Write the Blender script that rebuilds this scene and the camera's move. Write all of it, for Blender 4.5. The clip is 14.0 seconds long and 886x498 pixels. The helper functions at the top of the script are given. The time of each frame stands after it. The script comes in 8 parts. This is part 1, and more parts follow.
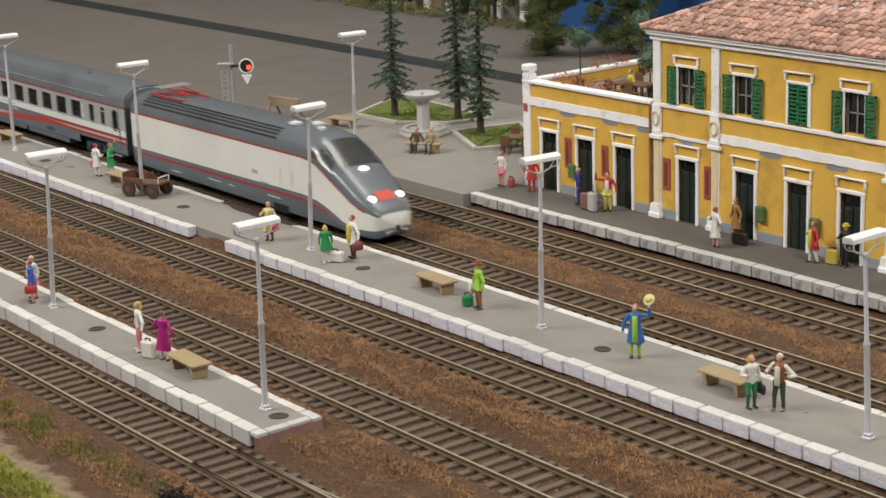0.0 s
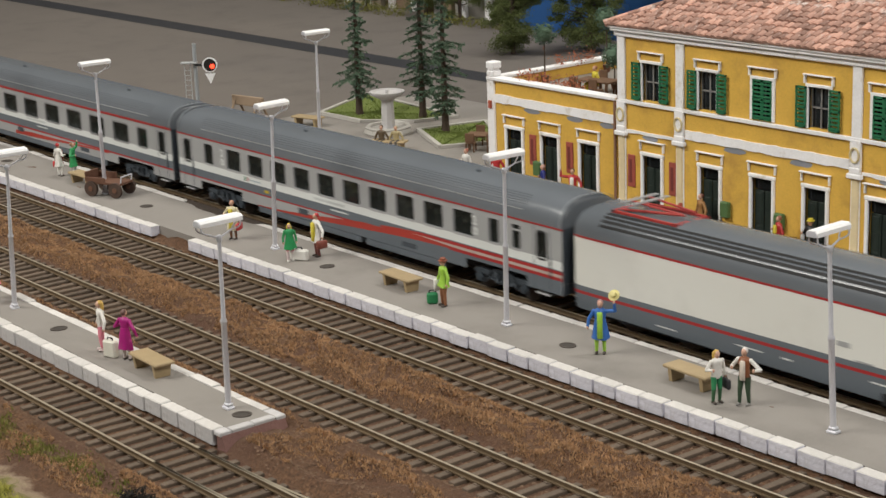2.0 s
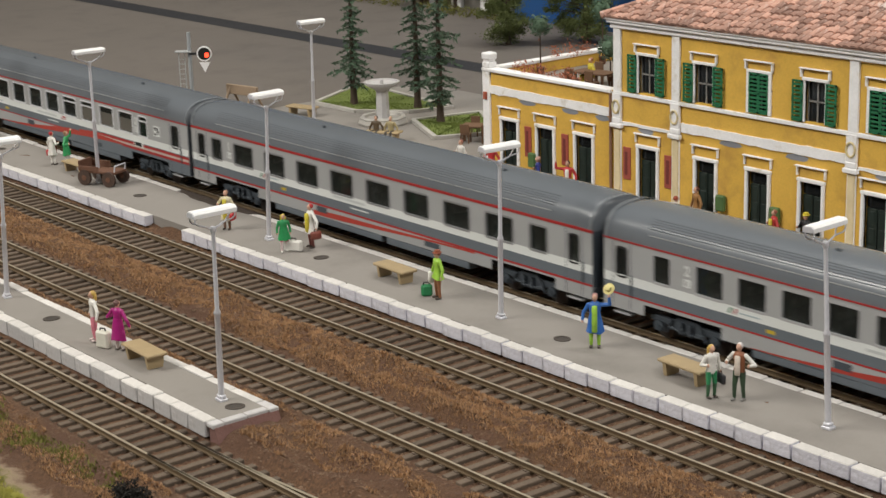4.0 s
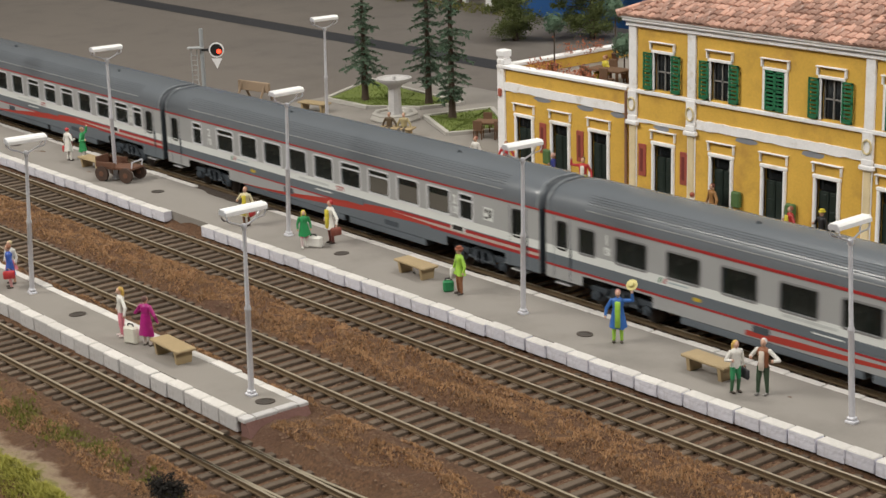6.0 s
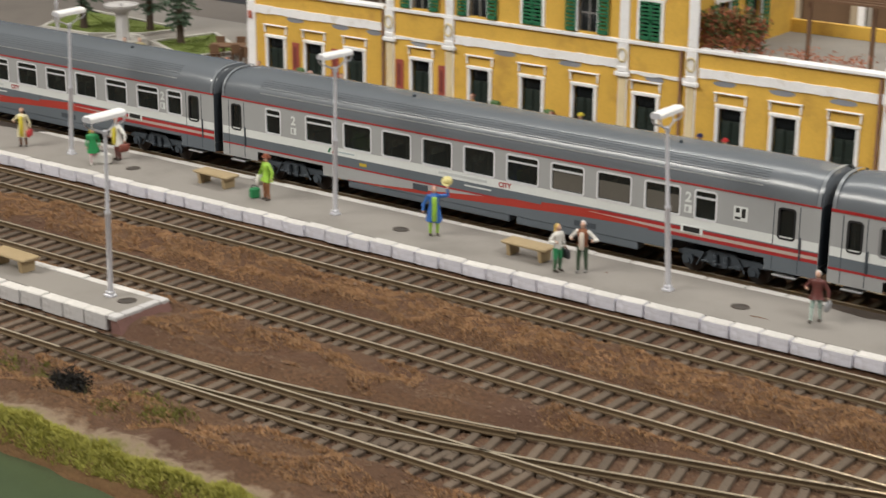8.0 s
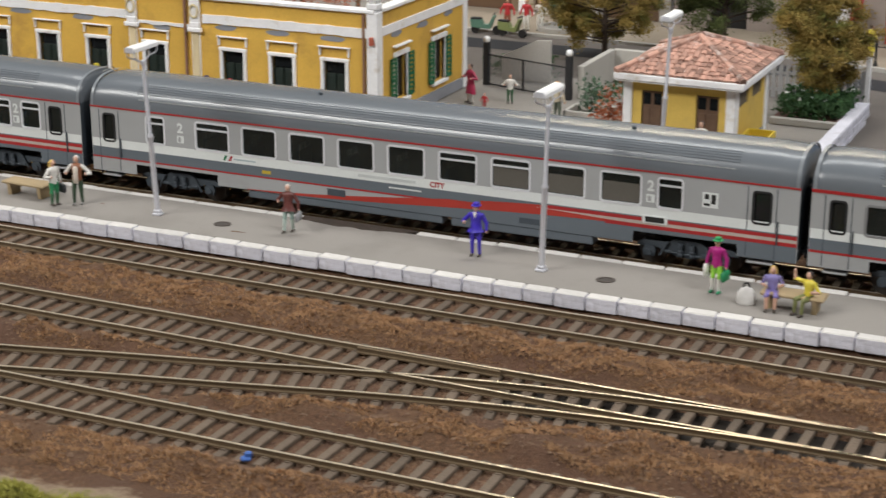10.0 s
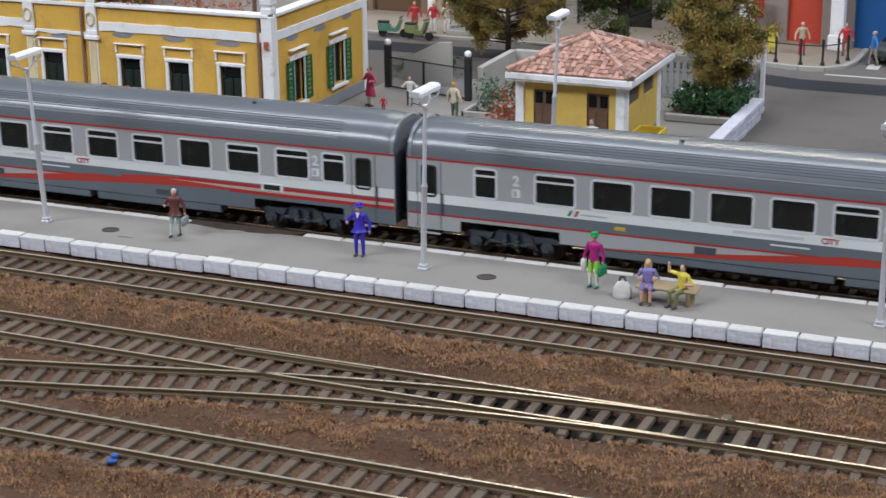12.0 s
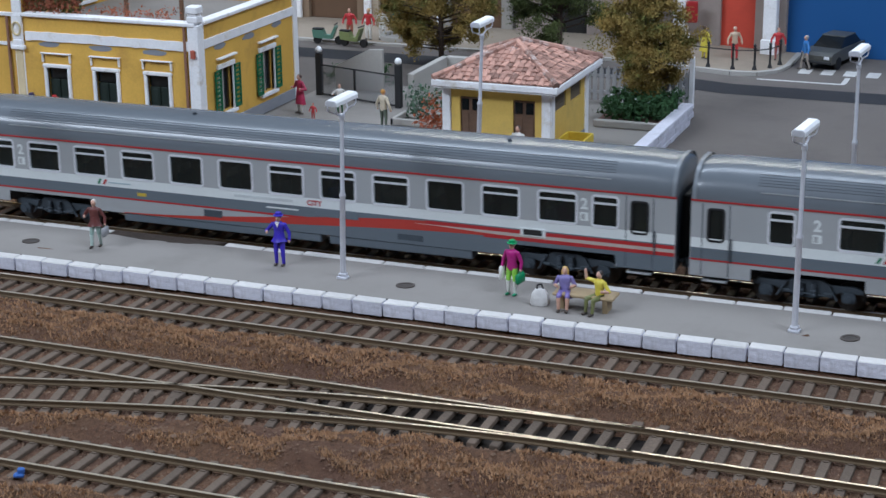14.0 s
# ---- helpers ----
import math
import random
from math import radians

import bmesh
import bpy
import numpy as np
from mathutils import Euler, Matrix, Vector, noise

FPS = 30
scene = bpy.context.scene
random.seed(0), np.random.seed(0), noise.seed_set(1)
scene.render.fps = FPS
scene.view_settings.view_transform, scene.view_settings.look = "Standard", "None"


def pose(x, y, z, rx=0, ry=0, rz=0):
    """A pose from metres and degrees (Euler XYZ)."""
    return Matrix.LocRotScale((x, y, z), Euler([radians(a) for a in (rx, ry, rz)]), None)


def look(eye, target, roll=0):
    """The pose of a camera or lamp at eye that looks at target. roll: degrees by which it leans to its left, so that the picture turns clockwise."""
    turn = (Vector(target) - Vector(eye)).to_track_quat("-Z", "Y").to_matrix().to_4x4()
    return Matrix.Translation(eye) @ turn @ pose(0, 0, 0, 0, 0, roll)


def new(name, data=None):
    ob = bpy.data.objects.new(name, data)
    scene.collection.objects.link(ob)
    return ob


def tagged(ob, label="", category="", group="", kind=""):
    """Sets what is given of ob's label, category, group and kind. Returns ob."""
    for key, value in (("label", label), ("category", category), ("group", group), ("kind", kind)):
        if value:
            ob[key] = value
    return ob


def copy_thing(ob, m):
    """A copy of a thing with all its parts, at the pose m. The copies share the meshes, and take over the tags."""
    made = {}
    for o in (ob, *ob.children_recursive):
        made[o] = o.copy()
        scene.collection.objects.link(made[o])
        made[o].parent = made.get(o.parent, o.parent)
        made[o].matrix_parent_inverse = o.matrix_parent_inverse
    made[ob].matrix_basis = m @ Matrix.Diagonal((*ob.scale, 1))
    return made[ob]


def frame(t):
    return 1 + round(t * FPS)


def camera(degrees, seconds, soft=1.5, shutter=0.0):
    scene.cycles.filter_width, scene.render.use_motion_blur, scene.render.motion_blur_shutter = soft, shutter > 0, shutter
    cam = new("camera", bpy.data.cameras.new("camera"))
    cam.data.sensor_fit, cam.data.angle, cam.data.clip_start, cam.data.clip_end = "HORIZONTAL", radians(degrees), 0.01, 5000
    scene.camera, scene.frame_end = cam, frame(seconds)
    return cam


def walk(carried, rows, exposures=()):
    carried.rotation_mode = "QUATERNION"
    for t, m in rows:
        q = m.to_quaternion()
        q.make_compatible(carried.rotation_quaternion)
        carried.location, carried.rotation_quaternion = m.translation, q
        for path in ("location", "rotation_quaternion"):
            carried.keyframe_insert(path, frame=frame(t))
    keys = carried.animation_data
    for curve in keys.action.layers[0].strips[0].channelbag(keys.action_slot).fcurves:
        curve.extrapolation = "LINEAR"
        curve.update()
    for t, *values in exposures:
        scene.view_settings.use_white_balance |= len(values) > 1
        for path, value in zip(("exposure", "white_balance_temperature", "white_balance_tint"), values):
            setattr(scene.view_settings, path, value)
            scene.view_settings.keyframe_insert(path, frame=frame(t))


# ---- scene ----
# A model railway in scale 1:87. Lengths below are in metres of the full-size original; U brings them to the model's true size.
U = 1 / 87
cam = camera(28.520, 14.0, soft=1.5, shutter=0.5)
# seconds, eye, target, roll
ROWS = [
    (0, 43.789, -37.519, 18.703, -2.259, -2.449, 2.901, -2.14),
    (0.5, 43.715, -37.403, 18.684, -1.998, -1.890, 2.898, -2.09),
    (1, 43.737, -37.257, 18.623, -1.853, -1.571, 2.873, -2.16),
    (1.5, 43.708, -37.344, 18.612, -1.738, -1.489, 2.828, -2.19),
    (2, 43.681, -37.277, 18.464, -1.695, -1.336, 2.676, -2.19),
    (2.5, 43.645, -37.122, 18.359, -1.688, -1.154, 2.506, -2.15),
    (5, 43.306, -37.357, 18.649, -1.779, -1.300, 2.301, -1.65),
    (5.5, 43.241, -37.606, 18.694, -1.829, -1.550, 2.304, -1.71),
    (6, 43.268, -38.430, 18.859, -1.643, -2.184, 2.450, -1.69),
    (6.5, 42.734, -40.315, 19.081, -0.819, -2.561, 2.415, -1.16),
    (7, 41.595, -42.697, 19.023, 1.065, -1.990, 1.696, -0.47),
    (7.5, 40.690, -45.326, 18.926, 3.575, -1.751, 0.932, 0.05),
    (8, 40.273, -47.484, 18.642, 6.215, -1.629, 0.275, 0.27),
    (8.5, 41.228, -48.535, 18.185, 10.150, -0.697, -0.408, 0.24),
    (9, 43.451, -48.870, 17.855, 15.627, 0.880, -0.874, 0.16),
    (9.2, 44.402, -48.931, 17.887, 17.812, 1.454, -0.936, 0.10),
    (11.3, 49.002, -48.205, 17.665, 26.595, 4.282, -0.856, -0.13),
    (11.5, 49.073, -48.206, 17.747, 26.727, 4.280, -0.853, -0.36),
    (12, 49.561, -48.157, 17.727, 27.291, 4.387, -0.799, -0.60),
    (12.5, 50.174, -47.919, 17.723, 28.177, 4.756, -0.754, -0.76),
    (13, 50.442, -47.742, 17.723, 28.939, 5.155, -0.704, -0.73),
    (13.5, 50.639, -47.547, 17.786, 29.436, 5.474, -0.631, -0.70),
    (14, 50.810, -47.533, 17.826, 29.698, 5.527, -0.583, -0.71),
]
walk(cam, [(t, look(Vector((a, b, c)) * U, Vector((d, e, f)) * U, r)) for t, a, b, c, d, e, f, r in ROWS],
     exposures=[(0.0, -0.15, 6300, 7), (2.0, -0.19, 6300, 7), (6.5, -0.16, 6350, 7), (9.0, -0.05, 6250, 7), (11.3, -0.13, 5650, 8), (12.5, -0.17, 5300, 8), (14.0, -0.33, 5000, 7)])

# ---- light: an exhibition hall with ceiling lamps over the layout ----
world = bpy.data.worlds.new("hall_light")
scene.world = world
world.use_nodes = True
world.node_tree.nodes["Background"].inputs[0].default_value = (0.9, 0.93, 1.0, 1)
world.node_tree.nodes["Background"].inputs[1].default_value = 0.3


def ceiling_lamp(x, y, z, tx, ty, size, watts, color):
    data = bpy.data.lights.new("ceiling_lamp", "AREA")
    data.shape, data.size, data.size_y, data.energy, data.color = "RECTANGLE", size[0], size[1], watts, color
    ob = new("ceiling_lamp", data)
    ob.matrix_basis = look((x, y, z), (tx, ty, 0))
    return ob


ceiling_lamp(-0.80, -1.30, 1.36, -0.1, 0.2, (1.1, 0.35), 39, (1.0, 0.93, 0.84))
ceiling_lamp(1.32, -0.40, 1.34, 0.15, 0.22, (0.8, 0.35), 20, (1.0, 0.95, 0.89))
ceiling_lamp(0.02, 0.75, 1.7, 0.1, 0.5, (2.0, 0.3), 26, (1.0, 0.94, 0.86))
ceiling_lamp(0.25, 2.2, 1.12, 0.3, 0.0, (1.7, 0.12), 13, (1.0, 0.82, 0.56))

# ---- materials ----
MATS = {}


def mk(name, col, rough=0.6, metal=0.0, var=0.12, scale=2.0, fine=0.08, bump=0.15, bscale=12.0, rand=0.06, stain_or_glint=None, emit=0.0, coat=0.0):
    """A procedural surface: colour, broad and fine variation, a little relief. Scales are per metre of the original."""
    if name in MATS:
        return MATS[name]
    m = bpy.data.materials.new(name)
    m.use_nodes = True
    nt = m.node_tree
    n, l = nt.nodes, nt.links
    b = n["Principled BSDF"]
    b.inputs["Roughness"].default_value, b.inputs["Metallic"].default_value = rough, metal
    b.inputs["Coat Weight"].default_value = coat
    tc = n.new("ShaderNodeTexCoord")
    big, small = n.new("ShaderNodeTexNoise"), n.new("ShaderNodeTexNoise")
    for node, s, d in ((big, scale, 4), (small, bscale, 5)):
        node.inputs["Scale"].default_value, node.inputs["Detail"].default_value = s * 87, d
        l.new(tc.outputs["Object"], node.inputs["Vector"])
    info = n.new("ShaderNodeObjectInfo")
    parts = []
    for src, amount in ((big.outputs["Fac"], var * 2), (small.outputs["Fac"], fine * 2), (info.outputs["Random"], rand)):
        q = n.new("ShaderNodeMath")
        q.operation = "MULTIPLY_ADD"
        l.new(src, q.inputs[0])
        q.inputs[1].default_value, q.inputs[2].default_value = amount, -amount / 2
        parts.append(q)
    s1, s2 = n.new("ShaderNodeMath"), n.new("ShaderNodeMath")
    l.new(parts[0].outputs[0], s1.inputs[0]), l.new(parts[1].outputs[0], s1.inputs[1])
    l.new(s1.outputs[0], s2.inputs[0]), l.new(parts[2].outputs[0], s2.inputs[1])
    s3 = n.new("ShaderNodeMath")
    s3.inputs[1].default_value = 1.0
    l.new(s2.outputs[0], s3.inputs[0])
    mul = n.new("ShaderNodeVectorMath")
    mul.operation = "SCALE"
    mul.inputs[0].default_value = col
    l.new(s3.outputs[0], mul.inputs["Scale"])
    out = mul.outputs[0]
    if stain_or_glint:
        scol, sscale, lo, hi = stain_or_glint
        sn, ramp, mix = n.new("ShaderNodeTexNoise"), n.new("ShaderNodeMapRange"), n.new("ShaderNodeMix")
        sn.inputs["Scale"].default_value, sn.inputs["Detail"].default_value, sn.inputs["Roughness"].default_value = sscale * 87, 8, 0.65
        l.new(tc.outputs["Object"], sn.inputs["Vector"])
        ramp.inputs[1].default_value, ramp.inputs[2].default_value = lo, hi
        l.new(sn.outputs["Fac"], ramp.inputs[0])
        mix.data_type = "RGBA"
        l.new(ramp.outputs[0], mix.inputs[0]), l.new(out, mix.inputs[6])
        mix.inputs[7].default_value = (*scol, 1)
        out = mix.outputs[2]
    l.new(out, b.inputs["Base Color"])
    if bump:
        bp = n.new("ShaderNodeBump")
        bp.inputs["Strength"].default_value, bp.inputs["Distance"].default_value = 0.6, bump * 0.1 * U
        l.new(small.outputs["Fac"], bp.inputs["Height"])
        l.new(bp.outputs[0], b.inputs["Normal"])
    if emit:
        b.inputs["Emission Color"].default_value, b.inputs["Emission Strength"].default_value = (*col, 1), emit
    MATS[name] = m
    return m


YELLOW = mk("ochre_plaster", (0.68, 0.415, 0.068), 0.75, var=0.12, scale=0.7, fine=0.12, stain_or_glint=((0.40, 0.22, 0.05), 0.6, 0.52, 0.82))
WHITE = mk("white_plaster", (0.87, 0.86, 0.87), 0.7, var=0.10, scale=1.5, fine=0.10, stain_or_glint=((0.50, 0.42, 0.30), 1.3, 0.57, 0.80))
PLINTH = mk("grey_plinth", (0.27, 0.28, 0.31), 0.8, var=0.15)
GREEN = mk("green_shutter_paint", (0.02, 0.15, 0.065), 0.55, var=0.15)
DARKGREEN = mk("dark_green_door_paint", (0.012, 0.022, 0.017), 0.5, var=0.3)
# near-black; behind openings it paints in the dark of unlit rooms
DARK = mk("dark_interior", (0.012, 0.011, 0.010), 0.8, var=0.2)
GLASS = mk("dark_glazing", (0.012, 0.014, 0.015), 0.08, var=0.3, bump=0)
# pale patches: faded, dirty tile, with white glints also painted into the colour
ROOFTILE = mk("terracotta_tile", (0.41, 0.235, 0.18), 0.85, var=0.3, scale=1.2, fine=0.25, rand=0.9, stain_or_glint=((0.70, 0.61, 0.57), 1.6, 0.52, 0.66))
STONE = mk("whitewashed_stone", (0.64, 0.63, 0.70), 0.85, var=0.14, scale=1.2, fine=0.14, bump=0.8, bscale=6, rand=0.16, stain_or_glint=((0.38, 0.36, 0.37), 1.1, 0.58, 0.80))
PAVING = mk("grey_platform_asphalt", (0.245, 0.225, 0.205), 0.85, var=0.06, scale=0.35, fine=0.10, bump=0.12, bscale=25, stain_or_glint=((0.17, 0.155, 0.14), 0.25, 0.5, 0.85))
ROAD = mk("grey_brown_road", (0.135, 0.118, 0.105), 0.9, var=0.10, scale=0.12, fine=0.12, bump=0.15, bscale=12, stain_or_glint=((0.10, 0.088, 0.08), 0.3, 0.5, 0.8))
TAR = mk("black_tar_strip", (0.022, 0.022, 0.026), 0.85, var=0.3, scale=0.8)
RAIL = mk("rusty_rail_side", (0.14, 0.098, 0.056), 0.65, 0.3, var=0.25, scale=1.0)
RAILTOP = mk("worn_rail_head", (0.62, 0.54, 0.41), 0.31, 0.6, var=0.12, scale=2.0, bump=0.05)
SLEEPER = mk("grey_brown_sleeper", (0.115, 0.084, 0.060), 0.85, var=0.25, scale=3, fine=0.25, bump=0.4, rand=0.45)
METAL = mk("silver_painted_metal", (0.64, 0.64, 0.69), 0.36, 0.25, var=0.06)
LAMPWHITE = mk("lamp_housing", (0.90, 0.90, 0.91), 0.4, var=0.05)
IRON = mk("dark_iron", (0.03, 0.03, 0.032), 0.6, 0.4, var=0.2)
RUST = mk("rusty_brown_paint", (0.13, 0.06, 0.035), 0.75, var=0.3, scale=3)
TAN = mk("tan_bench_wood", (0.36, 0.27, 0.15), 0.6, var=0.12, scale=2.5)
WOOD = mk("brown_wood", (0.14, 0.075, 0.04), 0.7, var=0.25, scale=3)
COACHGREY = mk("light_grey_coach_paint", (0.34, 0.345, 0.35), 0.38, var=0.05, scale=0.6, fine=0.02, bump=0, stain_or_glint=((0.28, 0.27, 0.26), 0.5, 0.55, 0.9))
COACHDARK = mk("slate_grey_coach_paint", (0.118, 0.138, 0.16), 0.40, var=0.07, scale=0.6, fine=0.03, bump=0)
ROOFGREY = mk("grey_roof_paint", (0.135, 0.148, 0.166), 0.27, var=0.10, scale=0.3, fine=0.03, bump=0.03)
COACHWHITE = mk("white_coach_stripe", (0.66, 0.68, 0.67), 0.4, var=0.04, bump=0)
CREAM = mk("cream_locomotive_paint", (0.70, 0.70, 0.66), 0.36, var=0.04, scale=0.25, fine=0.02, bump=0, stain_or_glint=((0.58, 0.57, 0.53), 0.3, 0.55, 0.95))
RED = mk("red_stripe_paint", (0.34, 0.018, 0.02), 0.4, var=0.06, bump=0)
ORANGERED = mk("orange_red_livery", (0.37, 0.036, 0.024), 0.4, var=0.06, bump=0)
BOGIE = mk("grey_bogie", (0.055, 0.067, 0.082), 0.6, 0.1, var=0.25, scale=3)
SILVER = mk("silver_window_frame", (0.70, 0.71, 0.74), 0.35, 0.25, var=0.05, bump=0)
BLACKRUBBER = mk("black_rubber", (0.01, 0.01, 0.011), 0.7)
HEADLIGHT = mk("lit_headlamp", (1.0, 0.93, 0.85), 0.3, emit=6.0, bump=0)
REDLIGHT = mk("red_signal_light", (1.0, 0.05, 0.02), 0.3, emit=4.0, bump=0)
PANTORED = mk("red_pantograph_paint", (0.36, 0.035, 0.03), 0.55, var=0.2)
LEAFDARK = mk("dark_conifer_needles", (0.075, 0.125, 0.078), 0.8, var=0.35, scale=2, fine=0.3, rand=0.2)
LEAFOLIVE = mk("olive_green_foliage", (0.09, 0.11, 0.03), 0.85, var=0.35, scale=1.5, fine=0.3, rand=0.2)
LEAFAUTUMN = mk("ochre_autumn_foliage", (0.30, 0.21, 0.05), 0.9, var=0.35, scale=0.9, fine=0.08, stain_or_glint=((0.13, 0.14, 0.03), 0.8, 0.48, 0.62))
LEAFGREEN = mk("green_hedge_foliage", (0.035, 0.085, 0.025), 0.85, var=0.4, scale=2, fine=0.3)
LEAFRUST = mk("rust_red_foliage", (0.36, 0.12, 0.06), 0.85, var=0.4, scale=2, fine=0.3)
MOSS = mk("dull_moss", (0.15, 0.15, 0.028), 0.95, var=0.3)
GRASS = mk("yellow_green_static_grass", (0.38, 0.36, 0.08), 0.9, var=0.3, scale=1.0, fine=0.3)
LAWN = mk("green_lawn_flock", (0.12, 0.155, 0.03), 0.9, var=0.3, scale=1.0, fine=0.3, bump=0.6, bscale=8)
BARK = mk("dark_bark", (0.06, 0.04, 0.028), 0.9, var=0.3, bump=0.5)
STONEBROWN = mk("brown_ballast_stone", (0.19, 0.118, 0.074), 0.9, var=0.4, scale=1.5, fine=0.2)
BLUE = mk("blue_painted_backdrop", (0.015, 0.085, 0.27), 0.7, var=0.10, scale=0.05, fine=0.02, bump=0)
HALL = mk("dim_hall_wall", (0.24, 0.235, 0.23), 0.9, var=0.05, scale=0.02)
PALESTONE = mk("grey_lilac_edging_stone", (0.50, 0.485, 0.485), 0.85, var=0.14, scale=1.6, fine=0.12, bump=0.5, bscale=7, rand=0.16, stain_or_glint=((0.30, 0.27, 0.26), 1.4, 0.58, 0.8))
BACKSTONE = mk("grey_edging_stone", (0.40, 0.385, 0.37), 0.85, var=0.15, scale=1.6, bump=0.3, rand=0.2)
TURF = mk("brown_static_fibre", (0.39, 0.232, 0.120), 0.95, var=0.45, scale=1.3, fine=0.2, bump=0)
EARTHRED = mk("reddish_earth_face", (0.20, 0.105, 0.09), 0.9, var=0.2, scale=1.5, bump=0.5)
CONCRETE = mk("pale_concrete", (0.42, 0.40, 0.37), 0.85, var=0.12, scale=1, bump=0.3)


# ---- mesh making ----
class Shape:
    """Collects faces in metres of the original."""

    def __init__(self):
        self.v, self.f, self.m = [], [], []

    def add(self, verts, faces, mi=0):
        k = len(self.v)
        self.v += [tuple(p) for p in verts]
        self.f += [tuple(k + i for i in face) for face in faces]
        self.m += [mi] * len(faces)
        return self

    def box(self, x0, y0, z0, x1, y1, z1, c=0.0, mi=0, m=None):
        """A box between two corners with edges chamfered by c."""
        lo, hi = (min(x0, x1), min(y0, y1), min(z0, z1)), (max(x0, x1), max(y0, y1), max(z0, z1))
        c = min(c, *(0.49 * (h - a) for a, h in zip(lo, hi)))
        signs = [(i, j, k) for i in (0, 1) for j in (0, 1) for k in (0, 1)]
        if c <= 0:
            pts = [tuple((lo, hi)[s[a]][a] for a in range(3)) for s in signs]
            faces = [(0, 1, 3, 2), (4, 6, 7, 5), (0, 4, 5, 1), (2, 3, 7, 6), (0, 2, 6, 4), (1, 5, 7, 3)]
        else:
            pts, at = [], {}
            for s in signs:
                for a in range(3):
                    p = [(lo, hi)[s[b]][b] + (0 if b == a else (c if s[b] == 0 else -c)) for b in range(3)]
                    at[s, a] = len(pts)
                    pts.append(tuple(p))
            faces = [tuple(at[s, a] for a in range(3)) for s in signs]
            for a in range(3):
                b, d = [q for q in range(3) if q != a]
                for side in (0, 1):
                    ring = []
                    for i, j in ((0, 0), (1, 0), (1, 1), (0, 1)):
                        s = [0, 0, 0]
                        s[a], s[b], s[d] = side, i, j
                        ring.append(at[tuple(s), a])
                    faces.append(tuple(ring))
                for i in (0, 1):
                    for j in (0, 1):
                        s0, s1 = [0, 0, 0], [0, 0, 0]
                        s0[b] = s1[b] = i
                        s0[d] = s1[d] = j
                        s1[a] = 1
                        s0, s1 = tuple(s0), tuple(s1)
                        faces.append((at[s0, b], at[s1, b], at[s1, d], at[s0, d]))
        if m is not None:
            pts = [m @ Vector(p) for p in pts]
        return self.add(pts, faces, mi)

    def tube(self, p, q, r, r2=None, n=10, mi=0, caps=True):
        """A round bar from p to q, of radius r to r2."""
        p, q = Vector(p), Vector(q)
        r2 = r if r2 is None else r2
        w = (q - p).normalized()
        a = w.orthogonal().normalized()
        b = w.cross(a)
        ring = [(math.cos(6.28318 * i / n), math.sin(6.28318 * i / n)) for i in range(n)]
        pts = [p + (a * c + b * s) * r for c, s in ring] + [q + (a * c + b * s) * r2 for c, s in ring]
        faces = [(i, (i + 1) % n, n + (i + 1) % n, n + i) for i in range(n)]
        if caps:
            faces += [tuple(range(n))[::-1], tuple(range(n, 2 * n))]
        return self.add(pts, faces, mi)

    def path(self, pts, r, n=8, mi=0):
        for p, q in zip(pts, pts[1:]):
            self.tube(p, q, r, n=n, mi=mi)
        return self

    def lathe(self, x, y, prof, n=20, mi=0, squash=1.0):
        """A turned form about the upright through x, y; prof: rows of radius and height."""
        pts = [(x + r * math.cos(6.28318 * i / n), y + squash * r * math.sin(6.28318 * i / n), z) for r, z in prof for i in range(n)]
        faces = [(k * n + i, k * n + (i + 1) % n, (k + 1) * n + (i + 1) % n, (k + 1) * n + i) for k in range(len(prof) - 1) for i in range(n)]
        faces += [tuple(range(n))[::-1], tuple(range((len(prof) - 1) * n, len(prof) * n))]
        return self.add(pts, faces, mi)

    def ball(self, x, y, z, rx, ry=None, rz=None, n=12, k=8, mi=0):
        ry, rz = ry or rx, rz or rx
        pts = [(x + rx * math.sin(3.14159 * j / k) * math.cos(6.28318 * i / n), y + ry * math.sin(3.14159 * j / k) * math.sin(6.28318 * i / n), z - rz * math.cos(3.14159 * j / k)) for j in range(1, k) for i in range(n)]
        faces = [((j) * n + i, j * n + (i + 1) % n, (j + 1) * n + (i + 1) % n, (j + 1) * n + i) for j in range(k - 2) for i in range(n)]
        s, e = len(pts), len(pts) + 1
        pts += [(x, y, z - rz), (x, y, z + rz)]
        faces += [(s, (i + 1) % n, i) for i in range(n)] + [(e, (k - 2) * n + i, (k - 2) * n + (i + 1) % n) for i in range(n)]
        return self.add(pts, faces, mi)

    def prism(self, poly, y0, y1, axis="y", mi=0):
        """A polygon of (u, w) drawn out between two values of the axis: y takes (x, z), x takes (y, z), z takes (x, y)."""
        def at(u, w, t):
            return (u, t, w) if axis == "y" else (t, u, w) if axis == "x" else (u, w, t)
        n = len(poly)
        pts = [at(u, w, y0) for u, w in poly] + [at(u, w, y1) for u, w in poly]
        faces = [(i, (i + 1) % n, n + (i + 1) % n, n + i) for i in range(n)] + [tuple(range(n))[::-1], tuple(range(n, 2 * n))]
        return self.add(pts, faces, mi)

    def mesh(self, name, mats, smooth=0):
        me = bpy.data.meshes.new(name)
        me.from_pydata([(x * U, y * U, z * U) for x, y, z in self.v], [], self.f)
        for m in mats if isinstance(mats, (list, tuple)) else [mats]:
            me.materials.append(m)
        if any(self.m):
            me.polygons.foreach_set("material_index", self.m)
        if len(self.f) < 60000:
            bm = bmesh.new()
            bm.from_mesh(me)
            bmesh.ops.recalc_face_normals(bm, faces=bm.faces)
            bm.to_mesh(me)
            bm.free()
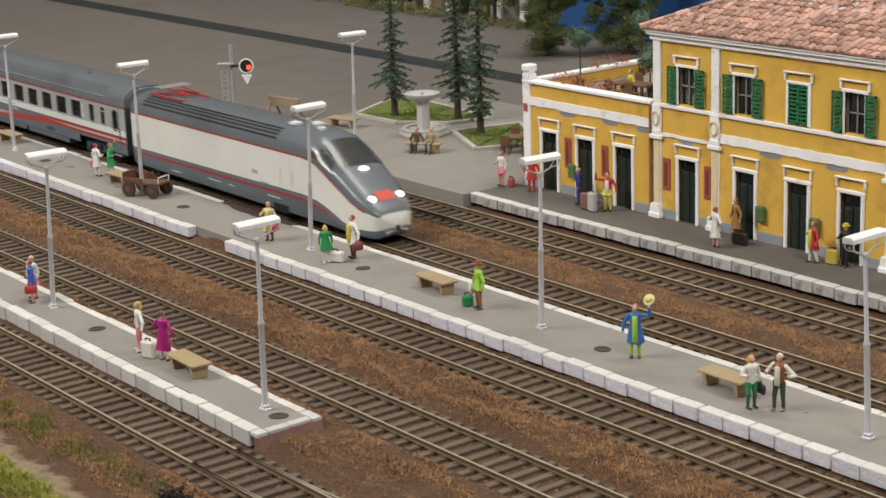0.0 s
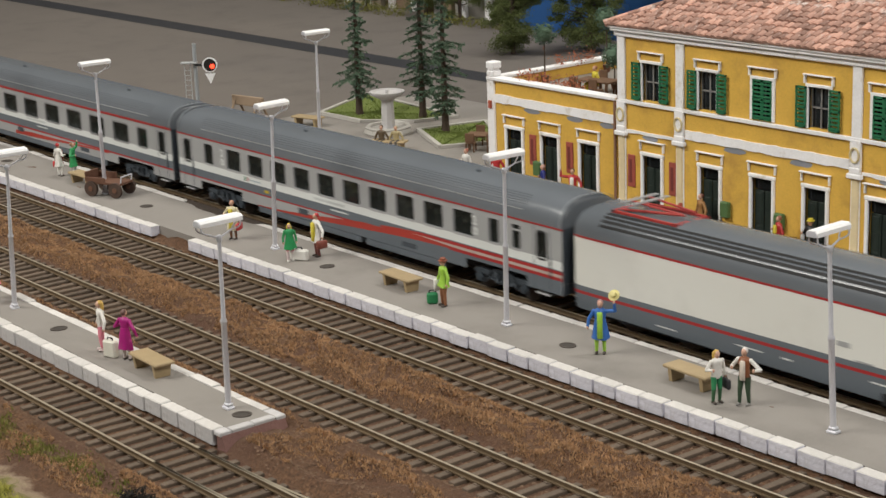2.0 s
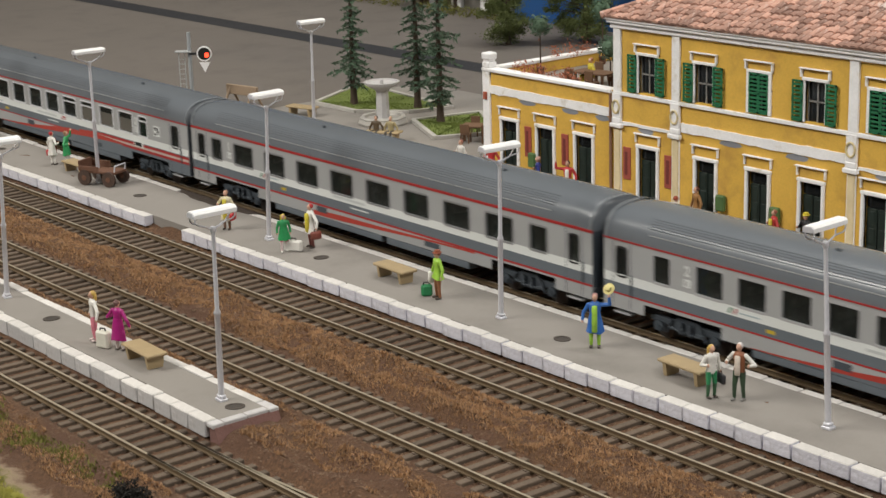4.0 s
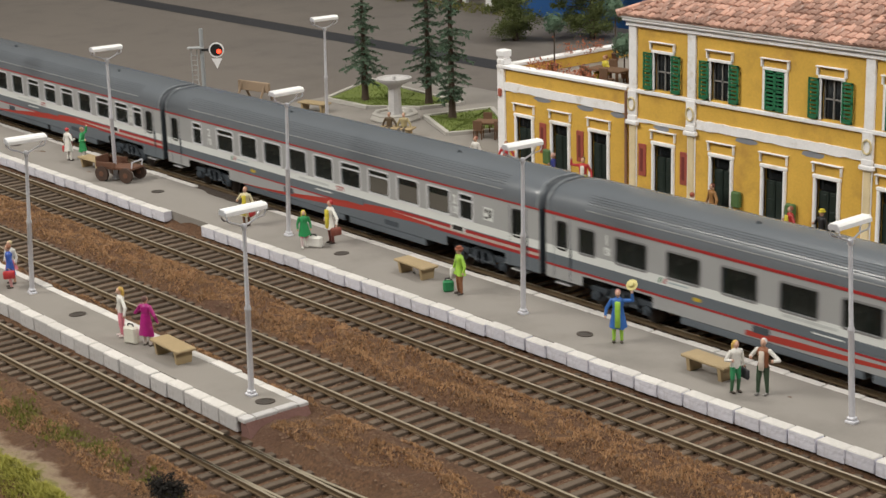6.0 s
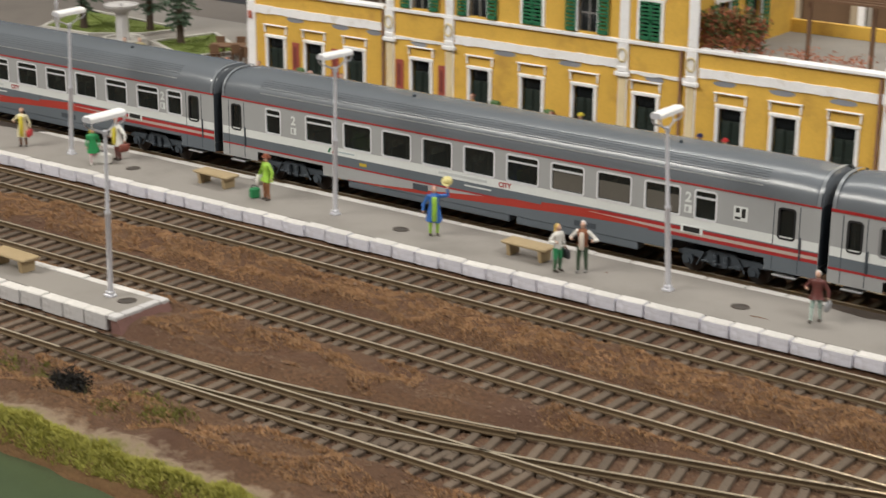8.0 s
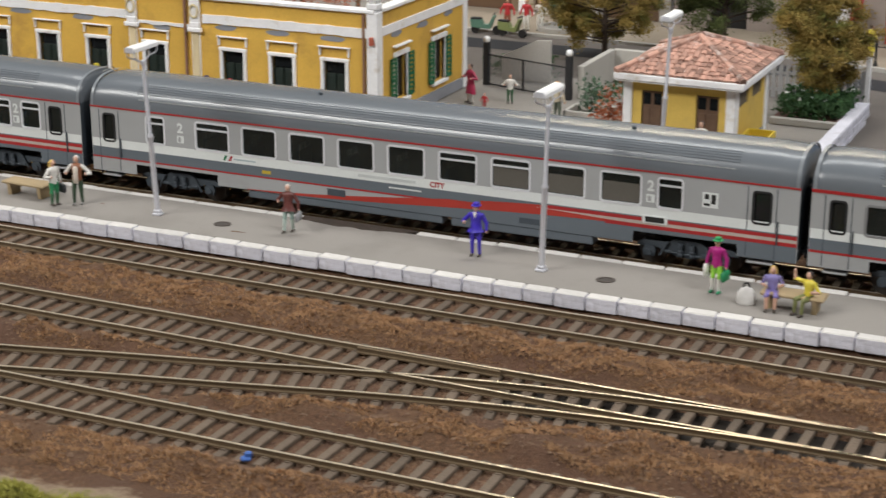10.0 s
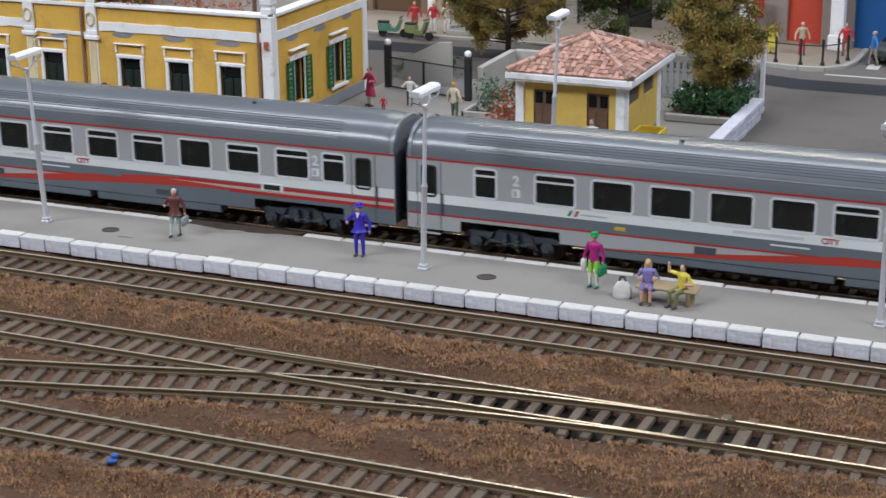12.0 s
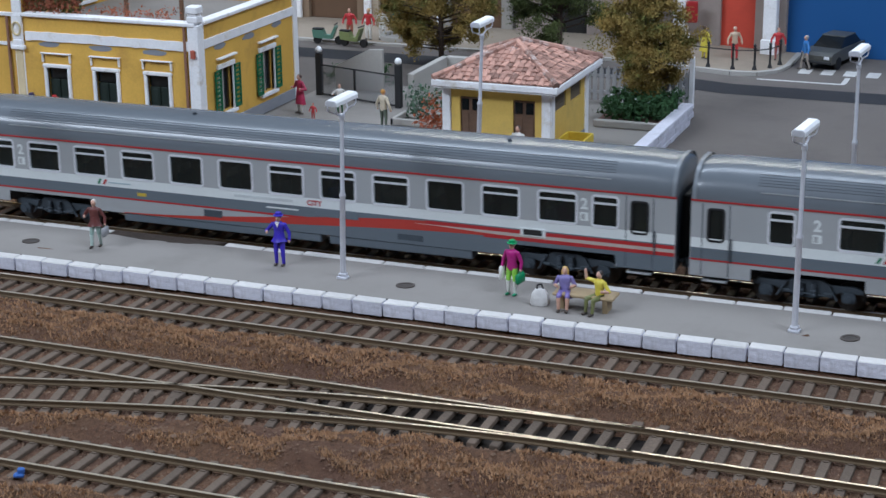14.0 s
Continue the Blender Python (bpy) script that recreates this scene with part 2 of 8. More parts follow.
        if smooth:
            me.polygons.foreach_set("use_smooth", [True] * len(me.polygons))
            me.set_sharp_from_angle(angle=radians(smooth))
        me.update()
        return me


def at(x, y, z=0.0, rz=0.0):
    return pose(x * U, y * U, z * U, 0, 0, rz)


def thing(name, x=0, y=0, z=0, rz=0, label="", category="", group="", kind=""):
    """An Empty at a thing's base."""
    ob = new(name)
    ob.empty_display_size = 0.005
    ob.matrix_basis = at(x, y, z, rz)
    return tagged(ob, label, category, group, kind)


def part(name, shape, mats, parent=None, label="", smooth=0, m=None):
    """One mesh object under a thing or a part."""
    ob = new(name, shape.mesh(name, mats, smooth) if isinstance(shape, Shape) else shape)
    if parent is not None:
        ob.parent = parent
    if m is not None:
        ob.matrix_basis = m
    return tagged(ob, label)


def solid(name, shape, mats, label="", category="", kind="", group="", smooth=0, m=None):
    """A thing that is one mesh."""
    return tagged(part(name, shape, mats, None, "", smooth, m), label, category, group, kind)


S = Shape
rnd = random.Random(7)

# ---- the large structure ----
ZR = -0.35           # top of the rails; platforms are at 0
TRACKS = {"A": (-3.12, 0.0), "B": (4.08, 0.0), "C": (-8.1, 0.0), "D": (-14.1, 0.008), "S": (9.05, 0.0)}


def track_y(k, x):
    y, slope = TRACKS[k]
    return y + slope * x


CROSS = [(1.5, -14.09), (5, -14.0), (8, -13.78), (11, -13.42), (14, -12.88), (17, -12.25), (20.2, -11.42), (23.5, -10.62), (27, -9.73), (30, -9.08), (33.5, -8.54), (37, -8.22), (40.5, -8.1)]


def cross_y(x):
    xs, ys = zip(*CROSS)
    i = max(0, min(len(xs) - 2, next((k for k in range(len(xs) - 1) if x <= xs[k + 1]), len(xs) - 2)))
    def slope(k):
        a, b = max(0, k - 1), min(len(xs) - 1, k + 1)
        return (ys[b] - ys[a]) / (xs[b] - xs[a])
    h = xs[i + 1] - xs[i]
    t = (x - xs[i]) / h
    return (2 * t**3 - 3 * t**2 + 1) * ys[i] + (t**3 - 2 * t**2 + t) * h * slope(i) + (3 * t**2 - 2 * t**3) * ys[i + 1] + (t**3 - t**2) * h * slope(i + 1)


def earth_z(x, y):
    """Height of the ground under and between the tracks."""
    near = min(abs(y - track_y(k, x)) for k in TRACKS)
    if 2 < x < 40:
        near = min(near, abs(y - cross_y(x)))
    n = noise.fractal(Vector((x * 0.5, y * 0.9, 0)), 1.0, 2.0, 4)
    n2 = noise.fractal(Vector((x * 2.3, y * 2.9, 5)), 1.0, 2.0, 3)
    heap = max(0.0, min(1.0, (near - 1.3 - 0.25 * n) / 0.5))
    heap = heap * heap * (3 - 2 * heap)
    if y > 3:
        heap *= max(0.0, min(0.35, (10.2 - y) * 0.5))
    z = -0.60 + 0.035 * n2 * (0.35 + heap) + heap * (0.32 + 0.34 * n) - 0.03 * (1 - heap)
    if 30.5 < x < 41.3 and abs(y + 8.3) < 1.1:
        z = -0.86
    if y < -16.2:
        z += (y + 16.2) * 0.06 - max(0.0, -19.15 - y) * 1.6
    if y > 11.2:
        z = -0.6
    return z


def ground():
    s = S()
    xs = np.concatenate([np.arange(-150, -70, 2.0), np.arange(-70, 75.01, 0.4), np.arange(77, 151, 2.0)])
    ys = np.concatenate([[-20.9, -20.6], np.arange(-20.4, 12.01, 0.28)])
    s.v = [(x, y, earth_z(x, y)) for y in ys for x in xs]
    n = len(xs)
    s.f = [(j * n + i, j * n + i + 1, (j + 1) * n + i + 1, (j + 1) * n + i) for j in range(len(ys) - 1) for i in range(n - 1)]
    s.m = [0] * len(s.f)
    m = bpy.data.materials.new("brown_ballast_and_earth")
    m.use_nodes = True
    nt = m.node_tree
    nn, l = nt.nodes, nt.links
    b = nn["Principled BSDF"]
    b.inputs["Roughness"].default_value = 0.95
    tc = nn.new("ShaderNodeTexCoord")

    def nz(scale, detail=6, rough=0.6):
        k = nn.new("ShaderNodeTexNoise")
        k.inputs["Scale"].default_value, k.inputs["Detail"].default_value, k.inputs["Roughness"].default_value = scale * 87, detail, rough
        l.new(tc.outputs["Object"], k.inputs["Vector"])
        return k.outputs["Fac"]

    def mix(fac, a, c):
        k = nn.new("ShaderNodeMix")
        k.data_type = "RGBA"
        l.new(fac, k.inputs[0])
        for slot, v in ((6, a), (7, c)):
            if isinstance(v, tuple):
                k.inputs[slot].default_value = (*v, 1)
            else:
                l.new(v, k.inputs[slot])
        return k.outputs[2]

    def ranged(src, lo, hi):
        k = nn.new("ShaderNodeMapRange")
        k.inputs[1].default_value, k.inputs[2].default_value = lo, hi
        l.new(src, k.inputs[0])
        return k.outputs[0]

    def band(src, wob, lo, hi, soft):
        """1 between lo and hi along y, with a ragged border."""
        k = nn.new("ShaderNodeMath")
        k.operation = "MULTIPLY_ADD"
        l.new(wob, k.inputs[0])
        k.inputs[1].default_value = 1.6 * U
        l.new(src, k.inputs[2])
        a, c = ranged(k.outputs[0], (lo - soft + 0.8) * U, (lo + soft + 0.8) * U), ranged(k.outputs[0], (hi + soft + 0.8) * U, (hi - soft + 0.8) * U)
        q = nn.new("ShaderNodeMath")
        q.operation = "MULTIPLY"
        l.new(a, q.inputs[0]), l.new(c, q.inputs[1])
        return q.outputs[0]

    fine, mid, broad = nz(9), nz(2.2), nz(0.35)
    col = mix(ranged(fine, 0.3, 0.7), (0.050, 0.023, 0.011), (0.255, 0.134, 0.067))
    col = mix(ranged(mid, 0.42, 0.68), col, (0.145, 0.079, 0.042))
    col = mix(ranged(broad, 0.42, 0.66), col, (0.122, 0.062, 0.037))
    sep = nn.new("ShaderNodeSeparateXYZ")
    l.new(tc.outputs["Object"], sep.inputs[0])
    y = sep.outputs["Y"]
    col = mix(band(y, mid, -18.85, -18.3, 0.25), col, mix(fine, (0.32, 0.235, 0.16), (0.44, 0.33, 0.23)))
    col = mix(band(y, mid, -19.3, -18.75, 0.25), col, mix(fine, (0.16, 0.17, 0.03), (0.28, 0.28, 0.05)))
    col = mix(band(y, mid, -22.5, -19.25, 0.2), col, mix(fine, (0.12, 0.06, 0.025), (0.30, 0.17, 0.07)))
    l.new(col, b.inputs["Base Color"])
    bp = nn.new("ShaderNodeBump")
    bp.inputs["Strength"].default_value, bp.inputs["Distance"].default_value = 1.0, 0.16 * U
    l.new(nz(8, 8, 0.75), bp.inputs["Height"])
    l.new(bp.outputs[0], b.inputs["Normal"])
    return solid("ground", s, m, "brown ballast and earth between the model tracks", "ground", "structure", smooth=180)


ground()

# Base of the layout, the square and the far streets: one sheet at street level
SL0, SL1 = -0.06, -0.42      # street level left of and beside the station


def street_z(x):
    return SL0 + (SL1 - SL0) * max(0.0, min(1.0, (x - 28.0) / 5.6))


s = S()
xs = [-150, 28, 33.6, 150]
s.v = [(x, y, street_z(x)) for y in (26.5, 62) for x in xs] + [(-150, 11.2, SL0), (33.4, 11.2, SL0), (33.4, 26.5, SL0), (-150, 26.5, SL0), (33.4, 11.2, SL1), (150, 11.2, SL1), (150, 26.5, SL1), (33.4, 26.5, SL1)]
s.f = [(0, 1, 5, 4), (1, 2, 6, 5), (2, 3, 7, 6), (8, 9, 10, 11), (12, 13, 14, 15)]
s.m = [0] * 5
solid("street_ground", s, ROAD, "grey-brown road surface of the model town", "road", kind="structure")
s = S()
xs = [-150, 28, 33.6, 150]
s.v = [(x, y, street_z(x) + 0.012) for y in (31.4, 33.6) for x in xs]
s.f = [(0, 1, 5, 4), (1, 2, 6, 5), (2, 3, 7, 6)]
s.m = [0] * 3
solid("tar_strip", s, TAR, "black tarred strip along the street", "road", kind="structure")
s = S().box(-150, -34, -3.0, 150, -19.0, -1.28)
solid("water", s, mk("dark_green_water", (0.055, 0.075, 0.040), 0.22, var=0.3, scale=0.4), "dark green water below the grass bank", "water", kind="structure")
s = S().box(-150, -20.7, -3.0, 150, 12, -1.4).box(-150, 12, -3.0, 150, 62, -1.4)
solid("layout_base", s, WOOD, "board under the model landscape", "base", kind="structure")
# the hall round the layout
s = S()
R = 87
for a in ((-3.2 * R, -2.6 * R, -1.0 * R, -3.1 * R, 2.8 * R, 2.3 * R), (3.4 * R, -2.6 * R, -1.0 * R, 3.5 * R, 2.8 * R, 2.3 * R), (-3.2 * R, -2.7 * R, -1.0 * R, 3.5 * R, -2.6 * R, 2.3 * R), (-3.2 * R, 2.8 * R, -1.0 * R, 3.5 * R, 2.9 * R, 2.3 * R)):
    s.box(*a)
table = thing("layout_table", 0, 0, 0, 0, "dark wooden trestle table that carries the model landscape", "table")
part("frame", S().box(-150, -34, -6.0, 150, 62, -3.0, 0.2), WOOD, table, "dark wooden table frame")
for x in (-140, -70, 0, 70, 140):
    for y in (-28, 56):
        part("leg", S().box(x - 3, y - 3, -87, x + 3, y + 3, -6.0, 0.3), WOOD, table, "square wooden leg")
solid("wall_hall", s, HALL, "plain grey exhibition hall wall", "wall", kind="structure")
solid("floor", S().box(-3.2 * R, -2.7 * R, -1.1 * R, 3.5 * R, 2.9 * R, -1.0 * R), mk("hall_floor", (0.2, 0.19, 0.18), 0.5), "plain grey hall floor", "floor", kind="structure")
solid("ceiling", S().box(-3.2 * R, -2.7 * R, 2.3 * R, 3.5 * R, 2.9 * R, 2.35 * R), HALL, "plain hall ceiling", "ceiling", kind="structure")
# painted backdrop behind the town
s = S().box(-150, 61, -3, -54, 62, 14).box(-54, 48.2, -1, 12, 49, 14).box(12, 56, -1, 30, 57, 14)
s.box(30.5, 41.5, -1, 150, 42.3, 14)
solid("backdrop", s, BLUE, "plain blue painted backdrop behind the town", "backdrop", kind="structure")


# ---- tracks ----
def rail_shape(f, x0, x1, side, step):
    """An I-shaped rail that follows y = f(x) at half a gauge to one side."""
    prof = [(-0.075, -0.17), (0.075, -0.17), (0.075, -0.14), (0.02, -0.12), (0.02, -0.05), (0.045, -0.035), (0.045, 0.0), (-0.045, 0.0), (-0.045, -0.035), (-0.02, -0.05), (-0.02, -0.12), (-0.075, -0.14)]
    n = max(1, int((x1 - x0) / step))
    s, k = S(), len(prof)
    for i in range(n + 1):
        x = x0 + (x1 - x0) * i / n
        d = (f(x + 0.05) - f(x - 0.05)) / 0.1
        c = 1 / math.sqrt(1 + d * d)
        for u, w in prof:
            o = side * 0.752 + u
            s.v.append((x - o * d * c, f(x) + o * c, ZR + w))
    for i in range(n):
        for j in range(k):
            s.f.append((i * k + j, i * k + (j + 1) % k, (i + 1) * k + (j + 1) % k, (i + 1) * k + j))
            s.m.append(1 if j == 6 else 0)
    s.add([s.v[j] for j in range(k)], [tuple(range(k))]), s.add([s.v[n * k + j] for j in range(k)], [tuple(range(k))])
    return s


def sleeper_mesh(half=1.28):
    s = S().box(-0.125, -half, -0.16, 0.125, half, 0.0, 0.02)
    for y in (-0.752, 0.752):
        for d in (-0.13, 0.13):
            s.box(-0.07, y + d - 0.035, 0, 0.07, y + d + 0.035, 0.035, 0.01)
    return s.mesh("sleeper", SLEEPER)


SL = sleeper_mesh()


def track(k, x0, x1, near0, near1):
    t = thing("railway_track", 0, 0, 0, 0, "rusty model railway track on grey-brown sleepers", "railway track", "station tracks")
    for side in (-1, 1):
        part("rail", rail_shape(lambda x: track_y(k, x), x0, x1, side, 40), [RAIL, RAILTOP], t, "rusty rail with a worn bright head")
    far = S()
    i, x = 0, x0 + 0.3
    r = random.Random(ord(k))
    while x < x1:
        m = at(x + r.uniform(-0.03, 0.03), track_y(k, x) + r.uniform(-0.03, 0.03), ZR - 0.172, r.uniform(-1.5, 1.5))
        if near0 <= x <= near1:
            part("sleeper", SL, None, t, m=m)
        else:
            far.box(x - 0.125, track_y(k, x) - 1.28, ZR - 0.33, x + 0.125, track_y(k, x) + 1.28, ZR - 0.172, 0.02)
        x += 0.62
    tagged(part("sleepers_beyond", far, SLEEPER, t), kind="stuff")
    return t


track("A", -150, 150, -36, 52)
track("B", -150, 150, -25, 45)
track("C", -150, 150, -30, 52)
track("D", -150, 150, -16, 45)
track("S", -150, 150, -26, 12)
tr = thing("crossover_track", 0, 0, 0, 0, "rusty crossover track joining two station tracks", "railway track", "station tracks")
for side in (-1, 1):
    part("rail", rail_shape(cross_y, 1.6, 40.4, side, 0.4), [RAIL, RAILTOP], tr, "rusty rail with a worn bright head")
x = 4.0
while x < 39.5:
    y, yc, yd = cross_y(x), track_y("C", x), track_y("D", x)
    if min(abs(y - yc), abs(y - yd)) > 0.35:
        part("sleeper", SL, None, tr, m=at(x + 0.1, y, ZR - 0.176, math.degrees(math.atan((cross_y(x + 0.3) - cross_y(x - 0.3)) / 0.6))))
    x += 0.62
# check rails and point blades at the frogs
for f0, f1, run in ((12.9, 16.4, lambda x: cross_y(x) - 0.15), (25.8, 30.2, lambda x: track_y("C", x) - 0.15)):
    part("check_rail", rail_shape(run, f0, f1, 1, 0.6), [RAIL, RAIL], tr, "short rusty check rail")
# added black-brown sheet: the shade of the open gaps put into its colour
part("point_bed", S().box(30.4, -9.5, -0.84, 41.4, -7.1, -0.80), mk("black_brown_gap_shade", (0.022, 0.016, 0.012), 0.95, var=0.3), tr, "black-brown sheet painting in the shade between the point timbers")
s = S()
for x in (40.0, 40.7):
    s.box(x - 0.14, -10.6, ZR - 0.33, x + 0.14, -6.6, ZR - 0.17, 0.02)
s.box(40.2, -10.5, ZR - 0.28, 40.5, -9.6, ZR - 0.1, 0.03)
part("point_timber", s, SLEEPER, tr, "long dark timbers at the point blades")


# ---- platforms ----
STONETOP = mk("bare_stone_top", (0.60, 0.575, 0.55), 0.85, var=0.12, scale=1.6, fine=0.10, bump=0.5, bscale=6, rand=0.16, stain_or_glint=((0.34, 0.31, 0.28), 1.4, 0.56, 0.8))
def platform(name, x0, x1, y0, y1, label, gaps_front=(), gaps_back=(), back=True, front=True, pitch=1.02, z1=0.0, zb=-0.62, fw=0.42, bw=0.34, near=(-40, 52), stone=None, foot=-0.45, paving=PAVING):
    """A platform slab with whitewashed edging stones along its edges."""
    t = thing(name, 0, 0, 0, 0, label, "platform", kind="structure")
    part("surface", S().box(x0, y0 + (fw if front else 0), zb, x1, y1 - (bw if back else 0), z1 - 0.005), paving, t, "worn grey platform surface")
    r = random.Random(int(abs(y0) * 100))
    kinds = {}
    for edge, ya, w, gaps, p in (("f", y0, fw, gaps_front, pitch), ("b", y1 - bw, bw, gaps_back, 1.45)):
        if (edge == "f" and not front) or (edge == "b" and not back):
            continue
        for v in range(3):
            q = S().box(-p / 2 + 0.022, 0, foot, p / 2 - 0.022, w, 0.012, 0.022 + 0.008 * v)
            q.m = [1 if all(q.v[i][2] > -0.06 for i in f) else 0 for f in q.f]
            kinds[edge, v] = q.mesh("edge_stone", [(stone or STONE) if edge == "f" else (stone or BACKSTONE), STONETOP])
        x, i, far = x0 + p / 2, 0, S()
        while x < x1 - p * 0.4:
            if not any(a < x < b for a, b in gaps):
                if near[0] < x < near[1]:
                    m = at(x + r.uniform(-0.01, 0.01), ya + r.uniform(-0.03, 0.03), z1 + r.uniform(-0.02, 0.012), r.uniform(-1.0, 1.0))
                    part("edge_stone", kinds[edge, r.randrange(3)], None, t, m=m)
                else:
                    far.box(x - p / 2 + 0.014, ya, zb + 0.1, x + p / 2 - 0.014, ya + w, z1 + 0.01, 0.05)
            x += p
        if far.f:
            tagged(part("edge_stones_beyond", far, (stone or STONE) if edge == "f" else (stone or BACKSTONE), t), kind="stuff")
    return t


GF, GB = [(-21.6, -18.3)], [(-24.5, -18.3), (18.6, 23.0)]
mid = platform("platform_middle", -100, 100, -1.74, 2.05, "grey island platform with whitewashed edging stones", GF, GB)
for x0, x1, seed in ((18.3, 23.2, 1), (-24.7, -18.1, 2)):
    r, n = random.Random(seed), 16
    edge = [(x0 + (x1 - x0) * i / n, 2.06 - (0.16 + 0.46 * math.sin(math.pi * i / n) ** 0.6) * (0 < i < n) * r.uniform(0.85, 1.1)) for i in range(n + 1)]
    part("broken_edge", S().prism(edge + [(x1, 2.07), (x0, 2.07)], -0.4, 0.004, "z"), mk("dark_broken_edge", (0.045, 0.032, 0.024), 0.95, var=0.35, scale=1.5, fine=0.3, bump=1.0, bscale=6), mid, "dark broken platform edge with earth")
front = platform("platform_front", -70, 1.75, -12.75, -10.42, "grey front platform with pale edging stones ending in a bank", stone=PALESTONE, foot=-0.52)
part("end_face", S().prism([(1.55, -0.80), (2.12, -0.80), (2.02, -0.50), (1.84, -0.10), (1.55, -0.06)], -12.70, -10.45), EARTHRED, front, "reddish brown rough end face")
r = random.Random(5)
for x0, y0, y1 in ((1.44, -12.74, -12.34), (1.52, -12.33, -11.55), (1.52, -11.54, -10.79), (1.09, -10.78, -10.42)):
    part("end_stone", S().box(x0, y0, -0.12 - r.uniform(0, 0.04), 1.82 + r.uniform(-0.03, 0.03), y1, 0.008 + r.uniform(-0.006, 0.006), 0.03), PALESTONE, front, "pale worn coping stone")
DARKPAVING = mk("dark_station_paving", (0.135, 0.120, 0.108), 0.85, var=0.08, scale=0.35, fine=0.10, bump=0.12, bscale=25, stain_or_glint=((0.10, 0.088, 0.078), 0.25, 0.5, 0.85))
DIRTYSTONE = mk("dirty_edging_stone", (0.44, 0.43, 0.43), 0.85, var=0.2, scale=1.4, fine=0.14, bump=0.8, bscale=6, rand=0.25, stain_or_glint=((0.10, 0.09, 0.085), 1.6, 0.52, 0.70))
stat = platform("platform_station", -17.6, 33.4, 10.86, 13.6, "dark grey station platform with dirty edging stones", back=False, paving=DARKPAVING, stone=DIRTYSTONE)
part("forecourt", S().box(-38, 13.6, -0.4, -17.0, 26.5, -0.005), PAVING, stat, "pale grey paved forecourt")
part("yard_surface", S().box(-17.0, 13.6, -0.4, 15.9, 26.5, -0.008), DARKPAVING, stat, "dark grey paving under the walls")
part("forecourt", S().box(15.9, 13.6, -0.4, 33.3, 26.5, -0.005), PAVING, stat, "pale grey paved yard")
part("forecourt_edge", S().box(-38, 10.5, -0.62, -17.6, 13.6, -0.008), PAVING, stat, "pale grey paved forecourt")


# ---- platform lamps ----
def platform_lamp(x, y, h, lean, rz=0.0, z=0.0):
    """A platform lamp that leans by so many metres along the platform at its head."""
    t = thing("platform_lamp", x, y, z, 0, "slender silver platform lamp with a white double head", "lamp post", "platform lamps")
    t.matrix_basis = at(x, y, z) @ pose(0, 0, 0, 0, math.degrees(math.atan2(lean, h)), rz)
    part("base_plate", S().box(-0.17, -0.14, -0.02, 0.17, 0.14, 0.08, 0.025).box(-0.125, -0.11, 0.08, 0.125, 0.11, 0.19, 0.03), METAL, t, "pale square base")
    part("pole", S().lathe(0, 0, [(0.095, 0.1), (0.090, h * 0.46), (0.108, h * 0.465), (0.108, h * 0.475), (0.070, h * 0.49), (0.060, h - 0.55)], 12), METAL, t, smooth=40)
    part("collar", S().lathe(0, 0, [(0.07, h - 0.66), (0.092, h - 0.62), (0.092, h - 0.50), (0.06, h - 0.46)], 12), METAL, t, smooth=40)
    for sy in (-1, 1):
        b = S().path([(0, 0, h - 0.54), (0, 0.13 * sy, h - 0.50), (0, 0.46 * sy, h - 0.36)], 0.032, 8)
        for sx in (-1, 1):
            b.path([(0, 0.42 * sy, h - 0.375), (0.13 * sx, 0.60 * sy, h - 0.30), (0.15 * sx, 0.68 * sy, h - 0.22), (0.15 * sx, 0.68 * sy, h - 0.05)], 0.026, 7)
        part("bracket", b, METAL, t, "forked bent bracket")
    head = part("lamp_head", S().prism([(-0.20, h - 0.09), (0.20, h - 0.09), (0.20, h + 0.03), (0.13, h + 0.10), (-0.13, h + 0.10), (-0.20, h + 0.03)], -0.73, 0.73, "y"), LAMPWHITE, t, "long white lamp housing")
    part("end_cap", S().prism([(-0.18, h - 0.085), (0.18, h - 0.085), (0.18, h + 0.02), (0.11, h + 0.08), (-0.11, h + 0.08), (-0.18, h + 0.02)], -0.755, -0.728, "y").prism([(-0.18, h - 0.085), (0.18, h - 0.085), (0.18, h + 0.02), (0.11, h + 0.08), (-0.11, h + 0.08), (-0.18, h + 0.02)], 0.728, 0.755, "y"), METAL, head, "grey end plates")
    part("diffuser", S().box(-0.14, -0.66, h - 0.12, 0.14, 0.66, h - 0.088, 0.01), mk("frosted_diffuser", (0.7, 0.7, 0.68), 0.3), head, "frosted tube cover")
    return t


# along, across, height of the head, lean of the head along the platform
for x, y, h, lean in ((-43.0, 0.0, 6.15, 0), (-28.75, 0.0, 6.2, 0.05), (-14.43, 0.02, 6.05, 0.38), (0, 0, 6.05, 0.12), (14.15, 0.0, 5.92, -0.32), (28.47, 0, 5.83, 0.14), (42.78, 0, 6.05, 0.02), (0.17, -11.4, 5.97, 0.18), (-14.6, -11.4, 6.05, 0.85), (28.2, 13.0, 5.92, 0.22), (42.4, 12.7, 6.2, -0.04), (-30.6, 13.6, 5.86, 0.2)):
    platform_lamp(x, y, h, lean, rnd.uniform(-6, 6), SL1 if (x, y) == (42.4, 12.7) else 0)


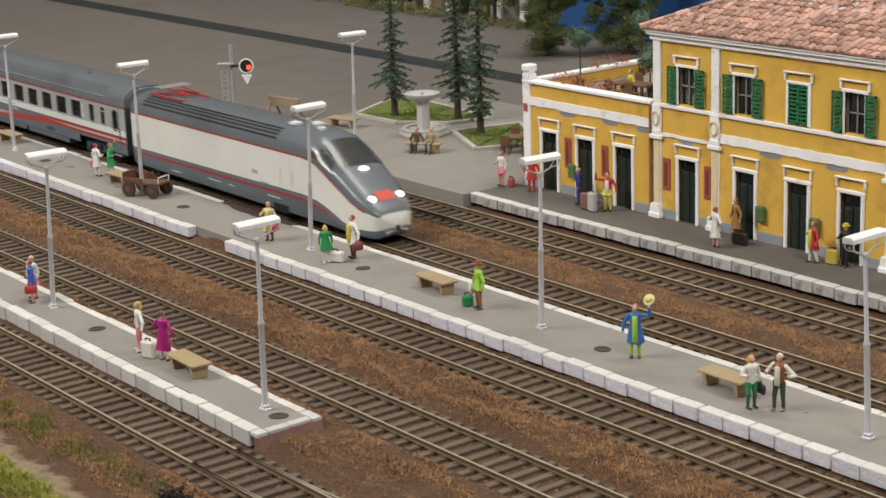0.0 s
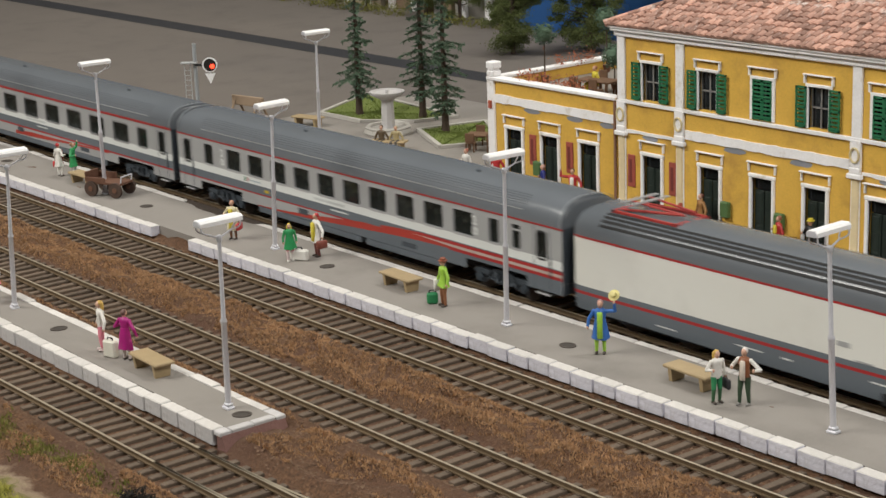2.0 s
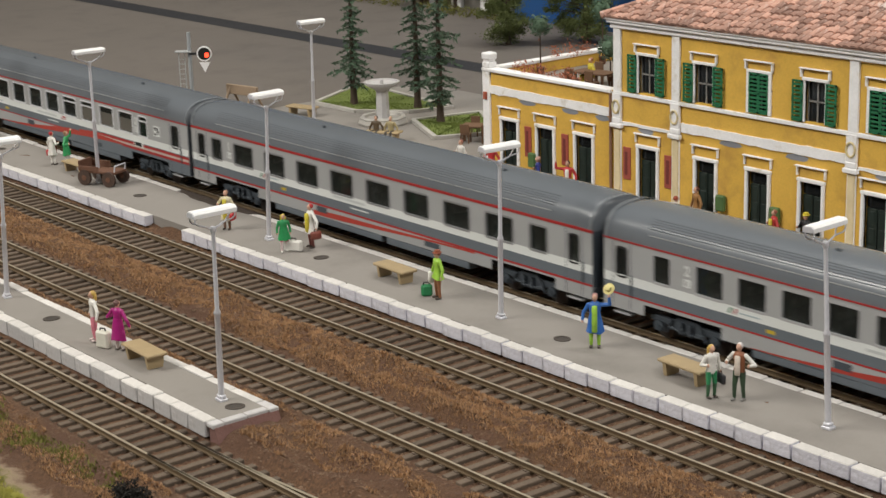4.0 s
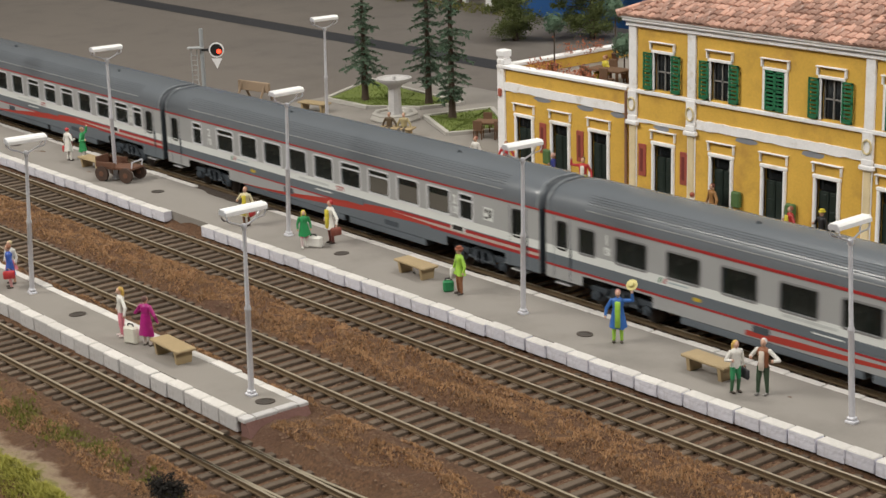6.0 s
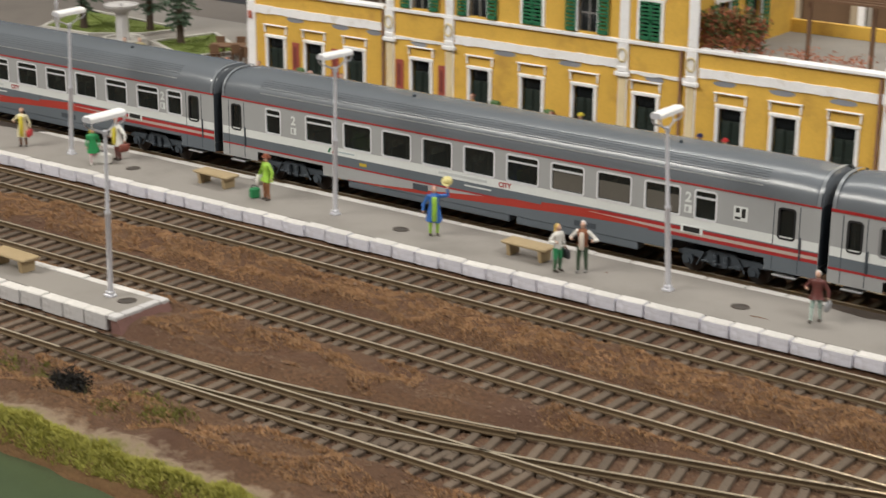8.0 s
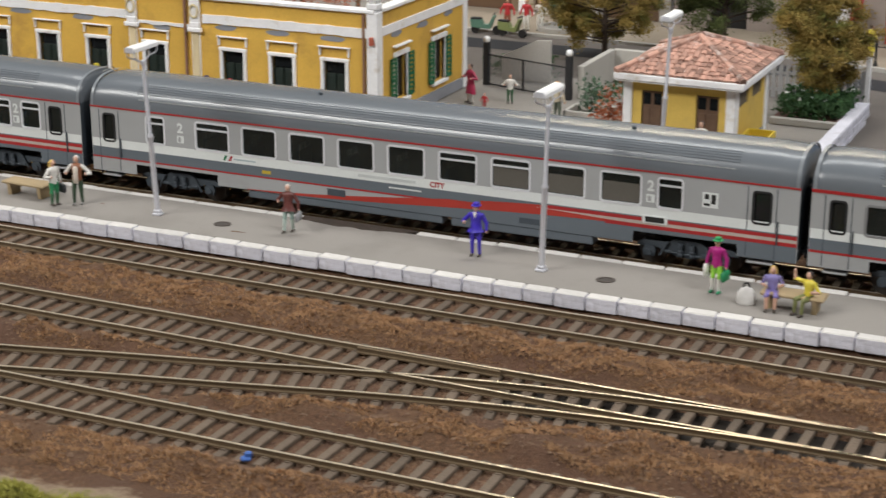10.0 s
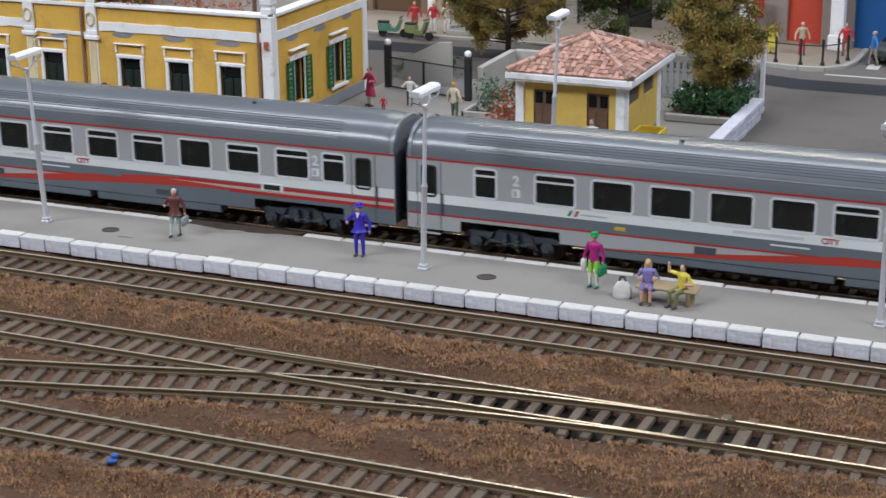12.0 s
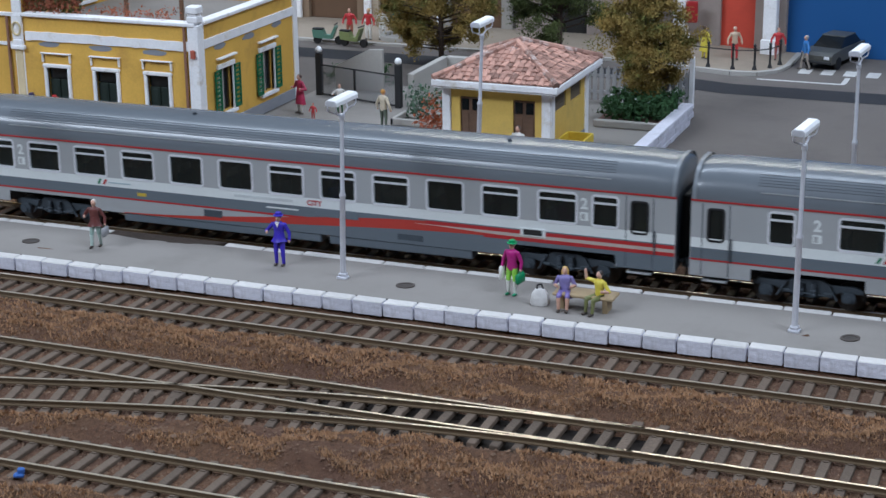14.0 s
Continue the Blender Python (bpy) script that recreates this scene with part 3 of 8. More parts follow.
# ---- the train ----
# Vehicle space: x forward from the vehicle's rear end, y across (0 on the centre line), z from the platform level.
def bogie(parent, x, name="bogie", wb=2.5):
    f = S().box(x - 0.30, -1.0, 0.06, x + 0.30, 1.0, 0.42, 0.03)
    e = wb / 2 + 0.42
    prof = [(x - e, 0.40), (x - wb / 2 - 0.2, 0.50), (x - 0.62, 0.50), (x - 0.45, 0.62), (x + 0.45, 0.62), (x + 0.62, 0.50), (x + wb / 2 + 0.2, 0.50), (x + e, 0.40), (x + e, 0.30), (x + wb / 2 - 0.25, 0.30), (x + 0.52, 0.12), (x + 0.30, 0.04), (x - 0.30, 0.04), (x - 0.52, 0.12), (x - wb / 2 + 0.25, 0.30), (x - e, 0.30)]
    for sy in (-1, 1):
        f.prism(prof, sy * 1.0, sy * 1.12)
    b = part(name, f, BOGIE, parent, "dark grey bogie frame")
    for sy in (-1, 1):
        for d in (-0.2, 0.2):
            part("spring", S().lathe(x + d, sy * 1.19, [(0.075, 0.10), (0.095, 0.16), (0.075, 0.22), (0.095, 0.28), (0.075, 0.34), (0.095, 0.40), (0.08, 0.52)], 10), BOGIE, b, "dark coil spring", smooth=35)
        part("brake_gear", S().box(x - 0.75, sy * 1.12, 0.16, x - 0.5, sy * 1.2, 0.26, 0.02).box(x + 0.5, sy * 1.12, 0.16, x + 0.75, sy * 1.2, 0.26, 0.02).tube((x - 0.75, sy * 1.16, 0.2), (x + 0.75, sy * 1.16, 0.14), 0.03, n=6), BOGIE, b, "dark brake rods and levers")
        for d in (-wb / 2, wb / 2):
            part("axle_box", S().prism([(x + d - 0.17, 0.0), (x + d + 0.17, 0.0), (x + d + 0.22, 0.2), (x + d + 0.14, 0.34), (x + d - 0.14, 0.34), (x + d - 0.22, 0.2)], sy * 1.1, sy * 1.2).tube((x + d, sy * 1.19, 0.13), (x + d, sy * 1.25, 0.13), 0.10, n=14), BOGIE, b, smooth=35)
            part("damper", S().tube((x + d * 0.72, sy * 1.18, 0.04), (x + d * 0.5, sy * 1.18, 0.54), 0.035, n=8), BOGIE, b, "slim damper rod", smooth=35)
    for d in (-wb / 2, wb / 2):
        w = S()
        for sy in (-1, 1):
            w.tube((x + d, sy * 0.68, ZR + 0.455), (x + d, sy * 0.82, ZR + 0.455), 0.455, n=24)
            w.tube((x + d, sy * 0.64, ZR + 0.455), (x + d, sy * 0.69, ZR + 0.455), 0.49, n=24)
        w.tube((x + d, -0.7, ZR + 0.455), (x + d, 0.7, ZR + 0.455), 0.08)
        part("wheelset", w, mk("dark_steel_wheel", (0.10, 0.095, 0.09), 0.4, 0.7), b, "dark steel wheelset", smooth=35)
    return b


ZM = 0.84            # lower edge of the side over the bogies
HW, ZB, ZG, ZT = 1.42, 0.46, 2.88, 3.92      # half width, side's lower edge, gutter, roof top


def roof_point(a):
    """Point of the roof's section; a from 0 at the gutter to 1 at the crown."""
    t = a * math.pi / 2
    return HW * math.cos(t) ** 0.75, ZG + (ZT - ZG) * math.sin(t) ** 0.85


def coach_glass():
    """Tinted glazing that lets the coach's inside show faintly."""
    m = mk("tinted_coach_glazing", (0.045, 0.047, 0.044), 0.08, var=0.5, scale=0.8, bump=0)
    nt = m.node_tree
    clear, mix = nt.nodes.new("ShaderNodeBsdfTransparent"), nt.nodes.new("ShaderNodeMixShader")
    clear.inputs[0].default_value = (0.62, 0.70, 0.66, 1)
    mix.inputs[0].default_value = 0.68
    nt.links.new(nt.nodes["Principled BSDF"].outputs[0], mix.inputs[1]), nt.links.new(clear.outputs[0], mix.inputs[2])
    nt.links.new(mix.outputs[0], nt.nodes["Material Output"].inputs[0])
    return m


COACHGLASS = coach_glass()
RIMGREY = mk("blue_grey_rim", (0.19, 0.205, 0.225), 0.32, var=0.06, bump=0)
FIRSTFRAME = mk("grey_rubber_frame", (0.20, 0.20, 0.205), 0.5, var=0.1, bump=0)
LEADFRAME = mk("dull_grey_frame", (0.36, 0.36, 0.37), 0.45, var=0.1, bump=0)


def window(parent, x0, x1, z0, z1, sy, split, frame_mat=SILVER, blind=0):
    """A framed window that sits in an opening of the side."""
    y = sy * (HW + 0.012)
    fr = S()
    c, n = 0.09, 4
    def ring(o, yy):
        pts = []
        for cx, cz, a0 in ((x1 - c, z1 - c, 0), (x0 + c, z1 - c, 90), (x0 + c, z0 + c, 180), (x1 - c, z0 + c, 270)):
            for i in range(n + 1):
                a = radians(a0 + 90 * i / n)
                pts.append((cx + (c + o) * math.cos(a), yy, cz + (c + o) * math.sin(a)))
        return pts
    rings = [ring(0.048, sy * (HW - 0.01)), ring(0.048, y), ring(-0.026, y), ring(-0.026, sy * (HW - 0.06))]
    k = len(rings[0])
    pts = [p for r in rings for p in r]
    fr.add(pts, [(a * k + i, a * k + (i + 1) % k, (a + 1) * k + (i + 1) % k, (a + 1) * k + i) for a in range(3) for i in range(k)])
    if split:
        zs = z1 - 0.24 * (z1 - z0)
        fr.box(x0, sy * (HW - 0.04), zs - 0.03, x1, sy * (HW + 0.008), zs + 0.03)
    w = part("window", fr, frame_mat, parent, "framed coach window")
    part("pane", S().box(x0 - 0.02, sy * (HW - 0.07), z0 - 0.02, x1 + 0.02, sy * (HW - 0.045), z1 + 0.02), COACHGLASS, w, "dark window pane")
    if blind:
        part("blind", S().box(x0 + 0.04, sy * (HW - 0.043), z0 + 0.05, x1 - 0.04, sy * (HW - 0.038), z1 - 0.3), mk("drawn_blind", (0.10, 0.09, 0.075), 0.7), w, "drawn grey blind")


def side_wall(s, L, holes, sy):
    """One side with real openings. holes: x0, x1, z0, z1 in order along x."""
    y, yi = sy * HW, sy * (HW - 0.12)
    for x0, x1 in ((0, 1.9), (5.35, L - 5.35), (L - 1.9, L)):
        s.add([(x0, y, ZB), (x1, y, ZB), (x1, y, ZM), (x0, y, ZM)], [(0, 1, 2, 3)])
    def quad(x0, z0, x1, z1):
        if x1 - x0 > 1e-4 and z1 - z0 > 1e-4:
            s.add([(x0, y, z0), (x1, y, z0), (x1, y, z1), (x0, y, z1)], [(0, 1, 2, 3)])
    x = 0.0
    for a, b, lo, hi in holes:
        quad(x, ZM, a, ZG), quad(a, ZM, b, lo), quad(a, hi, b, ZG)
        for p, q in (((a, lo), (b, lo)), ((b, lo), (b, hi)), ((b, hi), (a, hi)), ((a, hi), (a, lo))):
            s.add([(p[0], y, p[1]), (q[0], y, q[1]), (q[0], yi, q[1]), (p[0], yi, p[1])], [(0, 1, 2, 3)])
        x = b
    quad(x, ZM, L, ZG)


def stripe(parent, name, x0, x1, lo, hi, mat, sy, lift=0.006, label="", step=0.6):
    """A painted band along a side; lo and hi give its borders along x."""
    s = S()
    n = max(1, int(abs(x1 - x0) / step))
    for i in range(n + 1):
        x = x0 + (x1 - x0) * i / n
        s.v += [(x, sy * (HW + lift), lo(x) if callable(lo) else lo), (x, sy * (HW + lift), hi(x) if callable(hi) else hi)]
    s.f = [(2 * i, 2 * i + 2, 2 * i + 3, 2 * i + 1) for i in range(n)]
    s.m = [0] * n
    part(name, s, mat, parent, label)


def lettering(parent, text, x, z, size, mat, sy=-1, name="lettering", y=None):
    """Raised writing on a side."""
    c = bpy.data.curves.new("lettering", "FONT")
    c.body, c.size, c.extrude, c.offset, c.align_x = text, size * U, 0.002 * U, 0.035 * size * U, "CENTER"
    tmp = bpy.data.objects.new("tmp", c)
    me = bpy.data.meshes.new_from_object(tmp)
    bpy.data.objects.remove(tmp), bpy.data.curves.remove(c)
    me.materials.append(mat)
    ob = part(name, me, None, parent, "painted lettering")
    ob.matrix_basis = pose(x * U, sy * (HW + 0.012 if y is None else y) * U, z * U, 90, 0, 0 if sy < 0 else 180)
    return ob


def smooth_step(x, a, b):
    t = max(0.0, min(1.0, (x - a) / (b - a)))
    return t * t * (3 - 2 * t)


def coach(kind, label):
    L = 26.3
    t = thing("passenger_coach", 0, 0, 0, 0, label, "railway coach", "coaches of the train")
    if kind == "first":
        wins = [(1.7, 2.55, 0)] + [(3.54 + 2.445 * i, 5.06 + 2.445 * i, 0) for i in range(8)] + [(23.08, 24.0, 0)]
        doors = [(0.62, 1.08), (25.15, 25.6)]
        zw0, zw1 = 1.66, 2.60
    elif kind == "lead":
        wins = [(2.3, 3.1, 0)] + [(4.2 + 1.78 * i, 5.4 + 1.78 * i, 0) for i in range(10)] + [(22.3, 22.9, 0), (23.6, 24.1, 1)]
        doors = [(0.62, 1.08), (25.0, 25.45)]
        zw0, zw1 = 1.72, 2.68
    elif kind == "long":
        wins = [(1.5, 2.2, 1)] + [(2.85 + 1.9 * i, 4.1 + 1.9 * i, i in (0, 1, 2, 5, 6, 7, 9, 10)) for i in range(11)] + [(23.63, 24.45, 1)]
        doors = [(0.55, 1.02), (24.9, 25.4)]
        zw0, zw1 = 1.72, 2.70
    else:
        wins = [(2.4, 3.16, 1)] + [(4.5 + 1.915 * i, 5.85 + 1.915 * i, i in (0, 5, 6)) for i in range(9)] + [(21.75, 22.55, 1)]
        doors = [(0.55, 1.02), (24.85, 25.4)]
        zw0, zw1 = 1.72, 2.70
    holes = sorted([(a, b, zw0, zw1) for a, b, _ in wins] + [(a, b, 1.62, 2.62) for a, b in doors])
    body = S()
    for sy in (-1, 1):
        side_wall(body, L, holes, sy)
    body.add([(0.02, -HW, ZB), (0.02, HW, ZB), (0.02, HW, ZG), (0.02, -HW, ZG)], [(0, 1, 2, 3)], 1)
    body.add([(L - 0.02, -HW, ZB), (L - 0.02, HW, ZB), (L - 0.02, HW, ZG), (L - 0.02, -HW, ZG)], [(0, 1, 2, 3)], 1)
    body.add([(0, -HW, ZM), (L, -HW, ZM), (L, HW, ZM), (0, HW, ZM)], [(0, 1, 2, 3)])
    part("body", body, [COACHGREY, BOGIE], t, "light grey coach sides")
    inner = part("interior", S().box(0.3, -HW + 0.14, ZM + 0.05, L - 0.3, HW - 0.14, ZM + 0.15).box(0.3, -0.05, ZM + 0.15, L - 0.3, 0.05, ZG - 0.03).box(0.3, -HW + 0.1, ZG - 0.03, L - 0.3, HW - 0.1, ZG), mk("dim_coach_lining", (0.26, 0.25, 0.22), 0.8), t, "dim coach interior with a partition")
    seat_paint = mk("green_grey_seat" if kind == "first" else "blue_grey_seat", (0.10, 0.16, 0.13) if kind == "first" else (0.10, 0.12, 0.17), 0.8, var=0.2)
    cover = mk("pale_headrest_cover", (0.42, 0.42, 0.40), 0.8)
    for a, b, _ in wins:
        if b - a > 1.0:
            for sy in (-1, 1):
                for x in (a + 0.10, b - 0.22):
                    part("seat", S().box(x, sy * 0.25, ZM + 0.15, x + 0.14, sy * 1.12, 2.02, 0.04).box(x + 0.02, sy * 0.35, 2.0, x + 0.12, sy * 0.68, 2.26, 0.04, mi=1).box(x + 0.02, sy * 0.74, 2.0, x + 0.12, sy * 1.05, 2.26, 0.04, mi=1), [seat_paint, cover], inner, "upholstered seat back with a pale headrest")
    # roof with its fluted lines and rounded end domes
    sec = [roof_point(i / 14) for i in range(15)]
    sec = sec + [(-y, z) for y, z in sec[-2::-1]]
    roof, k = S(), len(sec)
    cuts = [0.0, 0.03, 0.12, 0.3, 0.9, L / 2, L - 0.9, L - 0.3, L - 0.12, L - 0.03, L]
    for x in cuts:
        e = min(x, L - x)
        drop = 0.10 * max(0.0, 1 - e / 0.9) ** 2 + (0.12 if e < 0.01 else 0.03 if e < 0.05 else 0)
        roof.v += [(x, y * (1 - 0.02 * (e < 0.05)), max(ZG, z - drop * (z - ZG) / (ZT - ZG) * 1.0)) for y, z in sec]
    roof.f = [(i * k + j, i * k + j + 1, (i + 1) * k + j + 1, (i + 1) * k + j) for i in range(len(cuts) - 1) for j in range(k - 1)] + [tuple(range(k)), tuple(range((len(cuts) - 1) * k, len(cuts) * k))]
    roof.m = [0] * len(roof.f)
    roof_ob = part("roof", roof, ROOFGREY, t, "dull grey roof", smooth=50)
    for a in (0.34, 0.40, 0.46, 0.52, 0.58):
        for sgn in (-1, 1):
            y, z = roof_point(a)
            part("flute", S().box(2.0, sgn * y - 0.012, z - 0.02, L - 2.0, sgn * y + 0.012, z + 0.012), ROOFGREY, roof_ob)
    for sgn in (-1, 1):
        y, z = roof_point(0.20)
        part("rain_strip", S().box(2.1, sgn * y - 0.02, z - 0.012, L - 2.1, sgn * (y + 0.012) + 0.008, z + 0.022), COACHGREY, roof_ob, "thin pale rain strip")
    for xe in (0.03, L - 0.15):
        rim = [(yy * 1.012, ZG + (zz - ZG) * 1.0 + 0.004) for yy, zz in sec]
        q, n = S(), len(rim)
        q.v = [(xx, yy, zz) for xx in (xe, xe + 0.12) for yy, zz in rim]
        q.f = [(i, i + 1, n + i + 1, n + i) for i in range(n - 1)]
        q.m = [0] * (n - 1)
        part("roof_rim", q, RIMGREY, roof_ob, "slightly paler roof end rim", smooth=60)
    for x in (9.0, 20.5):
        part("roof_vent", S().lathe(x, -0.3, [(0.07, ZT - 0.08), (0.07, ZT + 0.07), (0.03, ZT + 0.1)], 8), BOGIE, roof_ob, "small dark roof vent")
    for sy in (-1, 1):
        gy = sy * (HW + 0.02)
        part("gutter_stripe", S().box(0.0, sy * HW, ZG - 0.035, L, gy, ZG + 0.02 + (0.045 if kind == "first" else 0)), RED, t, "thin red gutter stripe")
        stripe(t, "white_band", 0.02, L - 0.02, 1.37, 1.69, COACHWHITE, sy, 0.004, "white band below the windows", 30)
        if kind in ("second", "lead", "long"):
            u = (lambda x: x) if sy < 0 else (lambda x: L - x)
            stripe(t, "slate_band", 0.02, L - 0.02, 1.0, 1.37, COACHDARK, sy, 0.004, "slate grey band", 30)
            # lower panel: slate where the sweep has risen, light grey before
            stripe(t, "slate_skirt", 8.4, L - 0.02, lambda x: ZM if L - 5.35 < x < L - 1.9 else ZB, lambda x: 0.50 + 0.52 * smooth_step(x, 8, 17), COACHDARK, sy, 0.005, "slate grey lower panel", 0.05)
            stripe(t, "red_line", 0.02, 14.0, 0.96, 1.02, RED, sy, 0.008, "red pinstripe")
            stripe(t, "red_sweep", 6.6, 20.5, lambda x: ZB + 0.01 + 0.56 * smooth_step(x, 7, 20.5), lambda x: ZB + 0.03 + 0.84 * smooth_step(x, 6.0, 19.2), ORANGERED, sy, 0.010, "sweeping orange-red livery curve", 0.4)
            stripe(t, "red_stripe_upper", 18.0, L - 0.02, lambda x: 1.21, lambda x: 1.33, RED, sy, 0.011, "red stripe", 3)
            stripe(t, "beige_stripe", 17.6, L - 0.02, lambda x: 1.20 - 0.10 * smooth_step(x, 17.5, 21), lambda x: 1.21, mk("beige_stripe_paint", (0.44, 0.37, 0.33), 0.4, bump=0), sy, 0.012, "beige stripe", 0.7)
            stripe(t, "red_stripe_lower", 20.0, L - 0.02, 0.98, 1.10, RED, sy, 0.011, "red stripe", 3)
            if kind in ("second", "long"):
                part("destination_board", S().box(20.9 + 0.35, sy * HW, 1.16, 22.1, sy * (HW + 0.03), 1.44, 0.02).box(21.36, sy * HW, 1.21, 21.99, sy * (HW + 0.04), 1.39, mi=1), [COACHWHITE, DARK], t, "white destination board with a dark window")
        else:
            stripe(t, "slate_band", 0.02, L - 0.02, 1.0, 1.37, COACHDARK, sy, 0.004, "slate grey band", 30)
            stripe(t, "red_line", 0.02, L - 0.02, 0.92, 1.0, RED, sy, 0.008, "red line", 30)
            stripe(t, "red_sweep", 9.5, 20.0, lambda x: 0.50 + 0.35 * smooth_step(x, 9, 20), lambda x: 0.62 + 0.16 * smooth_step(x, 8, 12) + 0.14 * smooth_step(x, 12, 20), ORANGERED, sy, 0.010, "sweeping orange-red livery curve", 0.4)
        for a, b, split in wins:
            window(t, a, b, zw0, zw1, sy, split, FIRSTFRAME if kind == "first" else LEADFRAME if kind == "lead" else SILVER, (a > 15 and a < 21 and kind == "second"))
        for a, b in doors:
            d = part("entrance_door", S().box(a - 0.2, sy * (HW - 0.02), ZB + 0.05, a - 0.17, sy * (HW + 0.006), ZG - 0.1).box(b + 0.17, sy * (HW - 0.02), ZB + 0.05, b + 0.2, sy * (HW + 0.006), ZG - 0.1).box(b + 0.22, sy * HW, 1.0, b + 0.26, sy * (HW + 0.06), 1.75, 0.01), BOGIE, t, "grey entrance door joints with a handrail")
            window(d, a, b, 1.62, 2.62, sy, 0, BLACKRUBBER)
            part("door_step", S().box(a - 0.15, sy * 1.05, 0.28, b + 0.15, sy * 1.42, 0.34, 0.01).box(a - 0.15, sy * 1.05, 0.34, a - 0.11, sy * 1.1, 0.55).box(b + 0.11, sy * 1.05, 0.34, b + 0.15, sy * 1.1, 0.55), COACHGREY, t, "grey step below the door")
        cls = "1" if kind == "first" else "2"
        for x in ((3.15,) if kind == "first" else (2.52, 23.36) if kind == "long" else (3.85, 21.5)):
            lettering(t, cls, x, 2.25, 0.48, COACHWHITE, sy, "class_number")
            part("pictogram", S().box(x - 0.14, sy * HW, 1.86, x + 0.14, sy * (HW + 0.011), 2.13).box(x - 0.08, sy * HW, 1.9, x + 0.02, sy * (HW + 0.016), 2.08, mi=1), [COACHWHITE, COACHGREY], t, "small white pictogram")
        if kind == "second":
            part("pictogram", S().box(23.2, sy * HW, 1.92, 23.72, sy * (HW + 0.011), 2.42).box(23.28, sy * HW, 2.2, 23.42, sy * (HW + 0.016), 2.36, mi=1).box(23.5, sy * HW, 2.05, 23.64, sy * (HW + 0.016), 2.36, mi=1).box(23.26, sy * HW, 1.98, 23.46, sy * (HW + 0.016), 2.06, mi=1), [COACHWHITE, DARK], t, "white bicycle pictogram panel")
        if kind in ("second", "long"):
            lettering(t, "CITY", 14.0 if sy < 0 else L - 14.0, 1.44, 0.25, RED, sy)
        mark = S()
        for i, dx in enumerate((0.0, 0.12, 0.22)):
            mark.prism([(5.6 + dx, 1.43), (5.70 + dx, 1.43), (5.80 + dx, 1.62), (5.70 + dx, 1.62)], sy * HW, sy * (HW + 0.012), mi=(0, 2, 3)[i])
        part("logo_mark", mark.box(6.05, sy * HW, 1.49, 6.95, sy * (HW + 0.012), 1.54, mi=1), [GREEN, mk("pale_blue_bars", (0.36, 0.43, 0.46), 0.5), COACHWHITE, RED], t, "small slanted three-colour mark with pale bars")
        part("grey_writing", S().box(11.0, sy * HW, 1.47, 13.2, sy * (HW + 0.010), 1.57), mk("faded_grey_writing", (0.50, 0.52, 0.52), 0.5), t, "faded grey bar of writing")
        part("number_bar", S().box(12.2, sy * HW, 1.2, 13.4, sy * (HW + 0.012), 1.25), COACHWHITE, t, "plain white number bar")
        part("yellow_panel", S().box(7.2, sy * HW, 1.13, 7.55, sy * (HW + 0.012), 1.25), mk("yellow_panel", (0.5, 0.36, 0.03), 0.5), t, "small yellow panel")
        part("vent_grille", S().box(9.8, sy * HW, 0.66, 10.5, sy * (HW + 0.014), 0.9), BOGIE, t, "dark vent grille")
        part("vent_grille", S().box(17.0, sy * HW, 0.58, 17.9, sy * (HW + 0.014), 0.78), BOGIE, t, "dark vent grille")
        part("side_hatch", S().box(14.0, sy * HW, 1.08, 15.6, sy * (HW + 0.016), 1.36, 0.01), COACHDARK, t, "slate grey side hatch")
        sk = S().box(6.6, sy * 0.9, 0.16, 14.2, sy * 1.40, ZB, 0.04)
        part("equipment_skirt", sk, COACHDARK, t, "slate grey underfloor box")
        part("equipment_skirt", S().box(14.5, sy * 0.9, 0.14, 19.6, sy * 1.40, ZB, 0.04), COACHDARK, t, "slate grey underfloor box")
    # ends: gangway bellows, posts, buffers
    for xe, dx in ((0.0, -1), (L, 1)):
        g = S().box(xe, -0.55, ZB + 0.3, xe + dx * 0.24, 0.55, 2.75, 0.05)
        part("gangway", g, BLACKRUBBER, t, "black rubber gangway")
        for y in (-0.87, 0.87):
            part("buffer", S().tube((xe - dx * 0.1, y, 0.70), (xe + dx * 0.16, y, 0.70), 0.07).tube((xe + dx * 0.14, y, 0.70), (xe + dx * 0.18, y, 0.70), 0.2), BOGIE, t, "dark buffer", smooth=35)
        part("coupling", S().box(xe - dx * 0.5, -0.2, 0.4, xe + dx * 0.19, 0.2, 0.6, 0.03), BOGIE, t, "dark coupling")
        part("air_hose", S().path([(xe, -0.45, 0.62), (xe + dx * 0.12, -0.47, 0.50), (xe + dx * 0.16, -0.46, 0.25), (xe + dx * 0.12, -0.42, 0.08)], 0.045, 7), BLACKRUBBER, t, "black hanging hose", smooth=40)
    part("underframe", S().box(0.4, -0.7, 0.26, L - 0.4, 0.7, ZM, 0.03), IRON, t, "dark underframe")
    bogie(t, 3.6), bogie(t, L - 3.6)
    return t


CABGLASS = mk("grey_cab_glass", (0.05, 0.05, 0.047), 0.2, var=0.3, bump=0)


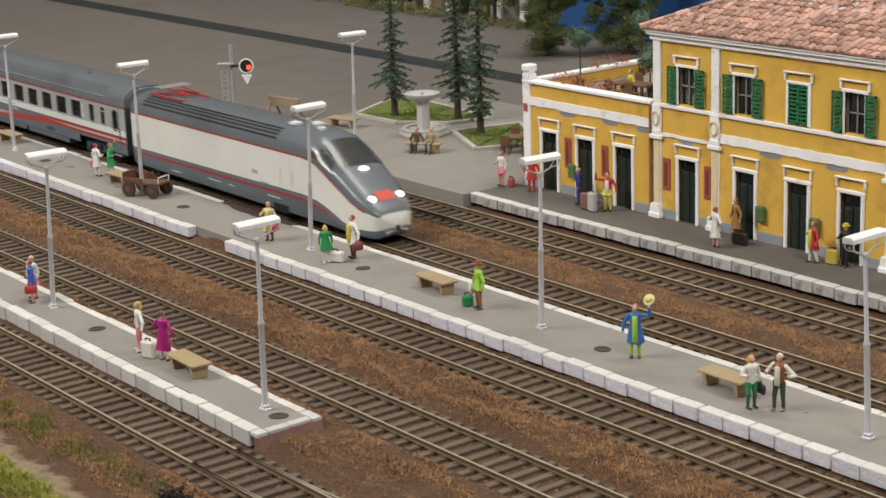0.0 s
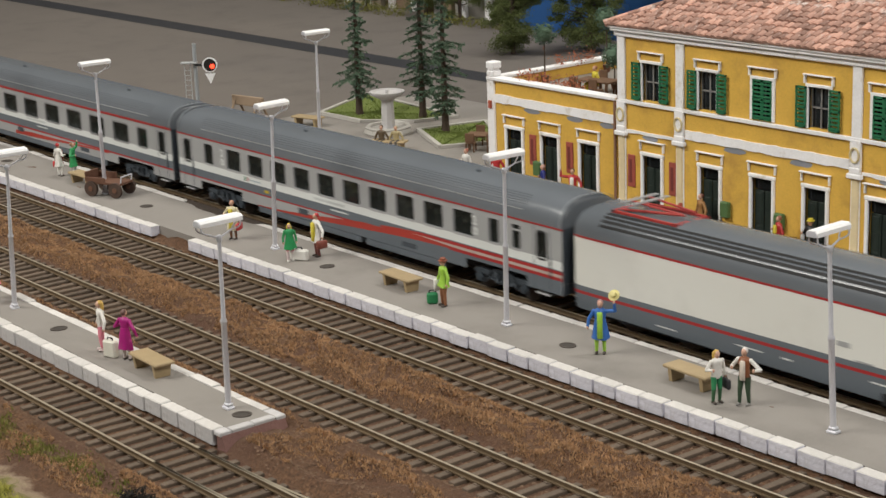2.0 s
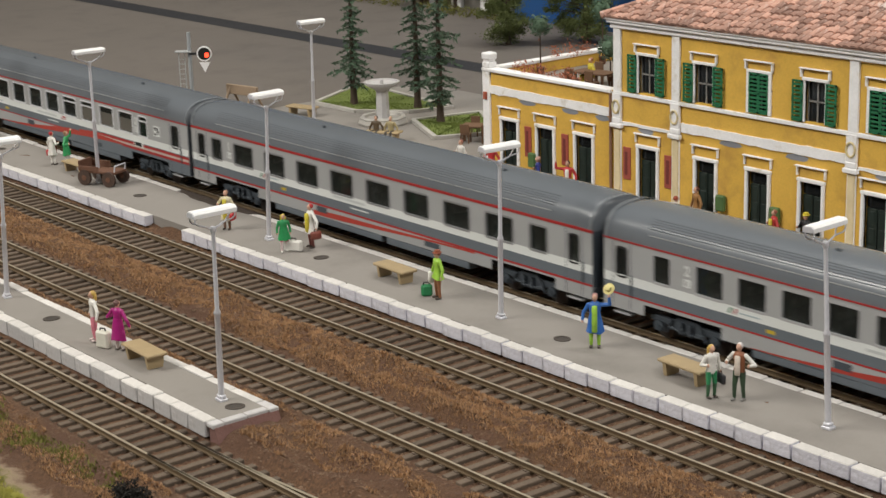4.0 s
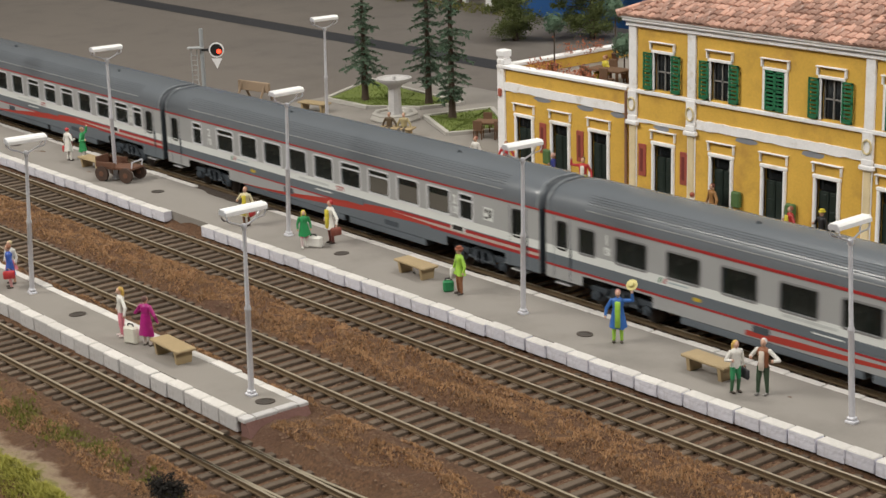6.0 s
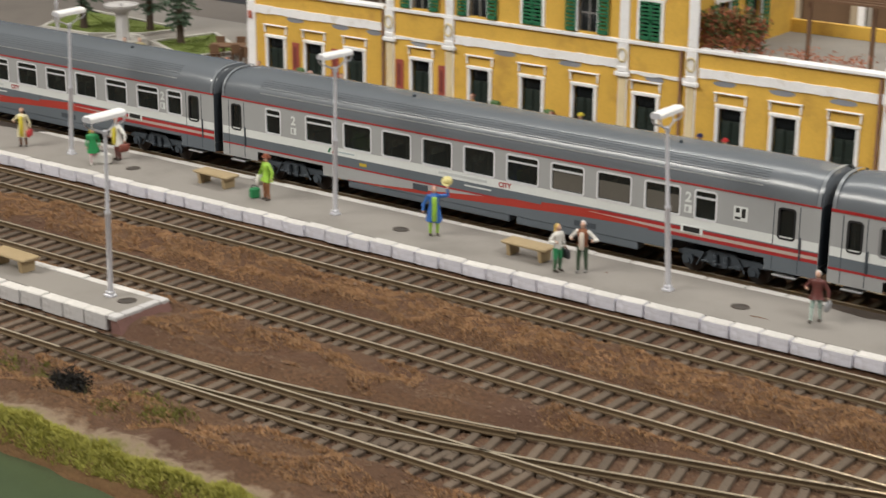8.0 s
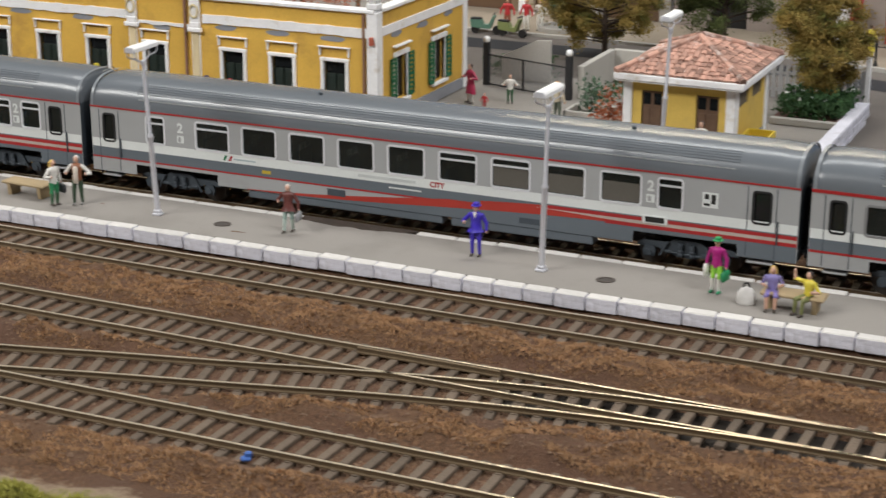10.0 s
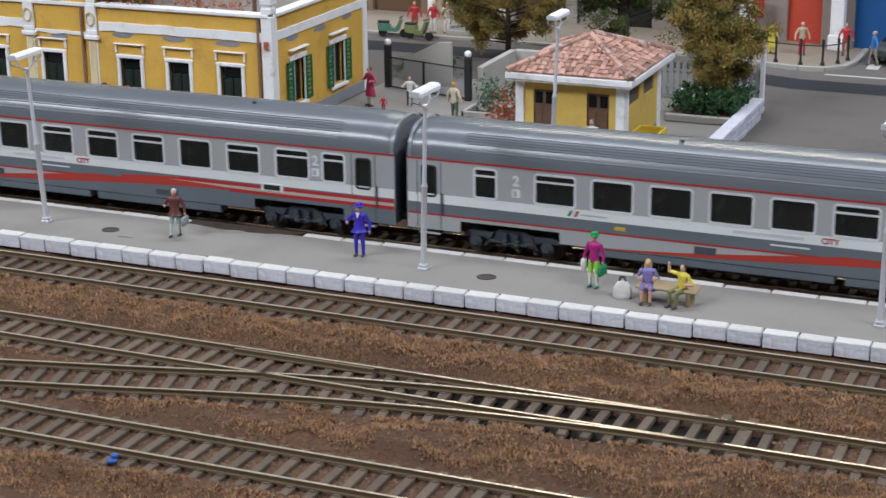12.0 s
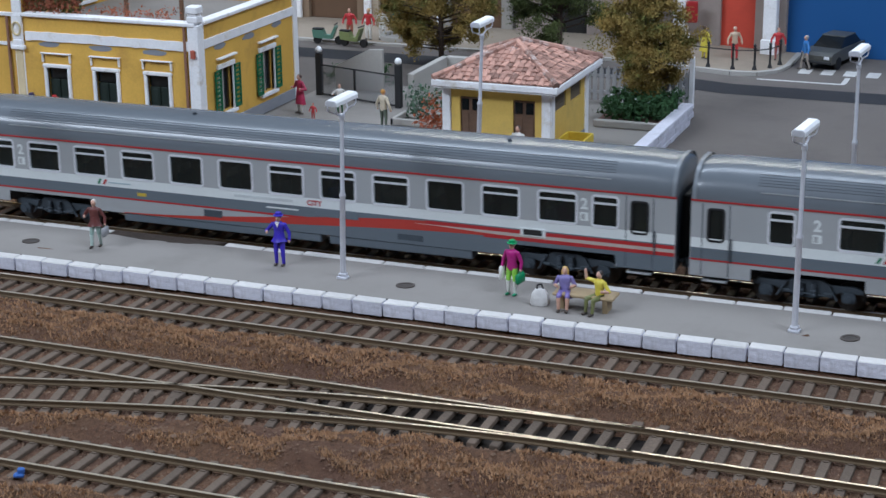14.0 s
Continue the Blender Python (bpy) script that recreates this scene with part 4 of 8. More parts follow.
def locomotive():
    t = thing("locomotive", 0, 0, 0, 0, "cream and dark grey streamlined electric locomotive with red lines", "locomotive")
    NOSE = 0.912      # the nose's slope is drawn together by this from 16 m on
    def q(x):
        return x if x < 16 else 16 + (x - 16) / NOSE
    def e(x):
        return x if x < 16 else 16 + (x - 16) * NOSE
    XS = [e(x) for x in (0, 0.05, 0.3, 4, 8, 12, 14, 15, 15.7, 16.4, 16.8, 17.2, 17.6, 18.2, 18.8, 19.4, 19.9, 20.3, 20.6, 20.8, 20.95, 21.06, 21.13, 21.16)]
    def lerp(x, pts):
        x = q(x)
        for (a, u), (b, v) in zip(pts, pts[1:]):
            if x <= b:
                return u + (v - u) * max(0, (x - a) / (b - a))
        return pts[-1][1]
    def top(x):
        return lerp(x, [(0, 3.70), (0.3, 3.82), (15.6, 3.84), (16.4, 3.72), (17.0, 3.42), (18.2, 2.72), (18.6, 2.50), (19.4, 2.05), (20.3, 1.50), (20.6, 1.30), (20.8, 1.12), (20.95, 0.93), (21.06, 0.74), (21.13, 0.58), (21.16, 0.48)])
    def up(x):
        return min(lerp(x, [(0, 2.86), (16.2, 2.86), (17.0, 2.62), (18.2, 2.02), (19.4, 1.42), (20.3, 1.04), (20.6, 0.95), (20.95, 0.80), (21.06, 0.64), (21.13, 0.50), (21.16, 0.42)]), top(x) - 0.05)
    def low(x):
        return min(lerp(x, [(0, 1.06), (11, 1.12), (14, 1.16), (15.7, 1.16), (16.8, 1.06), (17.8, 0.82), (18.8, 0.42), (19.6, 0.24), (20.8, 0.24), (20.95, 0.27), (21.06, 0.31), (21.16, 0.36)]), up(x) - 0.12)
    def wide(x):
        return lerp(x, [(0, 1.36), (0.3, HW), (16.5, HW), (18.2, 1.38), (19.4, 1.30), (20.1, 1.20), (20.6, 1.05), (20.8, 0.93), (20.95, 0.76), (21.06, 0.56), (21.13, 0.32), (21.16, 0.1)])
    body, k = S(), 0
    bot = lambda x: lerp(x, [(0, 0.2), (18, 0.10), (19.5, -0.05), (20.8, -0.08), (20.95, -0.04), (21.06, 0.04), (21.16, 0.22)])
    for x in XS:
        w, zl, zu, zt = wide(x), low(x), up(x), top(x)
        zb = min(bot(x), zl - 0.04)
        nose = smooth_step(q(x), 16.2, 18.6)
        zr = max(zb + 0.02, zl - lerp(x, [(0, 0.30), (14, 0.30), (18, 0.34), (19.2, 0.30), (21.2, 0.1)]))
        rt = 0.11 if x < 17.2 else 0.11 * max(0.02, 1 - (x - 17.2) / 1.2)
        sec = [(w * 0.97, zb), (w, zr), (w, min(zr + rt, zl - 0.01)), (w, zl), (w, zu - 0.08), (w, zu)]
        for i in range(1, 9):
            a = i / 8 * math.pi / 2
            sec.append((w * math.cos(a) ** (0.75 - 0.2 * nose), zu + (zt - zu) * math.sin(a) ** (0.85 - 0.25 * nose)))
        full = sec + [(-y, z) for y, z in sec[-2::-1]]
        k = len(full)
        body.v += [(x, y, z) for y, z in full]
    half = 6 + 8
    for i in range(len(XS) - 1):
        for j in range(k - 1):
            b = j if j < half - 1 else k - 2 - j
            mi = (1, 2, 1, 0, 2, 3)[b] if b < 6 else 3
            if b == 1 and XS[i] >= e(18.6):
                mi = 1
            if (b == 0 and XS[i] >= e(21.0)) or (b > 2 and XS[i] >= e(20.9)) or (b == 4 and XS[i] >= e(20.2)):
                mi = 0
            body.f.append((i * k + j, i * k + j + 1, (i + 1) * k + j + 1, (i + 1) * k + j))
            body.m.append(mi)
        body.f.append((i * k, (i + 1) * k, (i + 1) * k + k - 1, i * k + k - 1))
        body.m.append(1)
    body.add(body.v[:k], [tuple(range(k))], 1), body.add(body.v[-k:], [tuple(range(k))], 0)
    part("body", body, [CREAM, COACHDARK, RED, ROOFGREY], t, "cream body with a dark grey roof and nose", smooth=32)

    def surf(x, y):
        """Height of the upper skin at x, y."""
        w, zu, zt, nose = wide(x), up(x), top(x), smooth_step(q(x), 16.2, 18.6)
        c = min(1.0, abs(y) / w)
        a = math.acos(c ** (1 / (0.75 - 0.2 * nose)))
        return zu + (zt - zu) * math.sin(a) ** (0.85 - 0.25 * nose)

    def skin(name, x0, x1, y0, y1, mat, label, lift=0.02, nx=8, ny=8, taper=0.0):
        s = S()
        for i in range(nx + 1):
            x = x0 + (x1 - x0) * i / nx
            for j in range(ny + 1):
                y = (y0 + (y1 - y0) * j / ny) * (1 - taper * (1 - i / nx))
                s.v.append((x + lift * 0.4, y, surf(x, y) + lift))
        n = ny + 1
        s.f = [(i * n + j, i * n + j + 1, (i + 1) * n + j + 1, (i + 1) * n + j) for i in range(nx) for j in range(ny)]
        s.m = [0] * len(s.f)
        part(name, s, mat, t, label, smooth=60)

    skin("windscreen", e(16.75), e(18.35), -0.98, 0.98, CABGLASS, "dark sloping windscreen", 0.03, taper=0.12)
    skin("nose_panel", e(19.95), e(20.45), -0.42, 0.42, mk("orange_red_panel", (0.55, 0.06, 0.03), 0.4), "orange-red panel between the headlamps", 0.02)
    for sy in (-1, 1):
        s = S()
        for i in range(9):
            x = 16.35 + 1.6 * i / 8
            w, zu, zt, nose = wide(x), up(x), top(x), smooth_step(q(x), 16.2, 18.6)
            lo, hi = 0.10 + 0.10 * i / 8, 0.20 + (0.48 * smooth_step(i, 0, 4) if i < 7 else 0.48 * (8.25 - i) / 1.25)
            for a in (lo, (lo + hi) / 2, hi):
                a *= math.pi / 2
                s.v.append((x, sy * (w * math.cos(a) ** (0.75 - 0.2 * nose) + 0.018), zu + (zt - zu) * math.sin(a) ** (0.85 - 0.25 * nose) + 0.012))
        s.f = [(3 * i + j, 3 * i + 3 + j, 3 * i + 4 + j, 3 * i + 1 + j) for i in range(8) for j in (0, 1)]
        s.m = [0] * 16
        part("cab_window", s, CABGLASS, t, "grey cab side window", smooth=60)
        skin("windscreen_pillar", e(16.7), e(18.45), sy * 0.99, sy * 1.06, COACHDARK, "dark windscreen pillar", 0.035, 6, 1)
        x, y = e(20.2), 0.72 * sy
        z = surf(x, y)
        part("headlamp", S().ball(x + 0.1, y, z - 0.02, 0.17, 0.16, 0.12), HEADLIGHT, t, "lit white headlamp", smooth=60)
        part("headlamp_surround", S().ball(x + 0.02, y, z - 0.04, 0.21, 0.21, 0.13), SILVER, t, "silver headlamp surround", smooth=60)
        for ya, yb in ((0.86, 0.95), (1.03, 1.11), (1.17, 1.24), (1.29, 1.34)):
            skin("roof_rib", 1.2, 13.6, sy * ya, sy * yb, BLACKRUBBER, "dark roof rib", 0.025, 2, 1)
        part("side_grille", S().box(11.5, sy * HW, 1.5, 12.0, sy * (HW + 0.012), 1.66).box(12.2, sy * HW, 1.15, 12.9, sy * (HW + 0.012), 1.2), COACHGREY, t, "small grey side marking")
        part("number_bars", S().box(4, sy * HW, 0.40, 4.9, sy * (HW + 0.006), 0.44).box(7.5, sy * HW, 0.55, 8.6, sy * (HW + 0.006), 0.59).box(9.4, sy * HW, 0.55, 9.8, sy * (HW + 0.006), 0.60).box(12.8, sy * HW, 0.62, 13.8, sy * (HW + 0.006), 0.67), COACHWHITE, t, "plain number bars")
    for sy in (-1, 1):
        part("cab_door", S().box(14.05, sy * (HW - 0.01), 1.25, 14.065, sy * (HW + 0.004), 2.75).box(14.75, sy * (HW - 0.01), 1.25, 14.765, sy * (HW + 0.004), 2.75).box(13.9, sy * HW, 1.35, 13.925, sy * (HW + 0.03), 2.0, 0.01).box(14.9, sy * HW, 1.35, 14.925, sy * (HW + 0.03), 2.0, 0.01), mk("pale_grey_joint", (0.50, 0.50, 0.47), 0.5), t, "cab door joints with handrails")
        part("skirt_recess", S().box(13.2, sy * (HW - 0.03), 0.02, 14.4, sy * (HW + 0.004), 0.40, 0.02), BLACKRUBBER, t, "dark recess in the skirt")
    part("headlamp", S().ball(e(18.62), 0.0, surf(e(18.62), 0) + 0.02, 0.15, 0.24, 0.08), HEADLIGHT, t, "lit upper headlamp", smooth=60)
    part("front_mark", S().box(20.55, -0.2, 0.40, e(21.17), 0.2, 0.50, 0.02), SILVER, t, "small silver mark")
    # roof gear
    g = S().box(13.5, -0.55, 3.82, 14.0, -0.15, 3.98, 0.04).box(14.3, 0.1, 3.82, 14.8, 0.5, 3.97, 0.04).box(15.4, -0.3, 3.80, 15.7, 0.0, 3.95, 0.03)
    part("roof_boxes", g, COACHWHITE, t, "small pale roof boxes")
    pg = thing("pantograph", z=-0.16, label="folded red pantograph")
    pg.parent = t
    part("pantograph_base", S().box(1.3, -0.8, 3.88, 1.42, 0.8, 3.98).box(4.2, -0.8, 3.88, 4.32, 0.8, 3.98).box(1.3, -0.8, 3.9, 4.3, -0.7, 3.98).box(1.3, 0.7, 3.9, 4.3, 0.8, 3.98), PANTORED, pg, "red base frame")
    a = S()
    for y in (-0.55, 0.55):
        a.tube((1.6, y, 4.0), (4.2, y * 0.5, 4.18), 0.05).tube((4.2, y * 0.5, 4.18), (1.9, y * 0.75, 4.32), 0.04)
    part("pantograph_arm", a, PANTORED, pg, "red folded arms")
    part("contact_strip", S().box(1.8, -0.85, 4.32, 1.95, 0.85, 4.38, 0.02).box(2.3, -0.85, 4.32, 2.45, 0.85, 4.38, 0.02), COACHGREY, pg, "grey contact strips")
    ins = S()
    for x in (1.36, 4.26):
        for y in (-0.7, 0.7):
            ins.lathe(x, y, [(0.08, 3.7), (0.12, 3.76), (0.08, 3.82), (0.12, 3.88)], 8)
    part("insulators", ins, RUST, pg, "brown insulators")
    part("pilot", S().box(17.8, -0.95, ZR + 0.14, 19.4, 0.95, 0.10, 0.1), COACHDARK, t, "dark pilot below the nose")
    part("underframe", S().box(0.6, -1.15, 0.0, 18.8, 1.15, 0.2, 0.03), BOGIE, t, "dark underframe")
    part("rear_buffers", S().tube((0.1, -0.87, 0.7), (-0.25, -0.87, 0.7), 0.18).tube((0.1, 0.87, 0.7), (-0.25, 0.87, 0.7), 0.18), BOGIE, t)
    bogie(t, 3.6, wb=2.65), bogie(t, 16.0, wb=2.65)
    return t


loco = locomotive()
coaches = [coach("lead", "grey passenger coach with a white band and red sweep"), coach("first", "grey first-class coach with large windows and red lines"), coach("second", "grey second-class coach with a bicycle panel and red sweep"), coach("long", "grey second-class coach with silver window frames")]

# where the gap between locomotive and first coach stands, second by second
GAP = [(0, -34.85), (0.5, -25.3), (1, -16.15), (1.5, -7.65), (2, 0.33), (2.5, 8.25), (5, 40.6), (5.5, 46.1), (6, 51.8), (6.5, 57.1), (7, 62.5), (7.5, 67.5), (8, 71.95), (8.5, 76.4), (9, 80.9), (9.2, 82.65), (11.3, 101.3), (11.5, 103.0), (12, 106.9), (12.5, 110.05), (13, 113.15), (13.5, 116.3), (14, 119.15)]


# ---- the station building ----
FY = 13.8            # front wall
XA, XB, XC, XD = -16.9, -8.4, 7.2, 15.75   # left wing, middle, right wing
ZW, ZH = 4.9, 8.05   # parapet of the wings, eaves of the middle
BY = 22.9            # rear wall


def holed_wall(s, x0, x1, z0, z1, y, holes, deep=0.3, axis="y", mi=0):
    """A wall panel, deep metres thick, with openings right through it (x0, x1, z0, z1, in order, all heights allowed)."""
    def p(u, w, d):
        return (u, y + d, w) if axis == "y" else (y - d, u, w)
    us = sorted({x0, x1, *(h[0] for h in holes), *(h[1] for h in holes)})
    ws = sorted({z0, z1, *(h[2] for h in holes), *(h[3] for h in holes)})
    def full(i, j):
        if not (0 <= i < len(us) - 1 and 0 <= j < len(ws) - 1):
            return False
        u, w = (us[i] + us[i + 1]) / 2, (ws[j] + ws[j + 1]) / 2
        return not any(a < u < b and lo < w < hi for a, b, lo, hi in holes)
    base, n = len(s.v), len(ws)
    s.v += [p(u, w, d) for d in (0, deep) for u in us for w in ws]
    def vi(i, j, d):
        return base + d * len(us) * n + i * n + j
    for i in range(len(us) - 1):
        for j in range(n - 1):
            if not full(i, j):
                continue
            fs = [[(i, j, d), (i + 1, j, d), (i + 1, j + 1, d), (i, j + 1, d)] for d in (0, 1)]
            for (di, dj), (a, b) in {(-1, 0): ((i, j), (i, j + 1)), (1, 0): ((i + 1, j), (i + 1, j + 1)), (0, -1): ((i, j), (i + 1, j)), (0, 1): ((i, j + 1), (i + 1, j + 1))}.items():
                if not full(i + di, j + dj):
                    fs.append([(*a, 0), (*b, 0), (*b, 1), (*a, 1)])
            s.f += [tuple(vi(*q) for q in f) for f in fs]
            s.m += [mi] * len(fs)
    return s


DOORS = [-15.22, -12.82, -10.34, -6.5, -3.27, -0.52, 2.12, 5.11, 9.0, 11.38, 13.86]
WINS = [-6.55, -3.4, -0.54, 2.2, 5.2]
station = thing("station_building", 0, 0, 0, 0, "ochre yellow station building with white trim and green shutters", "building")
LOW = [(x - 0.5, x + 0.5, 0.0, 2.72) for x in DOORS]
UPP = [(x - 0.48, x + 0.48, 5.05, 6.62) for x in WINS]
for a, b, top in ((XA, XB, ZW), (XC, XD, ZW)):
    part("wall", holed_wall(S(), a, b, 0, top, FY, [h for h in LOW if a < h[0] < b]), YELLOW, station, "ochre plastered wall of a one-storey wing")
part("wall", holed_wall(S(), XB, XC, 0, 4.4, FY, [h for h in LOW if XB < h[0] < XC]), YELLOW, station, "ochre plastered ground-floor wall")
part("wall", holed_wall(S(), XB, XC, 4.4, ZH, FY, UPP), YELLOW, station, "ochre plastered upper-floor wall")
SIDEW = [(15.55, 16.65, 0.9, 2.75), (19.3, 20.5, 0.9, 2.75)]
part("wall", holed_wall(S(), FY + 0.3, BY, 0, ZW, XD, SIDEW, 0.3, "x"), YELLOW, station, "ochre plastered side wall")
part("wall", S().box(XA, FY + 0.3, 0, XA + 0.3, BY, ZW).box(XA + 0.3, BY - 0.3, 0, XD - 0.3, BY, ZW), YELLOW, station, "ochre plastered rear walls")
# the middle's side walls above the terraces, with shuttered windows looking on the right terrace
part("wall", S().box(XB, FY + 0.3, ZW - 0.7, XB + 0.3, BY, ZH), YELLOW, station, "ochre plastered wall above the terrace")
TERW = [(15.6, 16.7, 4.65, 6.5), (18.6, 19.6, 4.65, 6.5)]
part("wall", holed_wall(S(), FY + 0.3, BY, ZW - 0.7, ZH, XC, TERW, 0.3, "x"), YELLOW, station, "ochre plastered wall above the terrace")
part("wall", S().box(XB + 0.3, BY - 0.3, ZW, XC - 0.3, BY, ZH), YELLOW, station, "ochre plastered rear wall")
part("terrace_floor", S().box(XA + 0.3, FY + 0.3, 4.15, XB, BY - 0.3, 4.35), PAVING, station, "grey terrace floor")
part("terrace_floor", S().box(XC, FY + 0.3, 4.15, XD - 0.3, BY - 0.3, 4.35), PAVING, station, "grey terrace floor")
# black sheets behind the openings, painting in the shade of rooms not built
part("dark_room", S().box(XA + 0.9, FY + 0.75, 0.05, XD - 0.9, FY + 0.9, 4.1).box(XB + 0.5, FY + 0.8, 4.5, XC - 0.5, FY + 0.95, 7.9).box(XD - 0.9, FY + 1.0, 0.05, XD - 0.75, BY - 0.5, 4.0), DARK, station, "black sheets standing in for the shade of unlit rooms")


def pilaster(x, z1, ornate=True, w=0.62):
    p = part("pilaster", S().box(x - w * 0.27, FY - 0.10, 0.45, x + w * 0.27, FY + 0.05, 3.5, 0.03), mk("tan_pilaster", (0.70, 0.58, 0.36), 0.8, var=0.2), station, "slim ochre and white pilaster")
    part("fillet", S().box(x - w * 0.34, FY - 0.05, 0.45, x - w * 0.28, FY + 0.02, 3.5).box(x + w * 0.28, FY - 0.05, 0.45, x + w * 0.34, FY + 0.02, 3.5), WHITE, p, "thin white fillets")
    part("pilaster_base", S().box(x - w * 0.55, FY - 0.30, 0, x + w * 0.55, FY + 0.05, 0.22, 0.03).prism([(x - w * 0.5, 0.22), (x + w * 0.5, 0.22), (x + w * 0.38, 0.62), (x - w * 0.38, 0.62)], FY - 0.24, FY + 0.02), WHITE, p, "white stepped base")
    part("capital", S().box(x - w * 0.55, FY - 0.22, 3.42, x + w * 0.55, FY, 3.62, 0.04).box(x - w * 0.42, FY - 0.17, 3.62, x + w * 0.42, FY, 3.86, 0.04).box(x - w * 0.4, FY - 0.14, 3.86, x + w * 0.4, FY, 4.9, 0.02), WHITE, p, "white capital")
    if ornate:
        ring = S()
        n = 16
        pts = [(x + 0.2 * math.cos(6.2832 * i / n), FY - 0.16, 4.32 + 0.27 * math.sin(6.2832 * i / n)) for i in range(n + 1)]
        part("ring_ornament", ring.path(pts, 0.045, 6), mk("cream_stucco", (0.62, 0.52, 0.30), 0.8), p, "cream stucco ring")
    if z1 > 5.5:
        part("upper_pilaster", S().box(x - w * 0.36, FY - 0.09, 4.98, x + w * 0.36, FY + 0.02, z1 - 0.12, 0.02), WHITE, p, "white upper pilaster")


for x in (XB + 0.15, -4.9, 4.0, XC):
    pilaster(x, ZH)
for x, w in ((XA + 0.15, 0.5), (XD - 0.12, 0.5)):
    p = part("corner_pilaster", S().box(x - w / 2, FY - 0.10, 0.0, x + w / 2, FY + 0.3, ZW, 0.03), WHITE, station, "white corner pilaster")
    part("finial", S().box(x - 0.25, FY - 0.1, ZW + 0.1, x + 0.25, FY + 0.4, ZW + 0.36, 0.04).box(x - 0.2, FY - 0.06, ZW + 0.36, x + 0.2, FY + 0.34, ZW + 0.46, 0.02).box(x - 0.27, FY - 0.12, ZW + 0.46, x + 0.27, FY + 0.42, ZW + 0.78, 0.05), WHITE, p, "white finial block")
    part("lantern", S().box(x - 0.1, FY - 0.2, 3.55, x + 0.1, FY - 0.1, 3.9, 0.02), mk("faded_red_box", (0.40, 0.10, 0.06), 0.6), p, "small red box")
part("corner_pilaster", S().box(XD - 0.02, FY + 0.1, 0, XD + 0.08, FY + 0.5, ZW, 0.02), WHITE, station, "white corner pilaster")
part("corner_pilaster", S().box(XD - 0.02, BY - 0.4, 0, XD + 0.08, BY, ZW, 0.02), WHITE, station, "white corner pilaster")
def rough_band(a, b, z0, z1, seed):
    """A painted band on the front with wavering borders."""
    r, n = random.Random(seed), max(3, int((b - a) / 0.35))
    lo = [(a + (b - a) * i / n, z0 + r.uniform(-0.03, 0.03)) for i in range(n + 1)]
    hi = [(a + (b - a) * i / n, z1 + r.uniform(-0.022, 0.022)) for i in range(n + 1)]
    s = S().prism(lo + hi[::-1], FY - 0.07, FY + 0.02)
    part("string_course", s, WHITE, station, "white string course")


for a, b, d in ((XA, XB - 0.2, 0), (XC + 0.35, XD, 1)):
    part("parapet_cap", S().box(a - 0.1, FY - 0.14, ZW - 0.06, b, FY + 0.42, ZW + 0.1, 0.03), WHITE, station, "white parapet coping")
    rough_band(a + (0.0 if d else 0.35), b - (0.35 if d else 0), 3.84, 4.22, 71 + d)
part("parapet_cap", S().box(XD - 0.4, FY + 0.42, ZW - 0.06, XD + 0.14, BY + 0.1, ZW + 0.1, 0.03), WHITE, station, "white parapet coping")
part("parapet_cap", S().box(XA - 0.1, FY + 0.42, ZW - 0.06, XA + 0.4, BY, ZW + 0.1, 0.03), WHITE, station, "white parapet coping")
part("string_course", S().box(XD - 0.02, FY + 0.5, 3.84, XD + 0.07, BY - 0.4, 4.22, 0.02), WHITE, station, "white string course")
for a, b in ((XB + 0.42, -5.2), (-4.6, 3.7), (4.3, XC - 0.3)):
    z0, z1 = (3.74, 4.12) if b - a > 4 else (3.58, 3.71)
    rough_band(a, b, z0, z1, int(80 + a))
part("sill_course", S().box(XB - 0.05, FY - 0.12, 4.82, XC + 0.25, FY + 0.02, 4.98, 0.02), WHITE, station, "white sill course")
part("cornice", S().box(XB - 0.2, FY - 0.16, ZH - 0.42, XC + 0.35, FY + 0.02, ZH - 0.2, 0.03).box(XB - 0.3, FY - 0.3, ZH - 0.2, XC + 0.45, FY + 0.02, ZH, 0.03), WHITE, station, "white eaves cornice")
part("cornice", S().box(XC, FY + 0.02, ZH - 0.3, XC + 0.3, BY, ZH, 0.03).box(XB - 0.3, FY + 0.02, ZH - 0.3, XB, BY, ZH, 0.03), WHITE, station, "white eaves cornice")
# plinth pieces between the doors
edges = [XA + 0.4] + [e for x in DOORS for e in (x - 0.72, x + 0.72)] + [XD - 0.37]
pl = S()
for a, b in zip(edges[::2], edges[1::2]):
    pl.box(a, FY - 0.035, 0, b, FY + 0.02, 0.42, 0.01)
pl.box(XD - 0.02, FY + 0.5, 0, XD + 0.04, BY - 0.4, 0.5, 0.01)
part("plinth", pl, PLINTH, station, "grey painted plinth")
# grey patches where the plaster shows
for x, z, w in ((-14.0, 3.72, 1.1), (-11.2, 3.70, 1.1), (-9.2, 3.68, 0.9), (-6.6, 3.48, 1.0), (-2.0, 3.62, 1.2), (1.4, 3.60, 1.25), (5.5, 3.48, 1.0), (8.7, 3.70, 1.1), (11.2, 3.68, 1.2), (13.8, 3.66, 1.2)):
    r2 = random.Random(int(x * 10))
    poly = [(x + w / 2 * math.cos(6.2832 * i / 12) * r2.uniform(0.8, 1.1), z + 0.13 * math.sin(6.2832 * i / 12) * r2.uniform(0.8, 1.1)) for i in range(12)]
    part("plaster_patch", S().prism(poly, FY - 0.015, FY), mk("grey_plaster_patch", (0.25, 0.26, 0.29), 0.85), station, "grey bare plaster patch")
